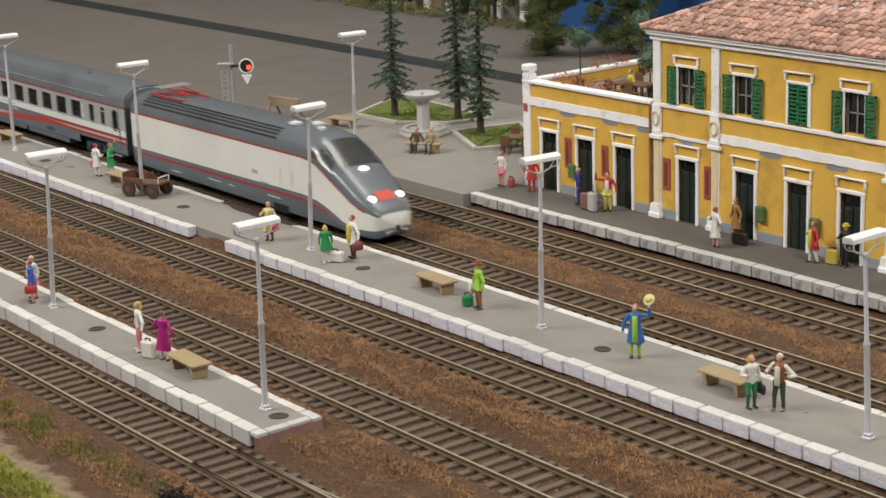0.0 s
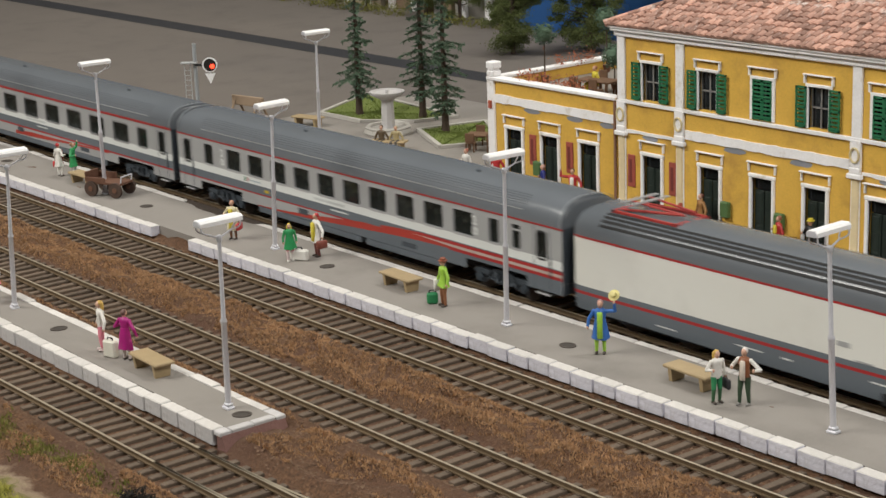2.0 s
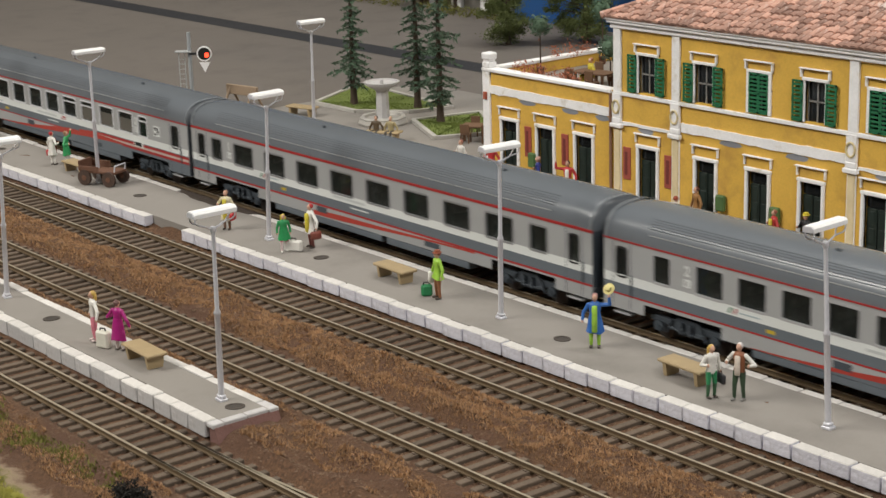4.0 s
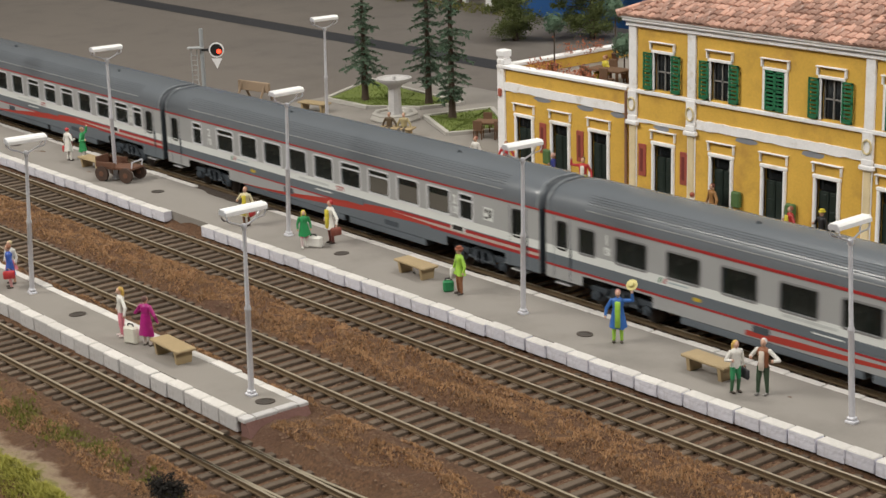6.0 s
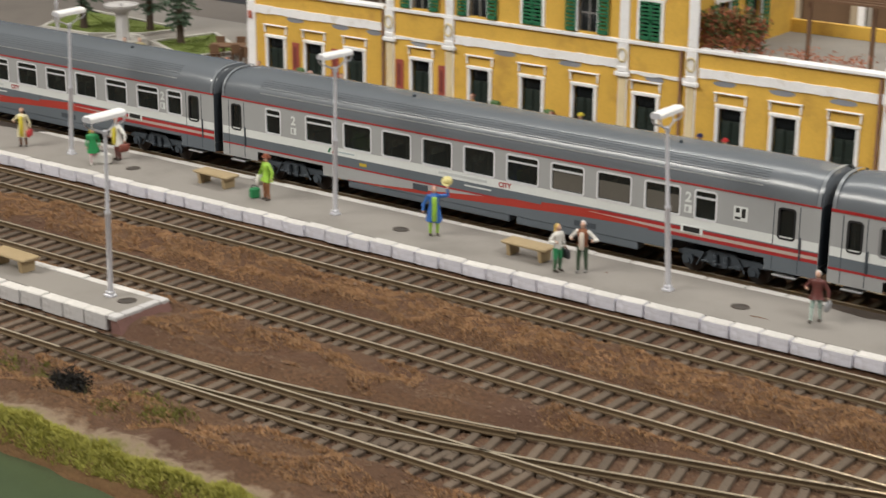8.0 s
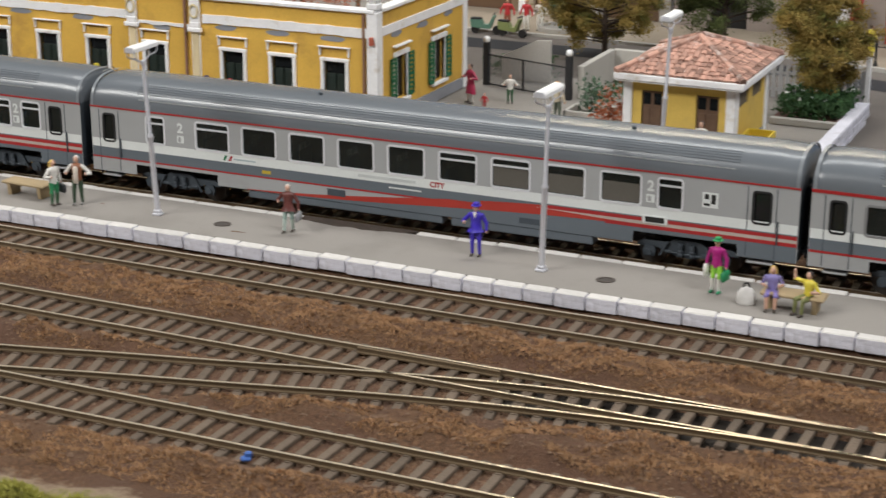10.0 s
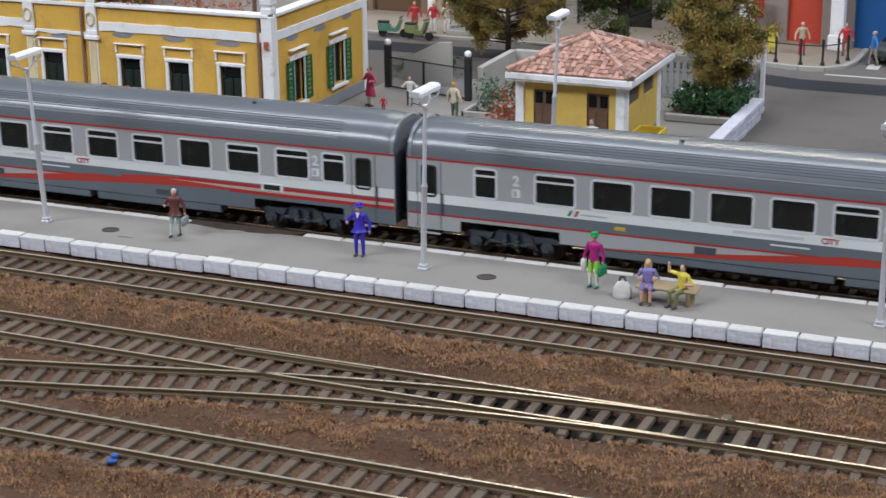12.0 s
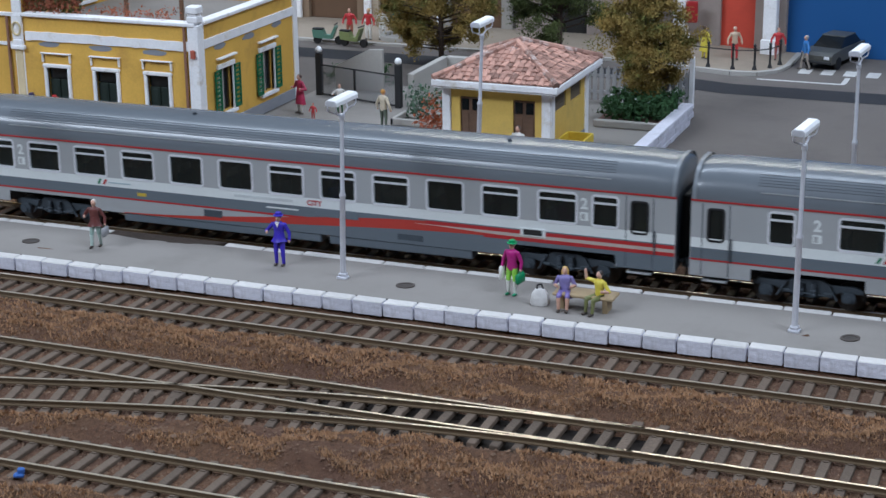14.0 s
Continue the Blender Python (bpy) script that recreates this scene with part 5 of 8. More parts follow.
for y, z, w in ((15.7, 3.72, 1.1), (18.3, 3.66, 1.2), (20.9, 3.72, 1.0)):
    r2 = random.Random(int(y * 10))
    poly = [(y + w / 2 * math.cos(6.2832 * i / 12) * r2.uniform(0.8, 1.1), z + 0.14 * math.sin(6.2832 * i / 12) * r2.uniform(0.8, 1.1)) for i in range(12)]
    part("plaster_patch", S().prism(poly, XD, XD + 0.015, "x"), MATS["grey_plaster_patch"], station, "grey bare plaster patch")


def door(x):
    d = part("door", S().box(x - 0.5, FY + 0.12, 0.02, x - 0.02, FY + 0.2, 2.2, 0.02).box(x + 0.02, FY + 0.12, 0.02, x + 0.5, FY + 0.2, 2.2, 0.02), DARKGREEN, station, "dark green double door")
    for sx in (-1, 1):
        cx = x + sx * 0.26
        q = S()
        for z0, z1 in ((0.15, 0.75), (0.85, 1.45), (1.55, 2.1)):
            q.box(cx - 0.16, FY + 0.10, z0, cx + 0.16, FY + 0.125, z1, 0.02)
        part("panel", q, DARKGREEN, d)
    part("fanlight", S().box(x - 0.5, FY + 0.15, 2.24, x + 0.5, FY + 0.18, 2.7), GLASS, d, "dark fanlight")
    part("door_frame", S().box(x - 0.65, FY - 0.10, 0, x - 0.5, FY + 0.14, 2.72, 0.03).box(x + 0.5, FY - 0.10, 0, x + 0.65, FY + 0.14, 2.72, 0.03).box(x - 0.68, FY - 0.11, 2.72, x + 0.68, FY + 0.14, 2.88, 0.03), WHITE, d, "white moulded door frame")
    hood = S().box(x - 0.74, FY - 0.16, 3.31, x + 0.74, FY, 3.36, 0.015)
    hood.box(x - 0.70, FY - 0.10, 2.95, x - 0.63, FY, 3.31, 0.01).box(x + 0.63, FY - 0.10, 2.95, x + 0.70, FY, 3.31, 0.01)
    part("door_hood", hood, WHITE, d, "white hood moulding on consoles")


for x in DOORS:
    door(x)


def shutter(parent, x0, x1, z0, z1, y, axis="y"):
    """A louvred leaf."""
    q = S()
    def bx(a, b, lo, hi, d0, d1):
        if axis == "y":
            q.box(a, y + d0, lo, b, y + d1, hi)
        else:
            q.box(y - d0, a, lo, y - d1, b, hi)
    bx(x0, x0 + 0.06, z0, z1, -0.07, 0), bx(x1 - 0.06, x1, z0, z1, -0.07, 0)
    for z in (z0, (z0 + z1) / 2 - 0.03, z1 - 0.07):
        bx(x0, x1, z, z + 0.07, -0.07, 0)
    n = 9
    for i in range(n):
        z = z0 + 0.07 + (z1 - z0 - 0.14) * i / n
        bx(x0 + 0.06, x1 - 0.06, z + 0.015, z + 0.1, -0.055, -0.02 - 0.012 * (i % 2))
    part("shutter", q, GREEN, parent, "green louvred shutter")


def upper_window(x, closed):
    z0, z1 = 5.05, 6.62
    w = part("window", S().box(x - 0.62, FY - 0.07, z0 - 0.02, x - 0.48, FY + 0.1, z1).box(x + 0.48, FY - 0.07, z0 - 0.02, x + 0.62, FY + 0.1, z1).box(x - 0.64, FY - 0.08, z1, x + 0.64, FY + 0.1, z1 + 0.12, 0.02), WHITE, station, "white framed upper window")
    part("casement", S().box(x - 0.03, FY + 0.12, z0, x + 0.03, FY + 0.17, z1).box(x - 0.48, FY + 0.12, z0, x - 0.42, FY + 0.17, z1).box(x + 0.42, FY + 0.12, z0, x + 0.48, FY + 0.17, z1).box(x - 0.48, FY + 0.12, z0 + 0.75, x + 0.48, FY + 0.16, z0 + 0.81), mk("grey_casement", (0.25, 0.24, 0.23), 0.6), w, "grey casement bars")
    part("pane", S().box(x - 0.48, FY + 0.18, z0, x + 0.48, FY + 0.2, z1), GLASS, w, "dark pane")
    hood = S().box(x - 0.72, FY - 0.16, z1 + 0.44, x + 0.72, FY, z1 + 0.49, 0.015).box(x - 0.70, FY - 0.1, z1 + 0.12, x - 0.62, FY, z1 + 0.44).box(x + 0.62, FY - 0.1, z1 + 0.12, x + 0.70, FY, z1 + 0.44)
    part("window_hood", hood, WHITE, w, "white hood moulding")
    if closed:
        shutter(w, x - 0.48, x - 0.005, z0, z1, FY - 0.02), shutter(w, x + 0.005, x + 0.48, z0, z1, FY - 0.02)
    else:
        shutter(w, x - 1.04, x - 0.56, z0, z1, FY - 0.075), shutter(w, x + 0.56, x + 1.04, z0, z1, FY - 0.075)


for x in WINS:
    upper_window(x, x in (-0.54, 5.2))
for wy0, wy1, z0, z1, X in [(a, b, lo, hi, XD) for a, b, lo, hi in SIDEW] + [(a, b, lo, hi, XC) for a, b, lo, hi in TERW]:
    w = part("window", S().box(X - 0.1, wy0 - 0.14, z0 - 0.1, X + 0.07, wy0, z1).box(X - 0.1, wy1, z0 - 0.1, X + 0.07, wy1 + 0.14, z1).box(X - 0.1, wy0 - 0.2, z1, X + 0.09, wy1 + 0.2, z1 + 0.2, 0.02).box(X - 0.1, wy0 - 0.2, z0 - 0.16, X + 0.16, wy1 + 0.2, z0 - 0.02, 0.02), WHITE, station, "white framed side window")
    part("window_hood", S().box(X, wy0 - 0.25, z1 + 0.42, X + 0.2, wy1 + 0.25, z1 + 0.5, 0.02), WHITE, w)
    part("pane", S().box(X - 0.2, wy0, z0, X - 0.18, wy1, z1).box(X - 0.18, (wy0 + wy1) / 2 - 0.03, z0, X - 0.14, (wy0 + wy1) / 2 + 0.03, z1, mi=1), [GLASS, CONCRETE], w, "dark pane")
    shutter(w, wy0 - 0.55, wy0 - 0.05, z0, z1, X + 0.075, "x"), shutter(w, wy1 + 0.05, wy1 + 0.55, z0, z1, X + 0.075, "x")
# notice boards, letter boxes and drainpipes on the front
for x in (-13.98, -11.55, -7.72, -5.32):
    part("notice_board", S().box(x - 0.22, FY - 0.05, 1.25, x + 0.22, FY + 0.01, 2.65, 0.02).box(x - 0.1, FY - 0.06, 1.45, x + 0.06, FY - 0.045, 2.45, mi=1), [mk("faded_red_board", (0.33, 0.075, 0.05), 0.7, var=0.25), mk("dark_red_bars", (0.16, 0.03, 0.025), 0.7)], station, "faded red notice board")
for x in (-13.6, -2.35, 0.45):
    part("letter_box", S().box(x - 0.22, FY - 0.24, 0.85, x + 0.22, FY, 1.5, 0.05), mk("sage_green_paint", (0.08, 0.15, 0.05), 0.6), station, "small green wall box")
for x in (XB - 0.25, XC - 0.5, XD - 0.52):
    part("drainpipe", S().tube((x, FY - 0.08, 0.1), (x, FY - 0.08, 4.8), 0.06), mk("brown_drainpipe", (0.26, 0.14, 0.09), 0.6), station, "brown drainpipe", smooth=40)


t = thing("tubular_railing", 16.45, 14.3, 0, 90, "low grey tubular railing beside the station corner", "railing")
for x in (0.0, 1.05):
    part("hoop", S().path([(x, 0, 0), (x, 0, 0.72), (x + 0.08, 0, 0.82), (x + 0.87, 0, 0.82), (x + 0.95, 0, 0.72), (x + 0.95, 0, 0)], 0.03, 7), METAL, t, "bent grey hoop", smooth=40)
    for i in range(1, 5):
        part("bar", S().tube((x + 0.19 * i, 0, 0.02), (x + 0.19 * i, 0, 0.8), 0.016, n=6), METAL, t)


# ---- tiled roofs ----
def tile_mesh(w=0.34, l=0.52, r=0.10):
    """A half-round roof tile that tapers; x across, y up the slope."""
    s, n = S(), 5
    for j, (y, k) in enumerate(((0, 1.0), (l, 0.82))):
        for i in range(n + 1):
            a = math.pi * i / n
            s.v.append((-w / 2 * k * math.cos(a), y, r * k * math.sin(a) + 0.02 * j))
    s.f = [(i, i + 1, n + 2 + i, n + 1 + i) for i in range(n)] + [tuple(range(n + 1))]
    s.m = [0] * len(s.f)
    return s


def roof_slope(parent, corners, count, label, seed, size=1.0):
    """Covers a slope with rows of tiles. corners: eaves left, eaves right, ridge right, ridge left."""
    a, b, c, d = [Vector(p) for p in corners]
    along = (b - a).normalized()
    nrm = (b - a).cross(d - a).normalized()
    up = nrm.cross(along)
    H = (d - a).dot(up)
    r = random.Random(seed)
    tm = tile_mesh(0.34 * size, 0.52 * size, 0.10 * size * size)
    pitch, wide = 0.40 * size, 0.33 * size
    me = tm.mesh("roof_tile", ROOFTILE)
    rest = S()
    rows = int(H / pitch)
    made = 0
    cells = []
    for j in range(rows):
        t = (j * pitch) / H
        p0, p1 = a.lerp(d, t), b.lerp(c, t)
        n = max(1, int((p1 - p0).length / wide))
        for i in range(n):
            cells.append((j, p0 + along * (i + 0.5) * wide))
    for j, p in cells:
        rot = Matrix((along, up, nrm)).transposed().to_4x4()
        m = Matrix.Translation((p + nrm * (0.03 + r.uniform(-0.01, 0.025)))) @ rot @ pose(0, 0, 0, -6 + r.uniform(-6, 6), r.uniform(-5, 5), r.uniform(-9, 9))
        if made < count:
            mm = m.copy()
            mm.translation = m.translation * U
            part("roof_tile", me, None, parent, m=mm)
            made += 1
        else:
            k = len(rest.v)
            rest.v += [tuple(m @ Vector(q)) for q in tm.v]
            rest.f += [tuple(k + i for i in f) for f in tm.f]
            rest.m += [0] * len(tm.f)
    if rest.f:
        tagged(part("roof_tiles_beyond", rest, ISLANDTILE, parent, label), kind="stuff")
    return made


def island_tile():
    m = ROOFTILE.copy()
    m.name = "terracotta_tiles_joined"
    nt = m.node_tree
    geo = nt.nodes.new("ShaderNodeNewGeometry")
    info = next(q for q in nt.nodes if q.type == "OBJECT_INFO")
    for link in [q for q in nt.links if q.from_node == info]:
        nt.links.new(geo.outputs["Random Per Island"], link.to_socket)
    return m


ISLANDTILE = island_tile()
# hip roof of the middle
ex, ey, ez = 0.45, 0.42, ZH + 0.04
x0, x1, y0, y1 = XB - ex, XC + ex, FY - ey, BY + ey
half, rise = (y1 - y0) / 2, 2.1
ym = (y0 + y1) / 2
E1, E2, E3, E4 = (x0, y0, ez), (x1, y0, ez), (x1, y1, ez), (x0, y1, ez)
R1, R2 = (x0 + half, ym, ez + rise), (x1 - half, ym, ez + rise)
roof = part("roof", S().add([E1, E2, E3, E4, R1, R2], [(0, 1, 5, 4), (1, 2, 5), (2, 3, 4, 5), (3, 0, 4)]).box(x0 + 0.05, y0 + 0.05, ez - 0.10, x1 - 0.05, y1 - 0.05, ez - 0.01, 0.02, mi=1), [ROOFTILE, WHITE], station, "terracotta tiled hip roof")
roof_slope(roof, (E1, E2, R2, R1), 300, "terracotta tiles", 3)
roof_slope(roof, (E4, E1, R1, R1), 0, "terracotta tiles", 4)
roof_slope(roof, (E2, E3, R2, R2), 0, "terracotta tiles", 5)
hip = S()
for p, q in ((E1, R1), (E2, R2), (R1, R2)):
    p, q = Vector(p), Vector(q)
    n = int((q - p).length / 0.5)
    for i in range(n):
        a, b = p.lerp(q, i / n), p.lerp(q, (i + 1.15) / n)
        hip.tube(a + Vector((0, 0, 0.06)), b + Vector((0, 0, 0.09)), 0.17, 0.13, 8)
tagged(part("ridge_tiles", hip, ISLANDTILE, roof, "terracotta ridge tiles", smooth=40), kind="stuff")
part("chimney", S().box(1.2, 17.0, 9.0, 1.75, 17.6, 10.6, 0.03).box(1.1, 16.9, 10.6, 1.85, 17.7, 10.75, 0.02), CONCRETE, roof, "pale plastered chimney")


# ---- the small hut ----
hut = thing("platform_hut", 0, 0, 0, 0, "small yellow station hut with a terracotta hip roof", "building")
hx0, hx1, hy0, hy1, hz = 26.05, 30.45, 14.95, 19.9, 2.95
part("wall", holed_wall(S(), hx0, hx1, 0, hz, hy0, [(26.75, 27.6, 0.0, 2.55), (28.95, 29.85, 0.0, 2.55)], 0.25), mk("pale_yellow_plaster", (0.66, 0.46, 0.10), 0.8, var=0.1, stain_or_glint=((0.45, 0.32, 0.10), 0.6, 0.55, 0.85)), hut, "pale yellow plastered front")
part("wall", holed_wall(S(), hy0 + 0.25, hy1, 0, hz, hx1, [(15.5, 17.0, 2.0, 2.75), (17.6, 19.0, 2.0, 2.75)], 0.25, "x").box(hx0, hy0 + 0.25, 0, hx0 + 0.25, hy1, hz).box(hx0 + 0.25, hy1 - 0.25, 0, hx1 - 0.25, hy1, hz), MATS["pale_yellow_plaster"], hut, "pale yellow plastered side")
for a, b in ((hx0 - 0.04, hx0 + 0.32), (hx1 - 0.32, hx1 + 0.05)):
    part("corner_pilaster", S().box(a, hy0 - 0.07, 0, b, hy0 + 0.2, hz, 0.03), WHITE, hut, "white corner pilaster")
part("corner_pilaster", S().box(hx1 - 0.02, hy0 + 0.22, 0, hx1 + 0.06, hy0 + 0.5, hz, 0.02), WHITE, hut, "white corner pilaster")
part("corner_pilaster", S().box(hx1 - 0.02, hy1 - 0.4, 0, hx1 + 0.06, hy1 + 0.03, hz, 0.02), WHITE, hut, "white corner pilaster")
part("plinth", S().box(hx1, hy0 + 0.5, 0, hx1 + 0.03, hy1 - 0.4, 0.45), PLINTH, hut, "grey plinth")
for a, b in ((26.75, 27.6), (28.95, 29.85)):
    d = part("door", S().box(a, hy0 + 0.06, 0, b, hy0 + 0.12, 2.55, 0.02), mk("weathered_door_wood", (0.13, 0.075, 0.045), 0.75, var=0.35, scale=3), hut, "weathered brown double door")
    q, g = S(), S()
    for i in range(2):
        c0 = a + 0.07 + i * (b - a) / 2
        for z0, z1 in ((0.15, 0.9), (1.0, 1.85)):
            q.box(c0, hy0 + 0.03, z0, c0 + (b - a) / 2 - 0.14, hy0 + 0.065, z1, 0.02)
        g.box(c0, hy0 + 0.04, 2.0, c0 + (b - a) / 2 - 0.14, hy0 + 0.062, 2.45)
    part("panel", q, MATS["weathered_door_wood"], d), part("fanlight", g, GLASS, d, "small dark panes")
for a, b in ((15.5, 17.0), (17.6, 19.0)):
    g = S()
    for i in range(7):
        g.box(hx1 - 0.12, a, 2.02 + i * 0.105, hx1 - 0.04, b, 2.08 + i * 0.105)
    part("louvre", g, mk("grey_brown_louvre", (0.16, 0.13, 0.09), 0.8), hut, "grey-brown louvred opening")
# solid black block that paints in the darkness inside the hut
part("interior", S().box(hx0 + 0.4, hy0 + 0.3, 0.02, hx1 - 0.35, hy1 - 0.4, hz - 0.05), DARK, hut)
part("eaves_board", S().box(hx0 - 0.22, hy0 - 0.55, hz, hx1 + 0.44, hy1 + 0.45, hz + 0.06).box(hx0 - 0.28, hy0 - 0.62, hz + 0.06, hx1 + 0.5, hy1 + 0.5, hz + 0.32, 0.03), WHITE, hut, "white eaves board")
a0, a1, b0, b1, z = hx0 - 0.22, hx1 + 0.44, hy0 - 0.55, hy1 + 0.45, hz + 0.33
rx, ry, rz2 = (a0 + a1) / 2, (b0 + b1) / 2, z + 1.05
C = [(a0, b0, z), (a1, b0, z), (a1, b1, z), (a0, b1, z), (rx, ry - 0.2, rz2), (rx, ry + 0.2, rz2)]
hr = part("roof", S().add(C, [(0, 1, 4), (1, 2, 5, 4), (2, 3, 5), (3, 0, 4, 5)]), ROOFTILE, hut, "terracotta tiled hip roof")
roof_slope(hr, (C[0], C[1], C[4], C[4]), 110, "terracotta tiles", 11, 0.72)
roof_slope(hr, (C[1], C[2], C[5], C[4]), 130, "terracotta tiles", 12, 0.72)
roof_slope(hr, (C[3], C[0], C[4], C[5]), 0, "terracotta tiles", 13, 0.72)
hip = S()
for q in (0, 1, 2, 3):
    p, e = Vector(C[q]), Vector(C[4] if q < 2 else C[5])
    n = int((e - p).length / 0.45)
    for i in range(n):
        hip.tube(p.lerp(e, i / n) + Vector((0, 0, 0.05)), p.lerp(e, (i + 1.1) / n) + Vector((0, 0, 0.08)), 0.15, 0.12, 8)
tagged(part("ridge_tiles", hip, ISLANDTILE, hr, smooth=40), kind="stuff")


# ---- plants ----
def leaves(s, pts, size, r, per=10, spread=0.3):
    """Small leaf blades strewn round each point."""
    for px, py, pz, k in pts:
        for _ in range(per):
            c = Vector((px, py, pz)) + Vector((r.gauss(0, 1), r.gauss(0, 1), r.gauss(0, 0.8))) * spread * k
            a = Vector((r.gauss(0, 1), r.gauss(0, 1), r.gauss(0, 1))).normalized() * size * r.uniform(0.6, 1.3)
            b = Vector((r.gauss(0, 1), r.gauss(0, 1), r.gauss(0, 1))).normalized() * size * r.uniform(0.4, 0.9)
            s.add([c - a, c + b, c + a, c - b * 0.8], [(0, 1, 2, 3)])


def conifer(x, y, h, rad, seed, label="dark green model fir with drooping branches"):
    r = random.Random(seed)
    t = thing("fir_tree", x, y, 0, 0, label, "tree", "trees by the fountain")
    part("trunk", S().lathe(0, 0, [(0.26, 0), (0.2, 0.5), (0.17, 2), (0.1, h * 0.7), (0.02, h)], 9), BARK, t, "dark tapered trunk", smooth=50)
    cr, limbs = S(), S()
    z = 1.3
    while z < h - 0.1:
        f = (z - 1.3) / (h - 1.3)
        rr = rad * (1 - f) ** 0.55 * r.choice((0.42, 0.7, 0.95, 1.15)) * (0.75 if f < 0.08 else 1)
        n = int(6 + 3 * (1 - f))
        a0 = r.uniform(0, 6.28)
        for i in range(n):
            a = a0 + 6.2832 * i / n + r.uniform(-0.25, 0.25)
            L = rr * r.uniform(0.4, 1.2)
            tip = Vector((math.cos(a) * L, math.sin(a) * L, z - 0.34 * L + r.uniform(-0.12, 0.1)))
            limbs.tube((0, 0, z), tip, 0.03, 0.008, 4, caps=False)
            m = max(3, int(L / 0.11))
            for k in range(1, m + 1):
                c = Vector((0, 0, z)).lerp(tip, k / m)
                for _ in range(6):
                    d = Vector((r.gauss(0, 1), r.gauss(0, 1), r.gauss(-0.35, 0.6))).normalized() * r.uniform(0.12, 0.28)
                    e = Vector((r.gauss(0, 1), r.gauss(0, 1), r.gauss(0, 1))).normalized() * 0.06
                    cr.add([c - e, c + e, c + d], [(0, 1, 2)])
        z += r.uniform(0.24, 0.42)
    tagged(part("twigs", limbs, BARK, t), kind="stuff"), part("crown", cr, LEAFDARK, t, "dark green needle crown")
    return t


def broadleaf(name, x, y, h, rad, mat, seed, label, z0=0.0, low=0.25, dense=150, size=0.11, group="street trees"):
    r = random.Random(seed)
    t = thing(name, x, y, z0, 0, label, "tree", group)
    part("trunk", S().lathe(0, 0, [(0.2, 0), (0.15, 0.4), (0.12, h * 0.5), (0.03, h * 0.9)], 8), BARK, t, "brown trunk", smooth=50)
    pts, limbs, cr = [], S(), S()
    for i in range(dense // 3):
        f = r.random() ** 0.85
        z = h * (low + (1 - low) * f)
        w = rad * math.sin(math.pi * (0.14 + 0.82 * f)) ** 0.8 * r.choice((0.35, 0.7, 0.9, 1.0, 1.12))
        a = r.uniform(0, 6.28)
        p = Vector((w * math.cos(a), w * math.sin(a), z))
        limbs.tube((0, 0, z * 0.78), p, 0.05, 0.012, 5, caps=False)
        k = r.uniform(0.55, 1.25)
        for _ in range(3):
            c = p + Vector((r.gauss(0, 1), r.gauss(0, 1), r.gauss(0, 0.7))) * 0.28 * k
            pts.append((*c, k * r.uniform(0.6, 1.0)))
    leaves(cr, pts, size * 0.60, r, 230, 0.27)
    tagged(part("twigs", limbs, BARK, t), kind="stuff"), part("crown", cr, mat, t, "crown of small leaves")
    return t


def hedge(name, x0, x1, y0, y1, z0, z1, mat, seed, label, category="hedge", per=5, size=0.10):
    r = random.Random(seed)
    s = S()
    n = int((x1 - x0) * (y1 - y0) * (z1 - z0) * 9 + (x1 - x0) * (z1 - z0) * 14) + 20
    pts = [(r.uniform(x0, x1), r.uniform(y0, y1), z0 + (z1 - z0) * r.random() ** 0.8 * r.uniform(0.75, 1.05), 0.8) for _ in range(n)]
    leaves(s, pts, size, r, per, 0.2)
    return tagged(solid(name, s, mat, label, category), kind="")


def topiary(x, y, z, h, rad, seed):
    r = random.Random(seed)
    t = thing("topiary_tree", x, y, z, 0, "small clipped ball tree on a thin stem in a pot", "plant", "terrace plants")
    part("stem", S().tube((0, 0, 0.3), (0, 0, h - rad), 0.04, 0.03, 6), BARK, t)
    part("pot", S().lathe(0, 0, [(0.14, 0), (0.2, 0.34), (0.22, 0.36), (0.17, 0.36)], 10), RUST, t, "small terracotta pot", smooth=40)
    s = S().ball(0, 0, h, rad * 0.8, n=10, k=7)
    pts = []
    for _ in range(70):
        d = Vector((r.gauss(0, 1), r.gauss(0, 1), r.gauss(0, 1))).normalized() * rad
        pts.append((d.x, d.y, h + d.z, 0.5))
    leaves(s, pts, 0.06, r, 10, 0.12)
    part("crown", s, LEAFDARK, t, "clipped round crown")


conifer(-35.1, 19.5, 7.8, 1.35, 1), conifer(-31.6, 21.3, 8.6, 1.3, 2), conifer(-27.5, 19.6, 8.2, 1.4, 3)
broadleaf("plane_tree", 19.6, 31.0, 6.6, 2.3, LEAFAUTUMN, 21, "tall tree with ochre autumn leaves", low=0.14, dense=330)
broadleaf("street_tree", 24.6, 34.4, 6.0, 2.0, LEAFOLIVE, 22, "tree with dull green leaves", low=0.15, dense=200)
broadleaf("plane_tree", 31.5, 25.0, 5.8, 1.7, LEAFAUTUMN, 23, "slim tree with ochre autumn leaves above the flower bed", low=0.18, dense=230)
broadleaf("cypress_tree", -44.9, 39.6, 7.0, 1.6, LEAFOLIVE, 24, "bushy green tree behind the station", low=0.05, dense=240)
broadleaf("cypress_tree", -41.5, 43.5, 8.5, 2.3, LEAFOLIVE, 25, "broad green tree behind the station", low=0.05, dense=300)
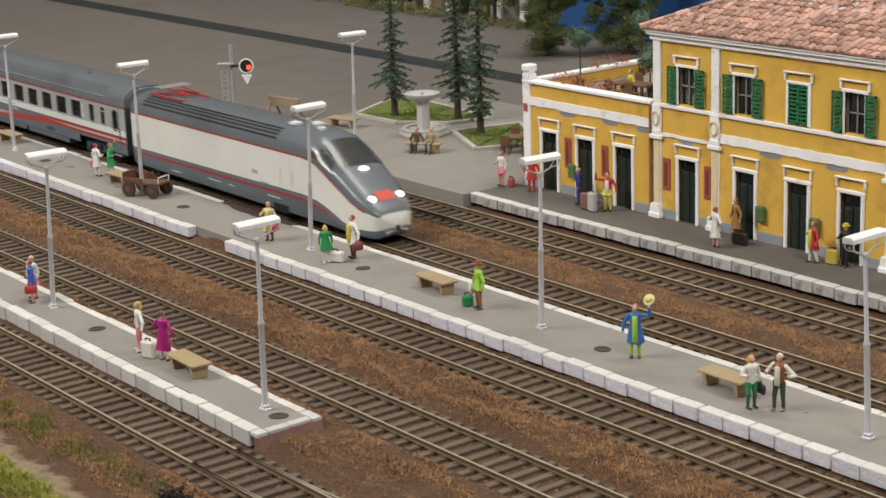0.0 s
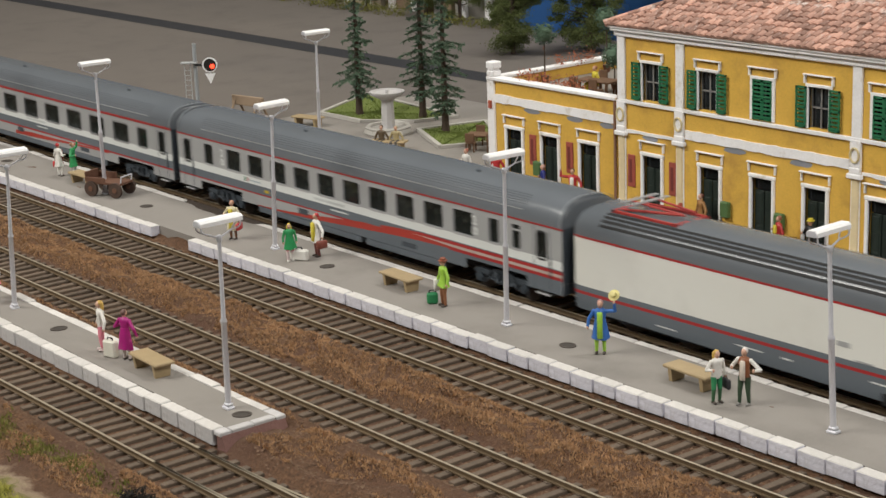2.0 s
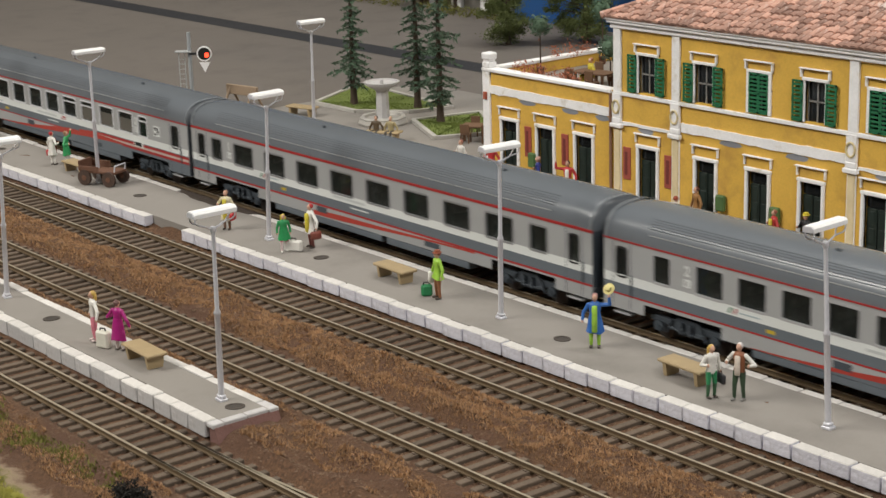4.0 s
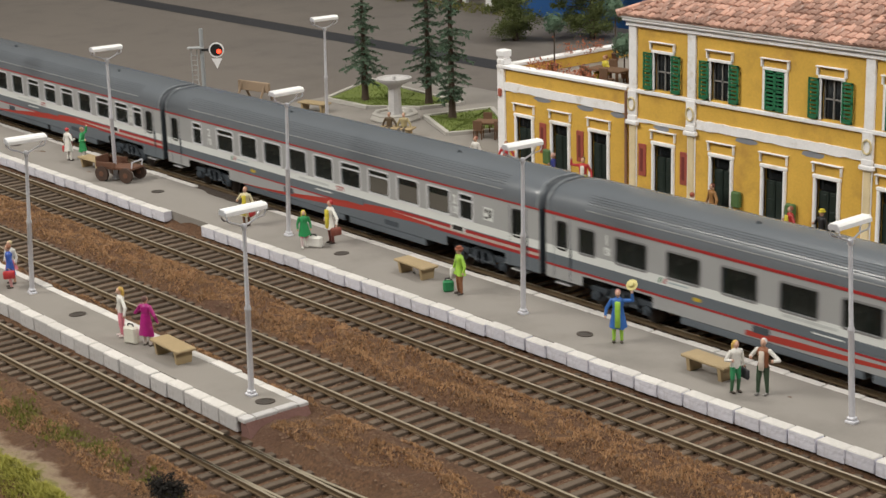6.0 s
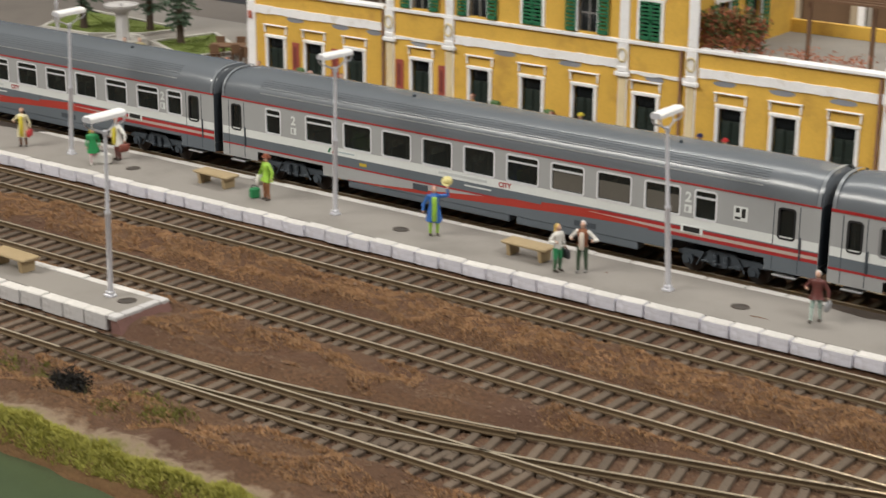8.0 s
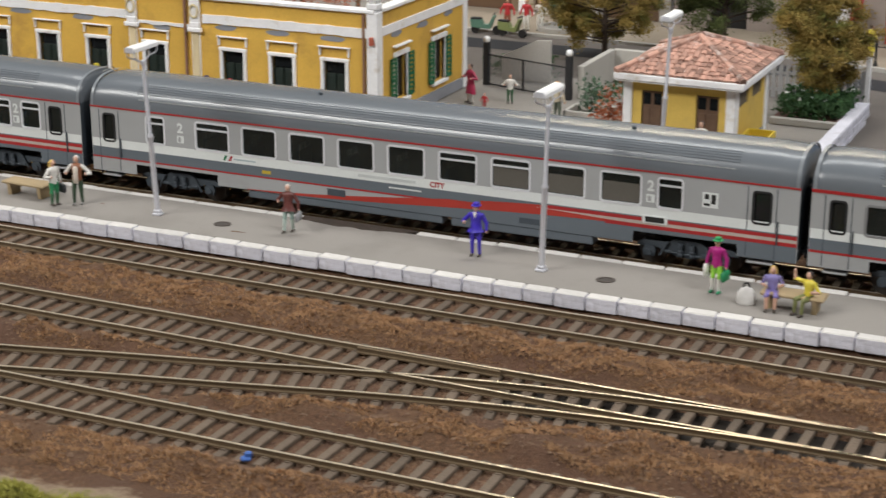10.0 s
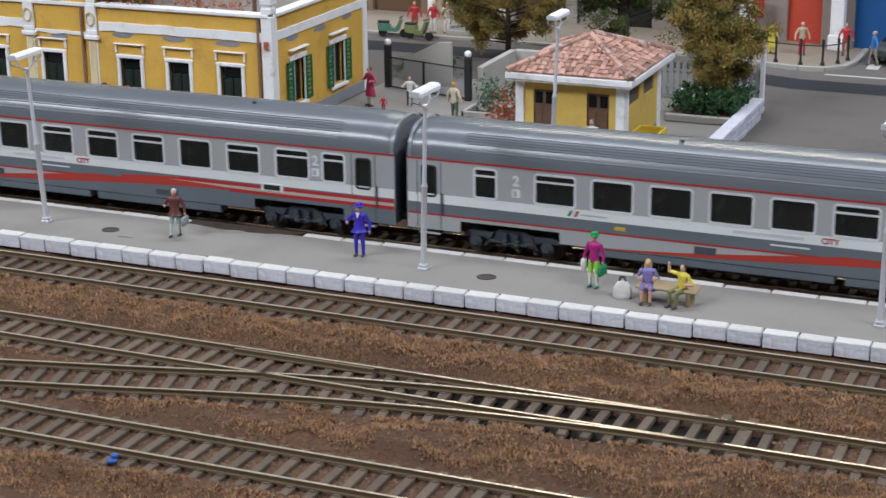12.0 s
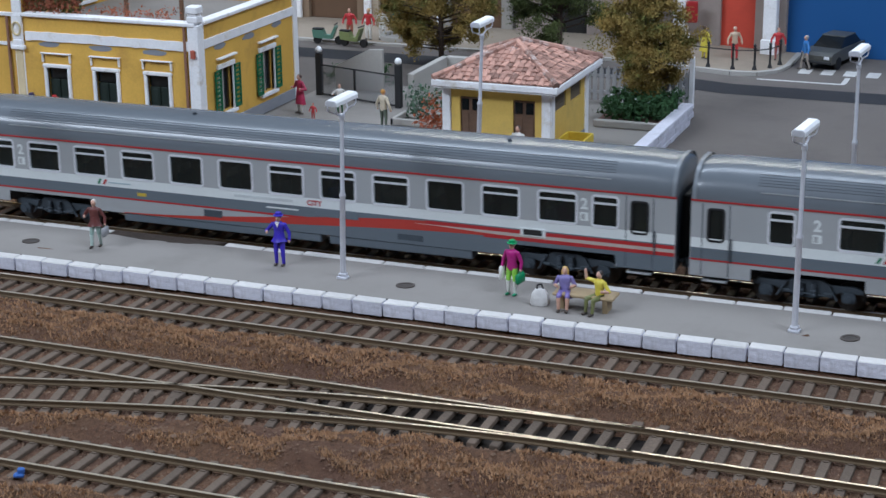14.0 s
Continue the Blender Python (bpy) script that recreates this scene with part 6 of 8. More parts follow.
for i, x in enumerate((-86, -79, -72.5, -66, -60.5, -55.5)):
    broadleaf("cypress_tree", x, 47.8 + (i % 2), 6 + i % 3, 1.3, LEAFOLIVE, 30 + i, "slim green tree along the far wall", low=0.02, dense=110)
for i, (a, b) in enumerate(((-98, -82), (-80, -66), (-64, -54))):
    hedge("far_hedge", a, b, 46.0, 47.2, -0.06, 0.55 + 0.2 * (i % 2), mk("yellow_green_verge", (0.15, 0.15, 0.03), 0.9, var=0.4), 40 + i, "low yellow-green verge along the far wall")
s = thing("far_wall", label="long brown and white wall of far model houses", category="building")
for i in range(5):
    a = -100.5 + i * 9.3
    part("wall", S().box(a, 49.6, -0.06, a + 8.8, 50.2, 5.5, 0.05), (mk("brown_stucco", (0.24, 0.17, 0.11), 0.85), mk("grey_stucco", (0.30, 0.28, 0.25), 0.85), mk("beige_stucco", (0.40, 0.33, 0.24), 0.85))[i % 3], s, "plain stuccoed wall")
    for k in range(3):
        part("pillar", S().box(a + 1 + k * 3, 49.25, -0.06, a + 1.7 + k * 3, 49.6, 5.2, 0.05), WHITE, s, "white pillar")
# lawns with kerbs by the fountain
for poly, lab in (([(-37.1, 18.2), (-33.3, 18.3), (-31.0, 20.2), (-30.2, 22.6), (-40.0, 23.6)], "plot"), ([(-29.0, 18.9), (-24.6, 16.9), (-23.2, 19.9), (-28.0, 22.8)], "plot")):
    t = thing("lawn_bed", 0, 0, 0, 0, "green lawn bed edged with a pale stone kerb", "lawn", "lawns by the fountain")
    part("turf", S().prism(poly, -0.02, 0.10, "z"), LAWN, t, "mossy green turf")
    for p, q in zip(poly, poly[1:] + poly[:1]):
        p, q = Vector((*p, 0)), Vector((*q, 0))
        w = (q - p).normalized().cross(Vector((0, 0, 1))) * 0.12
        part("kerb", S().add([p + w, q + w, q - w, p - w] + [v + Vector((0, 0, 0.18)) for v in (p + w, q + w, q - w, p - w)], [(0, 1, 2, 3), (4, 5, 6, 7), (0, 1, 5, 4), (1, 2, 6, 5), (2, 3, 7, 6), (3, 0, 4, 7)]), CONCRETE, t, "pale kerb")
    r = random.Random(len(poly))
    bl = S()
    xs, ys = [p[0] for p in poly], [p[1] for p in poly]
    cx, cy = sum(xs) / len(xs), sum(ys) / len(ys)
    for _ in range(1500):
        p, q = poly[r.randrange(len(poly))], poly[r.randrange(len(poly))]
        u, v = r.random() * 0.95, r.random()
        x, y = cx + (p[0] + (q[0] - p[0]) * v - cx) * u, cy + (p[1] + (q[1] - p[1]) * v - cy) * u
        bl.add([(x - 0.03, y, 0.09), (x + 0.03, y + 0.02, 0.09), (x + r.uniform(-0.06, 0.06), y + r.uniform(-0.06, 0.06), 0.2)], [(0, 1, 2)])
    tagged(part("grass", bl, LAWN, t), kind="stuff")
# fountain
t = thing("fountain", -29.9, 17.6, 0, 0, "white stone fountain with a round bowl on a pillar", "fountain")
part("basin", S().lathe(0, 0, [(1.32, 0), (1.36, 0.1), (1.25, 0.30), (1.28, 0.36), (1.2, 0.44), (1.0, 0.42), (0.95, 0.3), (0.3, 0.3)], 9), CONCRETE, t, "low pale basin", smooth=30)
part("pillar", S().lathe(0, 0, [(0.42, 0.3), (0.36, 0.5), (0.33, 1.7), (0.42, 1.85)], 8), PALESTONE, t, "white pillar", smooth=20)
part("bowl", S().lathe(0, 0, [(0.4, 1.85), (0.72, 2.0), (0.90, 2.12), (0.95, 2.26), (0.86, 2.28), (0.78, 2.18), (0.1, 2.14), (0.08, 2.34), (0.02, 2.38)], 22), PALESTONE, t, "wide white bowl", smooth=35)


# ---- benches, carts, small fittings ----
def bench(x, y, rz=0.0, z=0.0, label="plain tan bench on two block feet", w=1.9):
    t = thing("bench", x, y, z, rz, label, "bench", "platform benches")
    part("seat", S().box(-w / 2, -0.36, 0.42, w / 2, 0.36, 0.52, 0.03), TAN, t, "tan plank seat")
    for sx in (-1, 1):
        part("foot", S().prism([(-0.26, 0), (0.26, 0), (0.32, 0.42), (-0.32, 0.42)], sx * (w / 2 - 0.28) - 0.07, sx * (w / 2 - 0.28) + 0.07, "x"), TAN, t, "tan block foot")
    return t


b0 = bench(-6.3, 0.25, -2)
for x, y, rz in ((8.6, 0.1, -2), (-31.4, 0.3, 2), (-4.55, -11.35, -2), (-35.0, 15.9, 15), (36.55, -0.15, 0), (-26.3, 14.9, 30), (-45.5, 0.9, 0)):
    copy_thing(b0, at(x, y, 0, rz))


def manhole(x, y, z=0.004):
    t = thing("manhole", x, y, z, 0, "round dark manhole cover in the platform", "manhole", "platform manholes")
    part("rim", S().lathe(0, 0, [(0.31, 0), (0.31, 0.02), (0.21, 0.02), (0.21, 0)], 18, squash=0.85), mk("dark_brown_rim", (0.06, 0.048, 0.04), 0.8), t, "dark rim")
    part("cover", S().lathe(0, 0, [(0.20, 0.0), (0.20, 0.012), (0.1, 0.02)], 16, squash=0.85), mk("grey_brown_cover", (0.05, 0.042, 0.036), 0.7, var=0.3), t, "grey-brown cover")
    return t


m0 = manhole(3.12, -0.03)
for x, y in ((-25.0, 0.05), (-10.69, -0.03), (16.78, -0.02), (30.63, -0.03), (44.38, -0.03), (-11.03, -11.42), (0.94, -11.41), (-39.3, 0.0)):
    copy_thing(m0, at(x, y, 0.004, rnd.uniform(0, 90)))


def suitcase(x, y, col, rz=0, w=0.7, h=0.5, name="suitcase", label="small model suitcase standing on the platform"):
    t = thing(name, x, y, 0.0, rz, label, "suitcase", "luggage")
    part("case", S().box(-w / 2, -0.13, 0, w / 2, 0.13, h, 0.06), mk("luggage_" + "%02x%02x%02x" % tuple(int(c * 255) for c in col), col, 0.6), t)
    part("handle", S().path([(-0.12, 0, h - 0.02), (-0.1, 0, h + 0.08), (0.1, 0, h + 0.08), (0.12, 0, h - 0.02)], 0.025, 6), BLACKRUBBER, t, "dark handle")
    return t


suitcase(-6.85, -11.6, (0.62, 0.60, 0.52), 20, 0.55, 0.6, label="pale suitcase between two model travellers")
suitcase(-11.4, 12.5, (0.22, 0.10, 0.07), 10, 0.55, 0.75, label="brown suitcase by the station wall")
suitcase(-10.95, 12.45, (0.42, 0.42, 0.42), -5, 0.5, 0.85, label="grey suitcase by the station wall")
suitcase(1.75, 13.2, (0.50, 0.40, 0.06), 15, 0.5, 0.6, label="yellow bag by the station wall")
suitcase(-12.25, -0.25, (0.68, 0.66, 0.62), 30, 0.75, 0.45, label="white case on the platform")

suitcase(-2.7, 12.9, (0.03, 0.02, 0.02), 10, 0.7, 0.5, label="black case on the station platform")
suitcase(-17.1, 13.0, (0.35, 0.06, 0.05), 0, 0.35, 0.4, label="small red case on the platform")
t = thing("shopping_bag", 35.15, -0.3, 0, 15, "full white cloth bag with dark handles", "bag")
part("sack", S().lathe(0, 0, [(0.27, 0), (0.31, 0.08), (0.27, 0.34), (0.17, 0.50), (0.12, 0.53)], 9, squash=0.6), mk("off_white_cloth", (0.62, 0.60, 0.58), 0.8, var=0.2, scale=3, bump=1.0, bscale=4), t, smooth=35)
part("handle", S().path([(-0.10, 0, 0.48), (-0.07, -0.05, 0.66), (0.05, -0.06, 0.68), (0.10, 0, 0.48)], 0.03, 6), BLACKRUBBER, t, "dark handles")

# luggage cart
t = thing("luggage_cart", -28.35, 0.05, 0, 24, "rusty brown four-wheeled luggage cart with a headboard", "cart")
part("deck", S().box(-1.0, -0.48, 0.58, 1.0, 0.48, 0.70, 0.02), RUST, t, "brown deck")
part("headboard", S().box(-1.06, -0.48, 0.66, -0.96, 0.48, 1.12, 0.02).box(-1.0, -0.5, 0.66, 0.1, -0.44, 0.9, 0.02).box(-1.0, 0.44, 0.66, 0.1, 0.5, 1.0, 0.02), RUST, t, "brown headboard and sides")
part("handrail", S().path([(0.95, -0.4, 0.66), (1.0, -0.4, 0.98), (1.0, 0.4, 0.98), (0.95, 0.4, 0.66)], 0.035, 6), METAL, t, "pale bent handrail")
for x in (-0.68, 0.70):
    for y in (-0.52, 0.52):
        w = part("wheel", S().tube((x, y - 0.07, 0.36), (x, y + 0.07, 0.36), 0.36, n=20), mk("dark_brown_tyre", (0.06, 0.035, 0.025), 0.8), t, "dark brown wheel", smooth=35)
        part("hub", S().tube((x, y - 0.09, 0.36), (x, y + 0.09, 0.36), 0.13, n=12), RUST, w, smooth=35)

# signal
t = thing("railway_signal", -40.9, 12.5, 0, 50, "grey signal mast with a round lamp target and a white arrow", "signal")
part("mast", S().tube((0, 0, -0.05), (0, 0, 4.4), 0.12, 0.11, 10), mk("grey_mast_paint", (0.34, 0.36, 0.38), 0.6), t, smooth=40)
lad = S()
for x in (-0.62, -0.28):
    lad.tube((x, 0.0, 0.0), (x, 0, 3.3), 0.03, n=5)
for i in range(11):
    lad.tube((-0.62, 0, 0.1 + i * 0.28), (-0.28, 0, 0.1 + i * 0.28), 0.022, n=5)
lad.box(-0.8, -0.25, 3.3, 0.1, 0.25, 3.36)
part("ladder", lad, mk("pale_grey_ladder", (0.42, 0.43, 0.44), 0.6), t, "thin pale ladder")
FR = pose(0, 0, 0, 0, 0, 38)
hd = part("target", S().tube((0.86, -0.25, 3.22), (0.86, -0.3, 3.22), 0.43, n=26), LAMPWHITE, t, "round target with a white rim", smooth=35)
part("target_face", S().tube((0.86, -0.30, 3.22), (0.86, -0.32, 3.22), 0.345, n=26), DARK, hd, "black target face", smooth=35)
part("red_lamp", S().tube((1.0, -0.32, 3.14), (1.0, -0.36, 3.14), 0.13, n=14), REDLIGHT, hd, "lit red signal lamp")
part("arrow", S().prism([(0.56, 2.74), (1.16, 2.74), (0.86, 2.16)], -0.3, -0.26), LAMPWHITE, hd, "white triangular arrow")
part("arm", S().box(0.0, -0.25, 3.16, 0.9, -0.1, 3.28), IRON, t)
# trestle and tables
t = thing("trestle", -39.0, 14.6, 0, 12, "weathered wooden trestle on the square", "trestle")
part("beam", S().box(-1.2, -0.1, 0.8, 1.2, 0.1, 1.35, 0.03), mk("weathered_board", (0.30, 0.22, 0.15), 0.8), t)
for sx in (-1, 1):
    part("leg", S().tube((sx * 0.9, 0, 1.3), (sx * 0.9 - 0.1, -0.6, 0), 0.07, n=6).tube((sx * 0.9, 0, 1.3), (sx * 0.9 + 0.1, 0.6, 0), 0.07, n=6), MATS["weathered_board"], t)


def table_set(x, y, z, rz, label):
    t = thing("garden_table", x, y, z, rz, label, "table", "outdoor tables")
    part("tabletop", S().box(-0.95, -0.5, 0.68, 0.95, 0.5, 0.76, 0.02), WOOD, t, "brown plank top")
    for sx in (-0.75, 0.75):
        for sy in (-0.38, 0.38):
            part("leg", S().box(sx - 0.05, sy - 0.05, 0, sx + 0.05, sy + 0.05, 0.68), WOOD, t)
    for k, (cx, cy, cr) in enumerate(((-0.55, -0.85, 0), (0.55, -0.85, 0), (-0.55, 0.85, 180), (0.55, 0.85, 180))):
        a = radians(rz)
        c = thing("garden_chair", x + cx * math.cos(a) - cy * math.sin(a), y + cx * math.sin(a) + cy * math.cos(a), z, rz + cr, "dark brown garden chair at a table", "chair", "garden chairs")
        part("seat", S().box(-0.24, -0.24, 0.42, 0.24, 0.24, 0.48, 0.02), WOOD, c)
        part("backrest", S().box(-0.24, -0.26, 0.5, 0.24, -0.2, 0.98, 0.02), WOOD, c)
        for lx in (-0.2, 0.2):
            for ly in (-0.2, 0.2):
                part("leg", S().box(lx - 0.03, ly - 0.03, 0, lx + 0.03, ly + 0.03, 0.42), WOOD, c)


table_set(-22.9, 18.5, 0, 35, "dark brown garden table beside the lawn")
table_set(-20.4, 18.9, 0, 10, "dark brown garden table beside the station")
table_set(-11.9, 15.9, 4.35, 8, "dark brown table on the terrace")
for i, (x, y, h, r) in enumerate(((-16.2, 16.6, 2.3, 0.45), (-16.2, 20.6, 2.6, 0.5), (-12.6, 17.6, 1.5, 0.52))):
    topiary(x, y, 4.35, h, r, 60 + i)
for i, (a, b) in enumerate(((-15.3, -14.0), (-13.6, -11.2), (7.5, 14.4))):
    hedge("flower_trough", a, b, FY + 0.35, FY + 0.75, 4.75, 5.35, LEAFRUST, 70 + i, "trough of rust-red flowers on the terrace parapet", "flowers", 8, 0.07)
hedge("ivy_screen", 7.35, 9.9, FY + 0.45, FY + 0.75, 4.9, 6.65, LEAFRUST, 75, "red and green creeper on the terrace screen", "climbing plant", 26, 0.09)
hedge("ivy_leaves", 7.35, 9.9, FY + 0.40, FY + 0.75, 4.9, 6.7, LEAFOLIVE, 77, "grey-green creeper leaves on the terrace screen", "climbing plant", 14, 0.09)
hedge("terrace_flowers", -16.8, -16.3, 17.6, 20.0, 4.9, 5.5, LEAFRUST, 76, "row of red flowers on the terrace", "flowers", 8, 0.07)
t = thing("pergola", 0, 0, 0, 0, "dark wooden pergola on the terrace", "pergola")
for x in (10.9, 13.6):
    part("post", S().box(x - 0.07, 16.4, 4.35, x + 0.07, 16.54, 7.0), WOOD, t)
for i in range(9):
    part("slat", S().box(9.8, 16.0 + 0.55 * i, 7.0, 14.4, 16.1 + 0.55 * i, 7.1), WOOD, t)


# ---- the yard beside the station ----
t = thing("yard_gate", 0, 0, 0, 0, "black iron posts with a wire mesh gate", "gate")
for x, y in ((16.5, 23.6), (21.0, 22.3)):
    p = part("gate_post", S().box(x - 0.14, y - 0.14, 0, x + 0.14, y + 0.14, 1.95, 0.02), IRON, t, "black gate post")
    part("globe", S().ball(x, y, 2.1, 0.16), LAMPWHITE, p, "white globe lamp", smooth=80)
def along(p, q, f):
    return Vector(p).lerp(Vector(q), f)
g = S()
P0, P1 = (16.6, 23.55, 0), (20.9, 22.35, 0)
for i in range(30):
    a, b = along(P0, P1, i / 30), along(P0, P1, (i + 1) / 30)
    for k in range(8):
        z = 0.1 + k * 0.16
        g.tube(a + Vector((0, 0, z)), b + Vector((0, 0, z + 0.16)), 0.014, n=3, caps=False).tube(a + Vector((0, 0, z + 0.16)), b + Vector((0, 0, z)), 0.014, n=3, caps=False)
part("wire_mesh", g, mk("grey_wire", (0.20, 0.20, 0.21), 0.5, 0.5), t, "diamond wire mesh")
part("gate_rail", S().tube(Vector(P0) + Vector((0, 0, 1.42)), Vector(P1) + Vector((0, 0, 1.42)), 0.04, n=6).tube(Vector(P0) + Vector((0, 0, 0.06)), Vector(P1) + Vector((0, 0, 0.06)), 0.04, n=6).tube(along(P0, P1, 0.45), along(P0, P1, 0.45) + Vector((0, 0, 1.45)), 0.06, n=6), IRON, t, "black gate rails")
t = thing("concrete_screen", 0, 0, 0, 0, "weathered concrete screen walls behind the gate", "wall")
part("panel", S().prism([(0, 0), (2.4, 0), (2.4, 2.0), (1.7, 1.95), (0, 1.1)], 24.9, 25.1), CONCRETE, t, "curved concrete panel", m=at(16.7, 0.0, 0, 0))
part("panel", S().box(21.3, 22.6, 0, 21.6, 27.0, 1.5, 0.03).box(21.3, 26.7, 0, 24.6, 27.0, 1.5, 0.03), CONCRETE, t, "low concrete wall")
hedge("low_hedge", 21.7, 25.4, 22.6, 23.6, 0, 0.8, LEAFGREEN, 80, "clipped dark green hedge behind the gate")
hedge("rust_shrub", 23.9, 25.7, 17.2, 18.6, 0, 1.7, LEAFRUST, 81, "rust-red shrub beside the hut", "shrub", 8)
hedge("dark_shrub", 22.5, 23.3, 19.6, 20.4, 0, 1.5, LEAFDARK, 82, "narrow dark green shrub", "shrub", 8)
hedge("green_shrub", 15.9, 18.8, 25.6, 26.4, 0, 1.0, LEAFGREEN, 83, "dark green shrub behind the gate", "shrub", 6)
t = thing("tub_planter", 22.9, 20.0, 0, 0, "low pale planter kerb round a shrub", "planter")
part("kerb", S().box(-1.0, -0.8, 0, 1.0, -0.65, 0.3, 0.03).box(-1.0, 0.65, 0, 1.0, 0.8, 0.3, 0.03).box(-1.0, -0.8, 0, -0.85, 0.8, 0.3, 0.03), CONCRETE, t)
# flower bed, retaining wall and picket fence
t = thing("flower_bed", 0, 0, 0, 0, "planted bed with dark green leaves behind a pale kerb", "flower bed")
part("kerb", S().box(30.2, 21.7, 0, 33.1, 21.95, 0.32, 0.04), CONCRETE, t, "pale kerb")
part("soil", S().box(30.2, 21.95, 0, 33.1, 26.0, 0.22, 0.02), EARTHRED, t, "brown soil")
r, s = random.Random(91), S()
leaves(s, [(r.uniform(30.3, 33.0), r.uniform(22.1, 25.9), r.uniform(0.3, 0.95), 0.9) for _ in range(420)], 0.13, r, 7, 0.16)
part("leaves", s, LEAFGREEN, t, "dark green leaves")
r, s = random.Random(92), S()
leaves(s, [(r.uniform(30.3, 33.0), r.uniform(22.1, 26.5), r.uniform(0.8, 1.05), 0.5) for _ in range(26)], 0.06, r, 5, 0.1)
part("blossom", s, WHITE, t, "scattered white blossom")
wall = thing("retaining_wall", 0, 0, 0, 0, "white painted block retaining wall beside the lower street", "wall", kind="structure")
part("core", S().box(33.15, 13.6, -0.5, 33.5, 25.4, 0.30), CONCRETE, wall)
r = random.Random(5)
for row in range(3):
    y = 13.7 + 0.4 * (row % 2)
    while y < 25.0:
        l = r.uniform(0.7, 1.0)
        part("block", S().box(33.42, y + 0.015, -0.48 + row * 0.27, 33.60 + r.uniform(-0.02, 0.02), y + l - 0.015, -0.48 + row * 0.27 + 0.255, 0.03), STONE, wall)
        y += l
part("coping", S().box(33.05, 13.6, 0.32, 33.62, 25.5, 0.42, 0.03), STONE, wall, "white coping")
t = thing("picket_fence", 0, 0, 0, 0, "grey picket fence behind the flower bed", "fence")
for i in range(16):
    x = 28.6 + i * 0.3
    part("picket", S().prism([(x - 0.09, 0.1), (x + 0.09, 0.1), (x + 0.09, 1.5), (x, 1.65), (x - 0.09, 1.5)], 26.2, 26.25), mk("pale_grey_wood", (0.36, 0.36, 0.37), 0.8), t)
part("rail", S().box(28.5, 26.25, 0.4, 33.3, 26.32, 0.52), MATS["pale_grey_wood"], t)
part("rail", S().box(28.5, 26.25, 1.15, 33.3, 26.32, 1.27), MATS["pale_grey_wood"], t)
part("post", S().box(33.2, 26.15, 0, 33.4, 26.4, 2.3, 0.02), WHITE, t, "white end post")
t = thing("yellow_skip", 31.05, 16.2, 0, 0, "small yellow open box beside the hut", "box")
yl = mk("bright_yellow_paint", (0.68, 0.50, 0.04), 0.5)
part("box_body", S().box(-0.5, -0.7, 0, 0.6, -0.62, 0.98, 0.02).box(-0.5, 0.62, 0, 0.6, 0.7, 0.98, 0.02).box(-0.5, -0.62, 0, -0.42, 0.62, 0.98, 0.02).box(0.52, -0.62, 0, 0.6, 0.62, 0.98, 0.02).box(-0.5, -0.62, 0, 0.6, 0.62, 0.08), yl, t)

# ---- the far street on the right ----
t = thing("far_pavement", 0, 0, 0, 0, "pale pavement corner with a rounded kerb", "pavement", kind="structure")


def pave_z(x):
    return 0.04 - 0.36 * max(0.0, min(1.0, (x - 28.0) / 7.3))


sand = mk("sandy_paving", (0.30, 0.25, 0.19), 0.85)
part("slab", S().box(-8, 35.4, -0.6, 28, 41.4, 0.04), sand, t, "sandy paving")
poly = [(28, 35.4), (33.0, 35.4), (34.2, 35.8), (35.0, 36.8), (35.3, 38.2), (35.3, 41.4), (28, 41.4)]
n = len(poly)
part("slab", S().add([(x, y, pave_z(x)) for x, y in poly] + [(x, y, -0.6) for x, y in poly], [tuple(range(n)), tuple(range(n, 2 * n))] + [(i, (i + 1) % n, n + (i + 1) % n, n + i) for i in range(n)]), sand, t, "sandy paving corner")
kerb = [Vector((-8, 35.4, 0.02))] + [Vector((x, y, pave_z(x) - 0.02)) for x, y in poly[:6]]
for p, q in zip(kerb, kerb[1:]):
    w = (q - p).normalized().cross(Vector((0, 0, 1))) * 0.14
    dn = Vector((0, 0, -0.2))
    up = Vector((0, 0, 0.06))
    part("kerb", S().add([v + dn for v in (p + w, q + w, q - w, p - w)] + [v + up for v in (p + w, q + w, q - w, p - w)], [(0, 1, 2, 3), (4, 5, 6, 7), (0, 1, 5, 4), (1, 2, 6, 5), (2, 3, 7, 6), (3, 0, 4, 7)]), CONCRETE, t, "pale kerb")
t = thing("bollard", 30.6, 35.9, pave_z(30.6), 0, "slim black iron bollard at the kerb", "bollard", "kerb bollards")
part("shaft", S().lathe(0, 0, [(0.13, 0), (0.1, 0.1), (0.06, 0.2), (0.05, 1.0), (0.09, 1.05), (0.05, 1.12), (0.09, 1.2), (0.02, 1.28)], 10), IRON, t, smooth=40)
for x, y in ((31.8, 35.9), (33.0, 36.0), (34.0, 36.4), (34.6, 37.2), (34.9, 38.2)):
    copy_thing(t, at(x, y, pave_z(x)))
ch = S()
for p, q in zip([(30.6, 35.9), (31.8, 35.9), (33.0, 36.0), (34.0, 36.4), (34.6, 37.2)], [(31.8, 35.9), (33.0, 36.0), (34.0, 36.4), (34.6, 37.2), (34.9, 38.2)]):
    ch.tube((*p, pave_z(p[0]) + 0.95), (*q, pave_z(q[0]) + 0.95), 0.03, n=5)
solid("kerb_rail", ch, IRON, "thin black rail between the bollards", "railing")
b = thing("arcade_building", 0, 0, 0, 0, "pale arcaded corner building with a red doorway", "building")
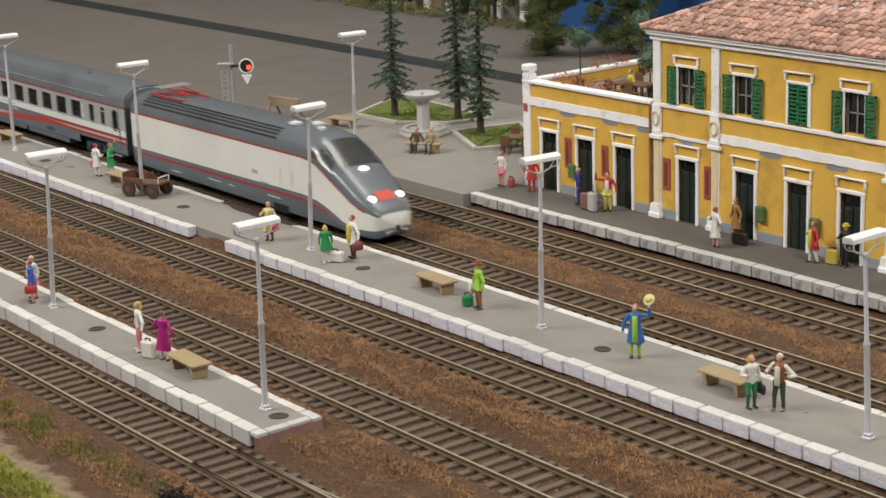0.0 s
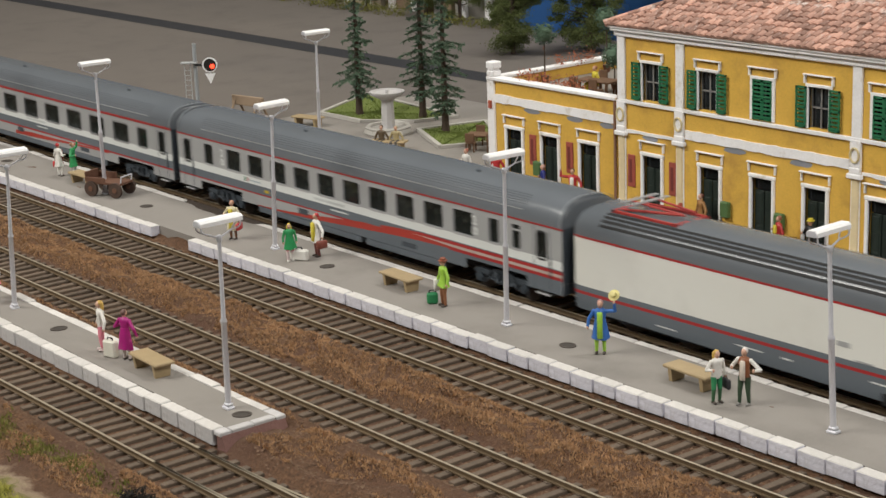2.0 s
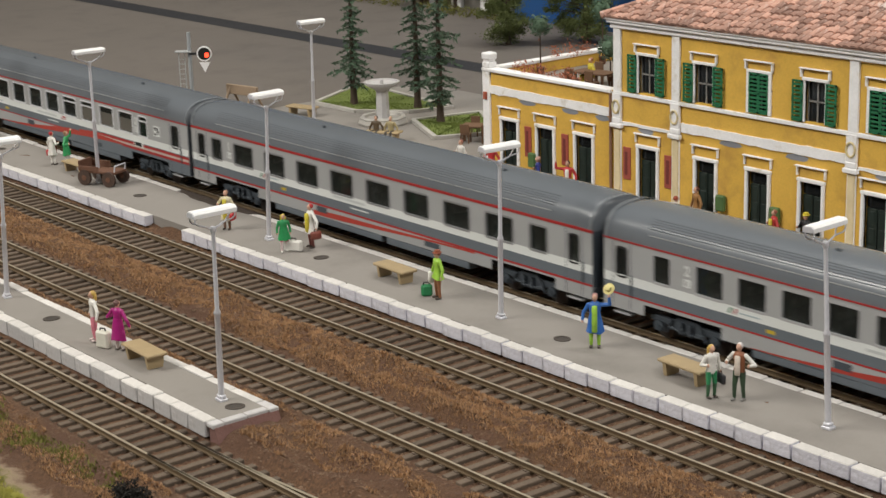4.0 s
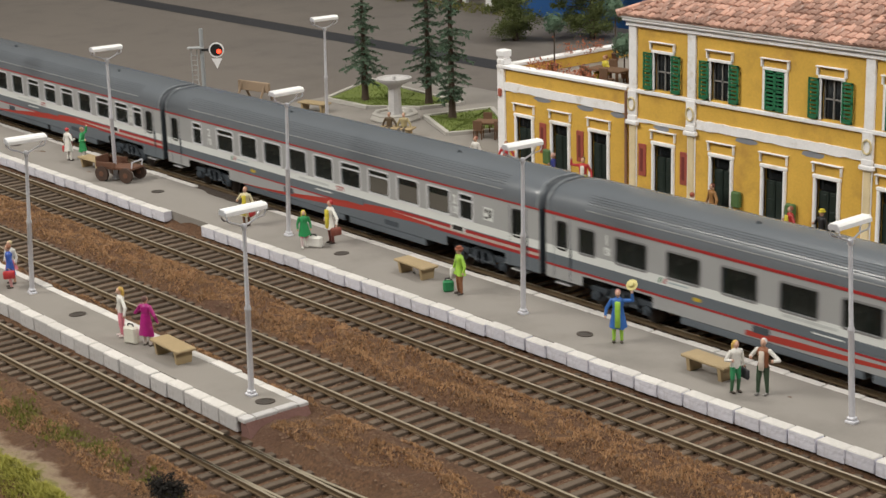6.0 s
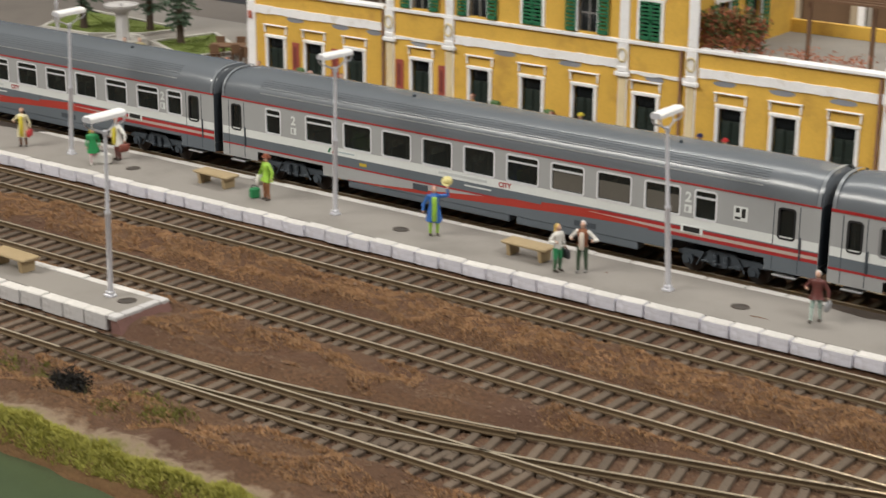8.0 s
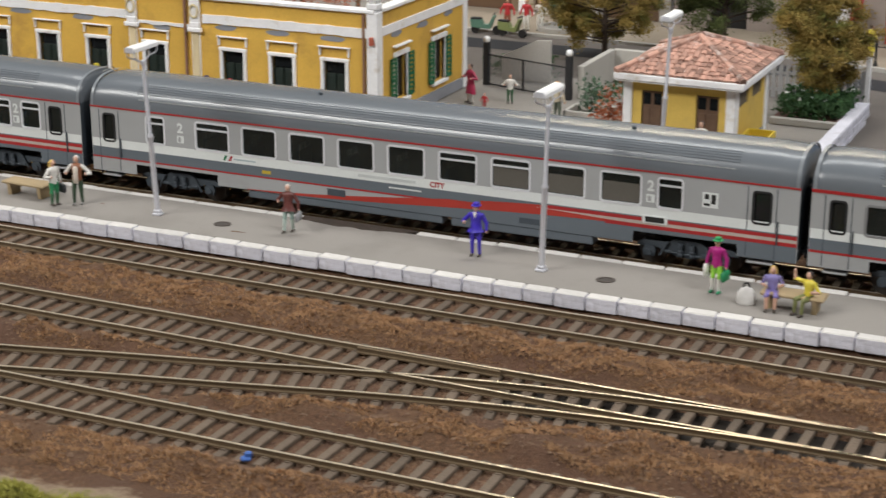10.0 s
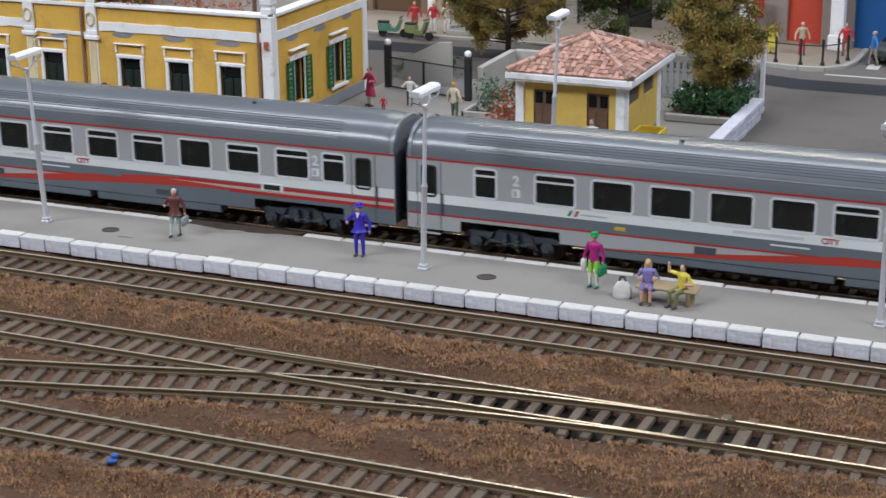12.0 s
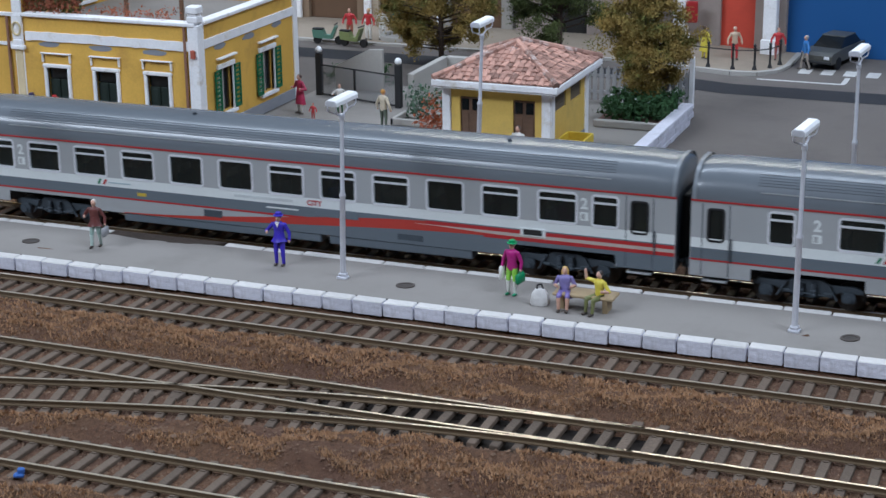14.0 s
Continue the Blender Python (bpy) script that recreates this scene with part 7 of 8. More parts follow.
part("wall", holed_wall(S(), 20.0, 34.6, -0.4, 9, 41.0, [(22.0, 24.0, 0.03, 3.6), (26.3, 28.0, 0.03, 3.6), (31.2, 33.0, -0.4, 4.2)], 0.5), mk("brown_grey_stucco", (0.30, 0.25, 0.22), 0.85), b, "brown-grey wall")
part("red_door", S().box(31.2, 41.3, -0.4, 33.0, 41.4, 4.2), mk("bright_red_door", (0.50, 0.06, 0.03), 0.6), b, "bright red doorway")
part("shop_front", S().box(22.0, 41.35, 0.03, 24.0, 41.45, 3.6), DARK, b, "dark shop front")
part("shop_front", S().box(26.3, 41.35, 0.03, 28.0, 41.45, 3.6), DARK, b, "dark shop front")
for x in (29.2, 33.9):
    c = part("column", S().box(x - 0.42, 40.2, -0.35, x + 0.42, 41.0, 0.5, 0.04).box(x - 0.34, 40.28, 0.5, x + 0.34, 41.0, 3.2, 0.04), WHITE, b, "white column")
    part("capital", S().box(x - 0.5, 40.15, 3.2, x + 0.5, 41.0, 3.6, 0.05), WHITE, c)
part("post_box", S().box(29.6, 40.0, 1.2, 30.2, 40.25, 2.3, 0.05), RED, b, "red post box")
b = thing("shop_row", 0, 0, 0, 0, "row of dim shop fronts across the street", "building")
for i in range(6):
    x = -6 + i * 4.3
    part("wall", holed_wall(S(), x, x + 4.25, 0.03, 8, 41.2, [(x + 0.6, x + 3.6, 0.03, 2.9), (x + 1.4, x + 2.8, 4.2, 6.2)], 0.4), (MATS["brown_stucco"], MATS["beige_stucco"], MATS["grey_stucco"])[i % 3], b, "stuccoed shop wall")
    part("shop_front", S().box(x + 0.6, 41.5, 0.03, x + 3.6, 41.55, 2.9), mk("brown_roller_shutter", (0.13, 0.075, 0.04), 0.7), b, "brown closed shutter")
    part("pane", S().box(x + 1.4, 41.5, 4.2, x + 2.8, 41.55, 6.2), GLASS, b)
    part("pillar", S().box(x - 0.2, 40.95, 0.03, x + 0.2, 41.2, 8, 0.04), WHITE, b, "white pillar")
t = thing("round_planter", 15.0, 37.0, 0.03, 0, "dark clipped bush in a pale round planter", "planter")
part("ring", S().lathe(0, 0, [(1.2, 0), (1.2, 0.25), (1.0, 0.25), (0.9, 0.1)], 20), CONCRETE, t, smooth=30)
r, s = random.Random(95), S()
s.tube((0, 0, 0), (0, 0, 0.9), 0.1, n=6)
leaves(s, [(r.gauss(0, 0.35), r.gauss(0, 0.35), 1.3 + r.gauss(0, 0.3), 0.7) for _ in range(80)], 0.1, r, 10, 0.18)
part("bush", s, LEAFDARK, t, "dark round bush")


def scooter(x, y, rz, col):
    t = thing("motor_scooter", x, y, -0.06, rz, "small green motor scooter parked at the kerb", "scooter", "parked scooters")
    m = mk("scooter_%d" % int(col[0] * 1000), col, 0.4)
    part("body", S().prism([(-0.75, 0.35), (-0.2, 0.3), (0.3, 0.3), (0.55, 0.95), (0.45, 1.0), (0.2, 0.5), (-0.1, 0.5), (-0.2, 0.75), (-0.8, 0.75)], -0.18, 0.18), m, t)
    part("seat", S().box(-0.8, -0.15, 0.75, -0.2, 0.15, 0.85, 0.03), BLACKRUBBER, t, "black seat")
    part("handlebar", S().tube((0.48, -0.3, 1.08), (0.48, 0.3, 1.08), 0.03), IRON, t)
    for wx in (-0.55, 0.62):
        part("wheel", S().tube((wx, -0.07, 0.22), (wx, 0.07, 0.22), 0.22, n=14), BLACKRUBBER, t)


scooter(11.6, 34.9, 8, (0.10, 0.20, 0.15)), scooter(13.2, 34.7, -8, (0.22, 0.26, 0.10))
# parked car
t = thing("parked_car", 37.3, 40.0, -0.42, -105, "dark grey model saloon car parked before the backdrop", "car")
cp = mk("dark_grey_car_paint", (0.085, 0.085, 0.075), 0.45, coat=0.2)
body = [(-2.1, 0.35), (2.15, 0.35), (2.2, 0.75), (1.9, 0.88), (0.95, 0.95), (-1.35, 0.98), (-2.1, 0.92)]
part("body", S().prism(body, -0.82, 0.82), cp, t)
part("cabin", S().add([(-1.5, -0.75, 0.95), (0.95, -0.75, 0.95), (0.95, 0.75, 0.95), (-1.5, 0.75, 0.95), (-1.0, -0.6, 1.42), (0.25, -0.6, 1.42), (0.25, 0.6, 1.42), (-1.0, 0.6, 1.42)], [(0, 1, 5, 4), (1, 2, 6, 5), (2, 3, 7, 6), (3, 0, 4, 7), (0, 1, 2, 3)]), GLASS, t, "dark car windows")
part("car_roof", S().box(-1.02, -0.62, 1.40, 0.28, 0.62, 1.46, 0.02), cp, t)
for x in (-1.3, 1.35):
    for y in (-0.74, 0.74):
        part("wheel", S().tube((x, y - 0.1, 0.31), (x, y + 0.1, 0.31), 0.31, n=18), BLACKRUBBER, t, smooth=35)
for y in (-0.55, 0.55):
    part("headlamp", S().box(2.16, y - 0.15, 0.58, 2.22, y + 0.15, 0.74, 0.02), SILVER, t)
part("bumper", S().box(2.12, -0.8, 0.38, 2.28, 0.8, 0.5, 0.03), IRON, t)
mk_paint = mk("worn_road_paint", (0.55, 0.54, 0.52), 0.8, var=0.2)
t = thing("road_marking", 0, 0, 0, 0, "worn white zebra bars and a stop line on the street", "road marking", kind="structure")
for i in range(7):
    part("bar", S().box(36.0 + i * 1.1, 37.0, -0.42, 36.6 + i * 1.1, 38.2, -0.412), mk_paint, t)
part("line", S().box(34.4, 35.0, -0.42, 38.6, 35.2, -0.412), mk_paint, t)
part("line", S().box(38.4, 35.2, -0.42, 38.65, 36.6, -0.412), mk_paint, t)

# ---- front bank: dark bush, litter, grass ----
r, s = random.Random(97), S()
leaves(s, [(r.gauss(0, 0.3), r.gauss(0, 0.2), 0.05 + abs(r.gauss(0, 0.16)), 0.7) for _ in range(150)], 0.06, r, 16, 0.12)
solid("dark_bush", s, mk("black_brown_twigs", (0.012, 0.010, 0.008), 0.9), "low black-brown bush on the bank", "bush", m=at(4.35, -16.9, -0.40))
solid("blue_litter", S().box(-0.14, -0.1, 0, 0.12, 0.1, 0.12, 0.04).box(-0.04, -0.05, 0.1, 0.14, 0.08, 0.24, 0.03), mk("blue_plastic", (0.05, 0.13, 0.42), 0.5), "small blue plastic litter beside a rail", "litter", m=at(26.6, -15.05, ZR - 0.2, 30))


def strewn(name, n, area, zf, make, mat, label, category, seed):
    """Loose small pieces that nobody could count, in one mesh."""
    r = random.Random(seed)
    s = S()
    for _ in range(n):
        x, y = area(r)
        make(s, r, x, y, zf(x, y))
    return tagged(solid(name, s, mat, label, category), kind="stuff")


def blade(s, r, x, y, z):
    h = r.uniform(0.06, 0.16)
    a = r.uniform(0, 6.28)
    s.add([(x - 0.03 * math.cos(a), y - 0.03 * math.sin(a), z - 0.02), (x + 0.03 * math.cos(a), y + 0.03 * math.sin(a), z - 0.02), (x + r.uniform(-0.12, 0.12), y + r.uniform(-0.12, 0.12), z + h)], [(0, 1, 2)])


def pebble(s, r, x, y, z):
    a = r.uniform(0.025, 0.06) * (1.6 if r.random() < 0.04 else 1)
    v = [(x + a * r.uniform(0.6, 1.3), y, z), (x, y + a * r.uniform(0.6, 1.3), z), (x - a * r.uniform(0.6, 1.3), y, z), (x, y - a * r.uniform(0.6, 1.3), z), (x + r.uniform(-0.3, 0.3) * a, y + r.uniform(-0.3, 0.3) * a, z + a * r.uniform(0.5, 1.0))]
    s.add(v, [(0, 1, 4), (1, 2, 4), (2, 3, 4), (3, 0, 4)])


strewn("bank_grass", 42000, lambda r: (r.uniform(-22, 32), -18.82 - 0.68 * r.random() ** 0.9), earth_z, blade, GRASS, "yellow-green static grass on the bank", "grass", 201)


def tuft_area(r):
    k = r.randrange(46)
    q = random.Random(k)
    cx, cy = q.uniform(-20, 9), q.gauss(-16.9, 0.35)
    return cx + r.gauss(0, 0.3), cy + r.gauss(0, 0.2)


strewn("grass_tufts", 5200, tuft_area, earth_z, blade, MOSS, "loose grass tufts beside the front track", "grass", 202)


def stone_area(r):
    while True:
        x, y = r.uniform(-44, 54), r.uniform(-17.6, 10.6)
        if (-12.8 < y < -10.4 and x < 2.2) or -1.8 < y < 2.1:
            continue
        return x, y


strewn("ballast_stones", 60000, stone_area, earth_z, pebble, STONEBROWN, "loose brown ballast stones between the tracks", "gravel", 203)


def fibre(s, r, x, y, z):
    a, h = r.uniform(0, 6.28), r.uniform(0.03, 0.10)
    s.add([(x - 0.035 * math.cos(a), y - 0.035 * math.sin(a), z - 0.03), (x + 0.035 * math.cos(a), y + 0.035 * math.sin(a), z - 0.03), (x + r.uniform(-0.06, 0.06), y + r.uniform(-0.06, 0.06), z + h)], [(0, 1, 2)])


def heap_area(r):
    """Strips of rough growth between the tracks."""
    while True:
        x, y = r.uniform(-44, 54), r.uniform(-17.6, 7.6)
        if (-13.0 < y < -10.2 and x < 2.4) or -2.0 < y < 2.3 or (y > 3 and x > 14):
            continue
        near = min(abs(y - track_y(k, x)) for k in TRACKS)
        if 2 < x < 40:
            near = min(near, abs(y - cross_y(x)))
        thick = 0.45 if -7.2 < y < -4.2 else 0.05 if y > 3 or x > 20 else -0.22
        if near > 1.45 and noise.noise(Vector((x * 0.5, y * 1.3, 3))) > 0.05 - thick - (near - 1.5) * 0.35:
            return x, y


strewn("dry_growth", 230000, heap_area, earth_z, fibre, TURF, "dry brown fibrous growth between the tracks", "ground cover", 204)


# ---- model figures: each one plain painted mesh ----
def paint(c):
    """Hand-laid model paint: uneven, with pale brush marks."""
    pale = tuple(min(0.85, v * 1.5 + 0.10) for v in c)
    return mk("figure_paint_%02x%02x%02x" % tuple(int(v * 255) for v in c), c, 0.45, var=0.30, scale=3.5, fine=0.2, bump=0.15, bscale=9, rand=0, stain_or_glint=(pale, 3.0, 0.58, 0.74))


SKIN, BLACKC = (0.55, 0.33, 0.24), (0.02, 0.02, 0.022)


def figure(x, y, rz, top, legs, hair, label, coat=0.0, skirt=0.0, hat=None, bag=None, arms=((0.1, -1), (0.1, -1)), seated=False, h=1.75, z=0.0, walk_step=0.0, apron=None, bare=None, sleeve=None, forearm=None, long_hair=False, shoes=None, cloth=None, collar=False):
    """arms: for each side how far it spreads and whether it hangs (-1), bends (0) or is raised (1)."""
    cols = [SKIN, top, legs, hair, hat or hair, bag or top, apron or top, shoes or (0.06, 0.045, 0.035), bare or (SKIN if skirt else legs), sleeve or top, forearm or sleeve or top, cloth or W]
    s = S()
    k = h / 1.88
    hip = 0.48 if seated else 0.90
    r = random.Random(int(abs(x) * 131 + abs(y) * 37))

    def garment(rows, mi, squash, folds, deep, y0=0.0, n=18):
        """A hanging cloth with folds that deepen towards its hem; rows of radius, height, depth of fold."""
        ph = r.uniform(0, 6.28)
        pts = []
        for rad, zz, f in rows:
            for i in range(n):
                a = 6.28318 * i / n
                q = rad * (1 + deep * f * math.sin(folds * a + ph) + 0.04 * math.sin(2 * a + ph))
                pts.append((q * math.cos(a), y0 + squash * q * math.sin(a), zz + 0.025 * f * math.sin(2 * a + ph)))
        m = len(rows)
        s.add(pts, [(j * n + i, j * n + (i + 1) % n, (j + 1) * n + (i + 1) % n, (j + 1) * n + i) for j in range(m - 1) for i in range(n)] + [tuple(range(n))[::-1], tuple(range((m - 1) * n, m * n))], mi)

    for sx in (-1, 1):
        st = walk_step * sx
        if seated:
            s.tube((0.10 * sx, 0.02, hip + 0.03), (0.14 * sx, -0.44, hip + 0.03), 0.10, 0.08, 9, mi=2).tube((0.14 * sx, -0.44, hip + 0.03), (0.13 * sx, -0.48, 0.08), 0.07, 0.05, 9, mi=8).ball(0.14 * sx, -0.44, hip + 0.02, 0.08, n=9, k=6, mi=2)
            s.box(0.13 * sx - 0.055, -0.66, 0, 0.13 * sx + 0.055, -0.42, 0.09, 0.035, mi=7)
        else:
            kn = (0.115 * sx, st * 0.5 - 0.03, 0.48)
            s.tube((0.09 * sx, 0, hip), kn, 0.105, 0.072, 9, mi=2).ball(*kn, 0.072, n=9, k=6, mi=2 if not bare else 8).tube(kn, (0.12 * sx, st, 0.07), 0.07, 0.05, 9, mi=8)
            s.box(0.12 * sx - 0.05, st - 0.19, 0, 0.12 * sx + 0.05, st + 0.07, 0.085, 0.035, mi=7)
    garment([(0.15, hip - 0.06, 0), (0.185, hip + 0.02, 0.2), (0.150, hip + 0.20, 0), (0.185, hip + 0.40, 0), (0.205, hip + 0.51, 0), (0.15, hip + 0.58, 0), (0.065, hip + 0.63, 0)], 1, 0.66, 4, 0.05)
    if coat:
        garment([(0.275, hip - coat, 1), (0.25, hip - coat * 0.55, 0.7), (0.205, hip + 0.04, 0.3), (0.175, hip + 0.2, 0), (0.17, hip + 0.25, 0)], 1, 0.72, 5, 0.11, 0.01)
    if skirt:
        garment([(0.28, hip - skirt, 1), (0.23, hip - skirt * 0.4, 0.6), (0.175, hip + 0.08, 0.1), (0.16, hip + 0.12, 0)], 2, 0.8, 6, 0.10)
    if apron:
        s.box(-0.085, -0.175 - 0.06 * bool(coat), hip - (coat * 0.9 or 0.1), 0.085, -0.10, hip + 0.52, 0.03, mi=6)
    if collar:
        s.prism([(-0.06, hip + 0.62), (0.06, hip + 0.62), (0.0, hip + 0.42)], -0.155, -0.09, "y", mi=11)
    for (spread, mode), sx in zip(arms, (-1, 1)):
        sh = Vector((0.195 * sx, 0, hip + 0.51))
        if mode < 0:
            el = sh + Vector((sx * (0.06 + spread), 0.03, -0.28))
            ha = el + Vector((sx * spread * 0.3, -0.08, -0.25))
        elif mode == 0:
            el = sh + Vector((sx * (0.10 + spread), 0.04, -0.26))
            ha = el + Vector((-sx * 0.10, -0.23, 0.03))
        else:
            el = sh + Vector((sx * (0.18 + spread), -0.08, 0.04))
            ha = el + Vector((-sx * 0.02, -0.06, 0.29))
        s.ball(sh.x, sh.y, sh.z, 0.075, n=9, k=6, mi=9).tube(sh, el, 0.070, 0.058, 9, mi=9).ball(el.x, el.y, el.z, 0.058, n=9, k=6, mi=9).tube(el, ha, 0.056, 0.044, 9, mi=10).ball(ha.x, ha.y, ha.z, 0.045, 0.05, 0.062, mi=0, n=8, k=6)
        if bag and sx > 0 and mode < 0:
            s.box(ha.x - 0.075, ha.y - 0.25, ha.z - 0.42, ha.x + 0.075, ha.y + 0.20, ha.z - 0.08, 0.05, mi=5).path([(ha.x, ha.y - 0.1, ha.z - 0.09), (ha.x, ha.y - 0.06, ha.z), (ha.x, ha.y + 0.06, ha.z), (ha.x, ha.y + 0.1, ha.z - 0.09)], 0.018, 5, mi=7)
        if cloth and sx < 0:
            s.box(ha.x - 0.05, ha.y - 0.14, ha.z - 0.40, ha.x + 0.06, ha.y + 0.14, ha.z + 0.06, 0.045, mi=11)
    hz = hip + 0.755
    s.tube((0, 0, hip + 0.58), (0, -0.01, hz - 0.06), 0.055, n=8, mi=0).ball(0, -0.02, hz, 0.085, 0.105, 0.125, 12, 9, mi=0).box(-0.016, -0.14, hz - 0.03, 0.016, -0.10, hz + 0.02, 0.01, mi=0)
    s.ball(0, 0.018, hz + 0.035, 0.096, 0.108, 0.108, 12, 9, mi=3)
    if long_hair:
        s.ball(0, 0.075, hz - 0.09, 0.125, 0.075, 0.21, 10, 8, mi=3)
    if hat:
        s.lathe(0, 0, [(0.155, hz + 0.065), (0.158, hz + 0.085), (0.108, hz + 0.095), (0.098, hz + 0.17), (0.05, hz + 0.19)], 14, 4, 1.1)
    s.v = [(a * k * 1.04, b * k * 1.04, c * k) for a, b, c in s.v]
    return solid("figurine", s, [paint(c) for c in cols], label, "figurine", m=at(x, y, z, rz), group="model figures", smooth=50)


W, BLK, BRN, GRY, GRN = (0.72, 0.70, 0.66), BLACKC, (0.16, 0.075, 0.035), (0.30, 0.30, 0.31), (0.03, 0.28, 0.09)
YEL, BLU, REDC, PUR, MAG = (0.62, 0.52, 0.05), (0.035, 0.13, 0.42), (0.48, 0.035, 0.04), (0.045, 0.025, 0.42), (0.35, 0.01, 0.17)
LIME, PINK, BLOND, DGR = (0.32, 0.55, 0.06), (0.65, 0.20, 0.27), (0.55, 0.36, 0.09), (0.04, 0.11, 0.05)
H0, B1 = ((0.03, -1), (0.03, -1)), ((0.05, 0), (0.03, -1))
figure(-33.85, 0.25, 190, W, W, REDC, "painted figurine in a white coat with a red bag", coat=0.35, bag=REDC, arms=((0.1, 0), (0.04, -1)), apron=(0.25, 0.03, 0.03), bare=W)
figure(-33.0, 0.6, 140, GRN, W, (0.30, 0.18, 0.10), "painted figurine in a wide green cape with a raised arm", coat=0.32, bare=W, arms=((0.08, 0), (0.12, 1)), h=1.85)
figure(-17.05, -0.3, 30, (0.66, 0.60, 0.40), BRN, (0.5, 0.25, 0.15), "painted figurine in a cream coat with a red bag", coat=0.45, bag=REDC, arms=((0.12, 0), (0.06, -1)), apron=YEL)
figure(-12.45, -0.55, 60, GRN, PINK, YEL, "painted girl figurine in a green dress with yellow hair", bare=(0.65, 0.52, 0.52), shoes=W, coat=0.32, long_hair=True, arms=H0, h=1.62, walk_step=0.08)
figure(-12.2, 0.6, -10, W, (0.20, 0.06, 0.05), REDC, "painted figurine in white coat and yellow waistcoat with case", coat=0.28, bag=(0.22, 0.06, 0.04), arms=((0.16, -1), (0.24, -1)), apron=YEL, h=1.88)
figure(-3.3, -0.1, -15, LIME, (0.26, 0.11, 0.05), (0.3, 0.1, 0.06), "painted figurine in a lime green jacket with a white cloth", coat=0.14, hat=(0.28, 0.09, 0.05), cloth=W, arms=((0.14, -1), (0.10, -1)), h=1.85)
suitcase(-3.85, -0.2, (0.02, 0.20, 0.07), 60, 0.4, 0.42, "handbag", "small green bag beside a figurine")
figure(4.45, 0.2, 42, BLU, LIME, (0.35, 0.17, 0.17), "painted figurine in a blue coat waving a pale hat", coat=0.40, arms=((0.10, -1), (0.08, 1)), apron=LIME, h=1.92)
solid("straw_hat", S().lathe(0, 0, [(0.2, 0), (0.2, 0.025), (0.11, 0.03), (0.1, 0.13), (0.05, 0.15)], 14), mk("pale_straw", (0.65, 0.58, 0.25), 0.7), "pale straw hat held up by a figurine", "hat", m=at(4.80, 0.50, 1.98) @ pose(0, 0, 0, 50, 20, 0))
figure(10.2, -0.55, 75, W, (0.03, 0.22, 0.09), BLOND, "painted blond figurine in a white blouse holding a dark case", bag=(0.03, 0.03, 0.035), bare=DGR, long_hair=True, arms=((0.04, 0), (0.03, -1)))
figure(10.9, -0.1, 15, (0.24, 0.085, 0.035), (0.035, 0.065, 0.035), (0.68, 0.62, 0.60), "painted white-haired figurine in a brown waistcoat with bent arms", sleeve=W, apron=(0.62, 0.55, 0.48), arms=((0.12, 0), (0.18, 0)), h=1.88, shoes=(0.2, 0.19, 0.18), walk_step=0.06)
figure(19.25, 0.2, 10, (0.12, 0.035, 0.03), (0.30, 0.40, 0.36), (0.6, 0.55, 0.5), "painted figurine in a dark brown jacket with a grey case", bare=(0.5, 0.6, 0.55), coat=0.1, bag=GRY, arms=((0.1, 0), (0.1, -1)), walk_step=0.12)
figure(26.0, 0.5, 5, PUR, PUR, PUR, "painted railway guard figurine in a violet-blue uniform and cap", hat=PUR, coat=0.06, collar=True, arms=((0.14, 0), (0.08, -1)), h=1.85)
figure(34.05, 0.3, -10, MAG, (0.30, 0.60, 0.06), (0.7, 0.62, 0.58), "painted figurine in a magenta pullover and lime shorts", bare=W, hat=GRN, bag=(0.02, 0.22, 0.08), cloth=W, shoes=(0.04, 0.25, 0.12), arms=((0.06, -1), (0.05, -1)), h=1.82)
figure(35.9, -0.2, 10, (0.22, 0.19, 0.42), (0.20, 0.16, 0.40), BLOND, "seated blond figurine in a lilac dress on a bench", bare=SKIN, forearm=SKIN, long_hair=True, seated=True, skirt=0.15, arms=((0.02, 0), (0.02, 0)))
figure(37.0, -0.25, -25, YEL, (0.16, 0.17, 0.06), (0.04, 0.03, 0.025), "seated figurine in a yellow shirt and olive trousers on a bench", forearm=SKIN, seated=True, arms=((0.1, 1), (0.06, 0)))
figure(-16.3, -11.35, 20, W, PINK, (0.6, 0.5, 0.3), "painted figurine in a white top and pink skirt", skirt=0.3, arms=H0)
figure(-15.8, -11.65, -20, (0.04, 0.10, 0.42), (0.6, 0.3, 0.3), (0.25, 0.10, 0.05), "painted figurine in a blue dress with a red bag", coat=0.35, bag=REDC, arms=H0)
figure(-7.7, -11.45, -15, W, PINK, BLOND, "painted blond figurine in a white blouse and pink trousers", long_hair=True, arms=((0.12, -1), (0.2, -1)), h=1.85, shoes=(0.6, 0.5, 0.48))
figure(-6.2, -11.35, 200, MAG, (0.6, 0.5, 0.5), (0.15, 0.08, 0.07), "painted figurine in a long magenta coat", coat=0.50, bare=(0.62, 0.55, 0.52), arms=((0.14, -1), (0.10, 0)), h=1.85)
figure(-17.55, 12.8, 0, W, PINK, (0.4, 0.15, 0.1), "painted figurine in a white blouse at the station's corner", skirt=0.2, arms=((0.06, 0), (0.04, -1)))
figure(-15.75, 13.1, 30, REDC, REDC, (0.2, 0.08, 0.05), "painted figurine in red by the station door", coat=0.3)
figure(-12.35, 12.9, -40, (0.02, 0.03, 0.20), (0.05, 0.05, 0.22), (0.5, 0.3, 0.25), "painted figurine in a dark blue suit by the station door", arms=((0.08, 0), (0.05, -1)))
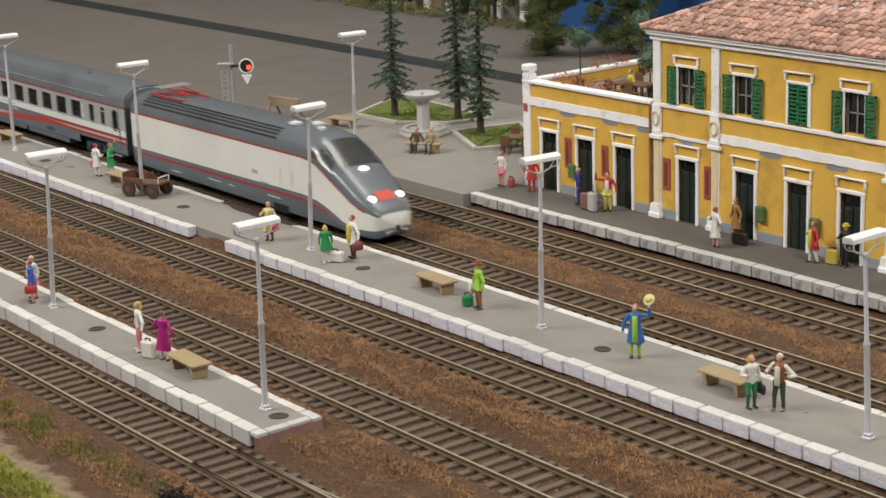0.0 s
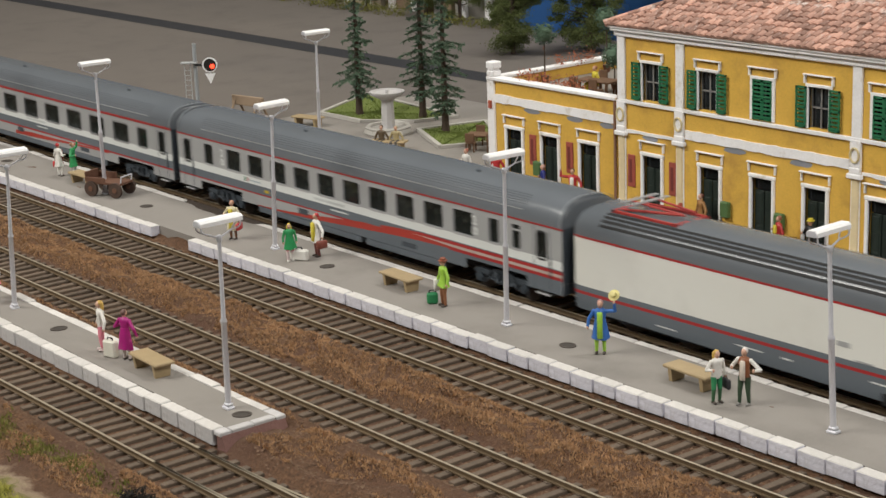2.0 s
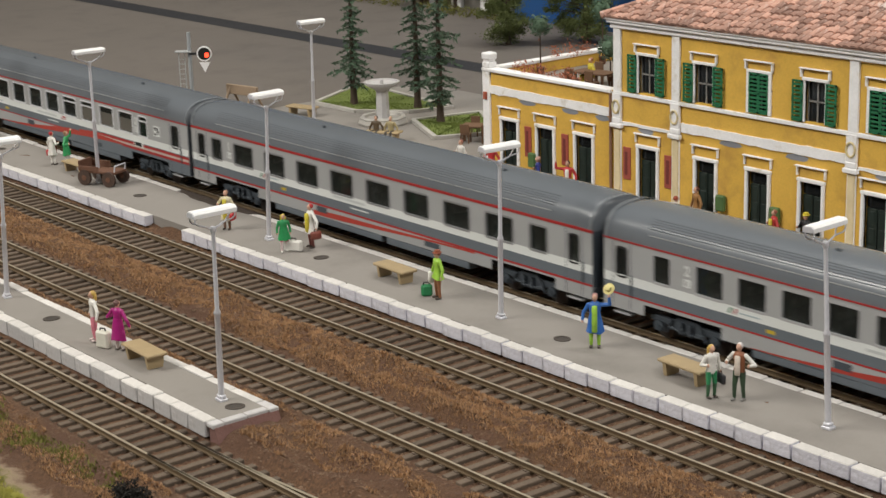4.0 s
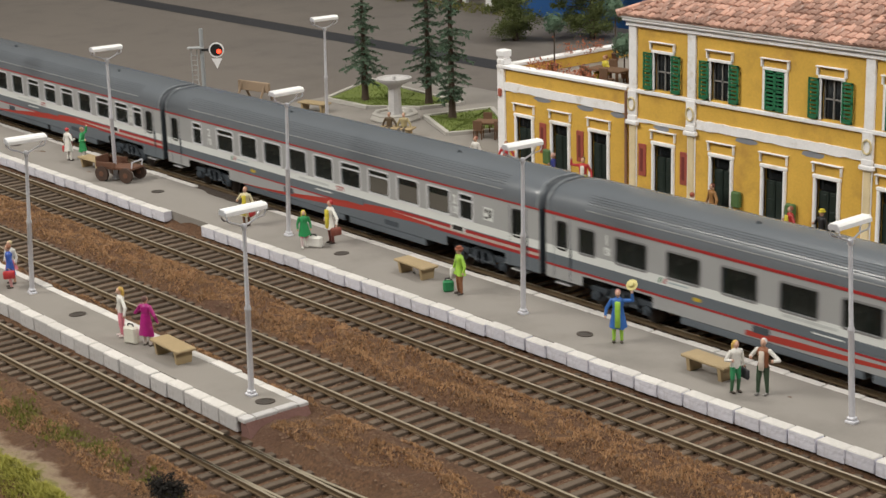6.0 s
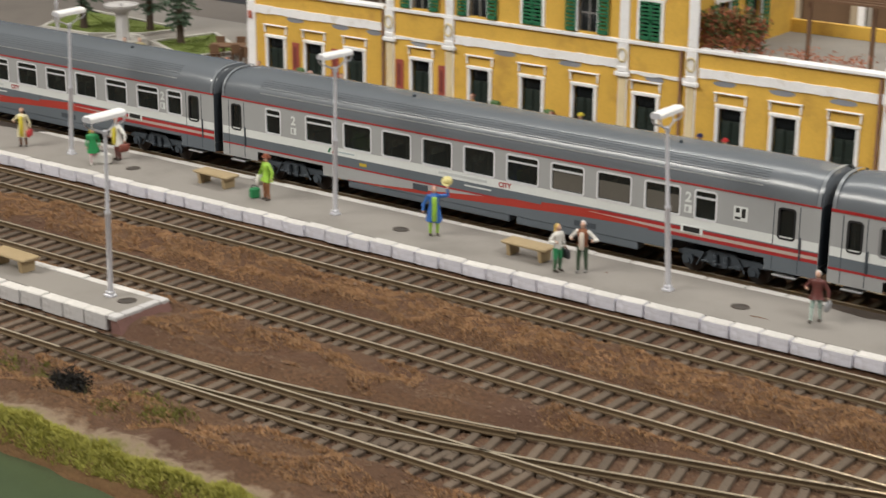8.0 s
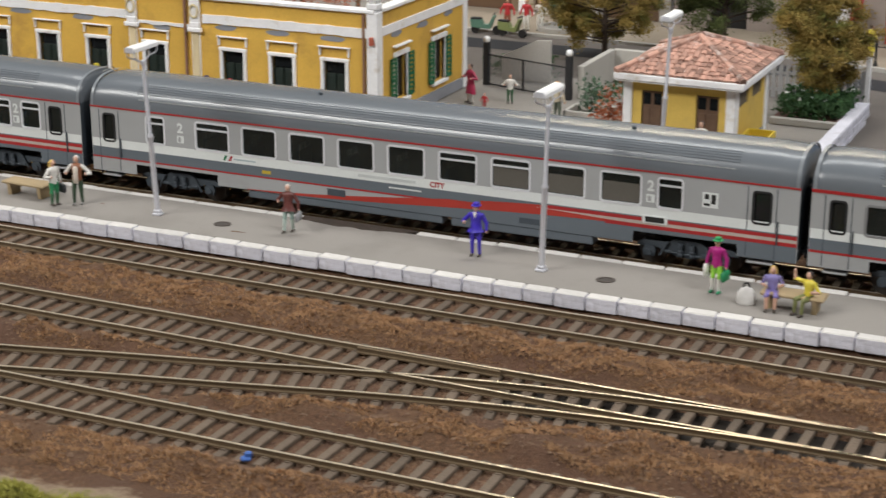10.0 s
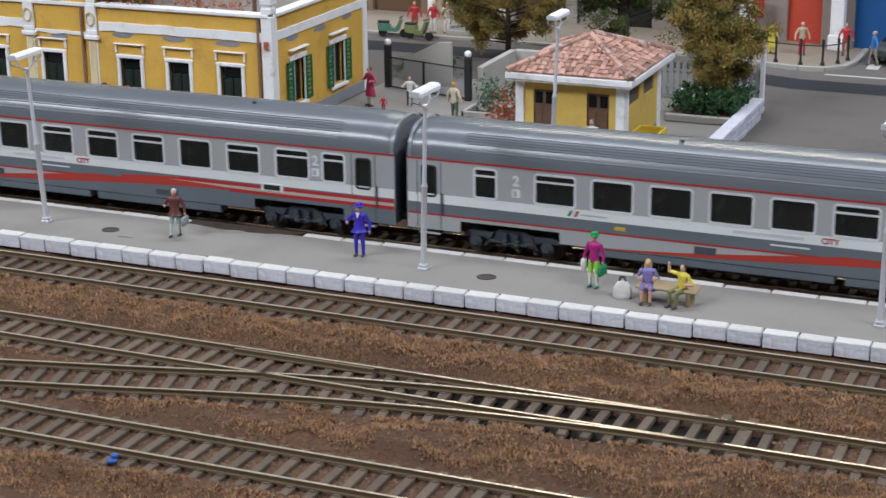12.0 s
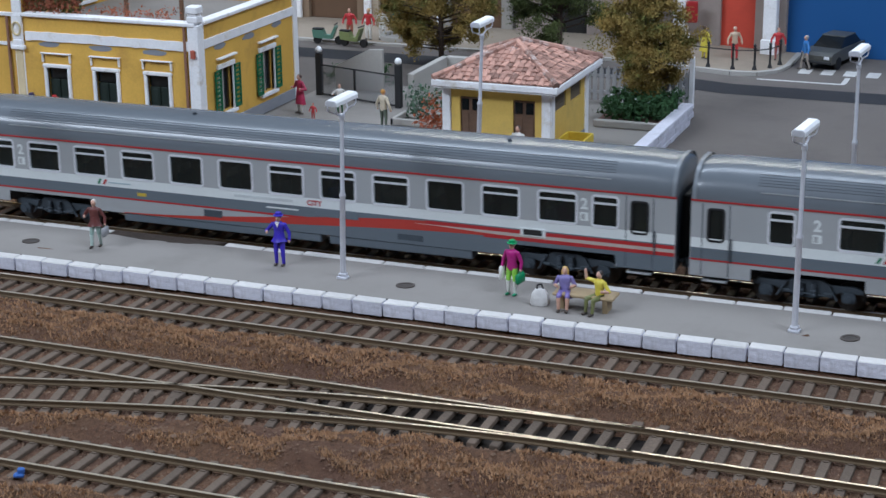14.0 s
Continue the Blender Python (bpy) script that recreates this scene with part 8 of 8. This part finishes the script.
figure(-10.5, 12.95, 30, REDC, YEL, (0.05, 0.035, 0.03), "painted figurine in red and white raising an arm", skirt=0.12, bare=YEL, arms=((0.12, 1), (0.10, -1)), apron=W, h=1.85)

figure(-3.1, 11.9, 170, W, (0.6, 0.3, 0.3), (0.35, 0.08, 0.04), "painted red-haired figurine in a white coat", bare=SKIN, coat=0.45, arms=((0.1, 0), (0.1, 0)))
figure(-3.3, 13.3, -20, (0.30, 0.15, 0.05), (0.25, 0.12, 0.05), (0.15, 0.05, 0.03), "painted figurine in a long brown coat by the wall", coat=0.4, seated=False, h=1.85)
figure(1.1, 12.9, -30, (0.42, 0.03, 0.03), (0.65, 0.5, 0.45), (0.3, 0.1, 0.06), "painted figurine in a red cape", bare=W, coat=0.3, arms=((0.1, 0), (0.1, -1)), apron=YEL, walk_step=0.12)
figure(2.3, 13.3, -10, BLK, BLK, (0.2, 0.1, 0.05), "painted figurine in black with a yellow hat", hat=YEL, arms=((0.1, 0), (0.05, -1)))
figure(8.0, 13.2, 10, (0.03, 0.03, 0.10), (0.03, 0.03, 0.08), BLK, "painted railway official figurine in dark blue", hat=(0.03, 0.03, 0.12))
figure(9.2, 13.1, -10, (0.03, 0.03, 0.12), (0.03, 0.03, 0.08), BLK, "painted station master figurine with a red cap", hat=REDC)
figure(-26.7, 14.75, 30, (0.10, 0.07, 0.04), (0.06, 0.05, 0.04), (0.08, 0.05, 0.03), "seated figurine in dark clothes by the fountain", seated=True)
figure(-26.0, 15.15, 30, (0.36, 0.30, 0.16), (0.07, 0.06, 0.05), (0.35, 0.3, 0.2), "seated figurine in a tan jacket by the fountain", seated=True)
figure(-12.4, 16.2, -20, YEL, YEL, (0.3, 0.12, 0.05), "seated figurine in yellow on the terrace", seated=True, z=4.35)
figure(-11.4, 17.4, 150, (0.40, 0.34, 0.22), BRN, BLOND, "painted figurine in a tan shirt on the terrace", z=4.35)
figure(17.3, 19.9, -30, (0.42, 0.03, 0.09), W, (0.1, 0.06, 0.05), "painted figurine in a crimson dress in the yard", coat=0.45, arms=((0.15, 0), (0.1, 0)), h=1.85)
figure(18.9, 20.6, 20, W, DGR, (0.2, 0.1, 0.06), "small figurine in a white shirt in the yard", arms=((0.15, 0), (0.15, 0)), h=1.35)
figure(18.4, 18.9, 0, REDC, (0.3, 0.05, 0.05), REDC, "tiny red figurine in the yard", h=0.8)
figure(21.9, 18.5, 160, (0.55, 0.48, 0.36), (0.10, 0.12, 0.09), (0.5, 0.25, 0.05), "painted figurine in a cream shirt in the yard", h=1.8)
figure(29.45, 14.1, -10, W, W, (0.1, 0.07, 0.06), "crouching pale spotted figurine before the hut", coat=0.3, h=1.85)
figure(31.2, 37.6, 150, YEL, YEL, (0.08, 0.05, 0.03), "painted figurine in a yellow coat by the post box", coat=0.5, z=pave_z(31.2))
figure(32.6, 38.2, 30, (0.55, 0.42, 0.30), REDC, (0.5, 0.4, 0.3), "painted figurine in tan and red on the pavement", z=pave_z(32.6))
figure(34.6, 39.2, 0, REDC, (0.3, 0.1, 0.08), (0.15, 0.06, 0.05), "painted figurine in red at the corner", z=pave_z(34.6))
figure(36.2, 38.0, -60, (0.06, 0.20, 0.52), (0.30, 0.26, 0.22), (0.4, 0.38, 0.36), "painted figurine in a blue shirt crossing the street", z=SL1, walk_step=0.2, h=1.8)
figure(12.4, 36.0, 10, REDC, (0.3, 0.1, 0.06), BRN, "painted figurine in red beside the scooters", z=0.03)
figure(13.4, 36.2, -10, REDC, W, BLOND, "painted blond figurine in red beside the scooters", z=0.03)
figure(14.1, 36.4, 0, W, W, YEL, "painted figurine in white beside the scooters", z=0.03)


# ---- motion ----
def motions():
    for i, ob in enumerate([loco] + coaches):
        back = (0.25, -26.63, -53.5, -80.14, -106.9)[i]
        walk(ob, [(t, at(g + back, TRACKS["B"][0], 0)) for t, g in GAP])


motions()
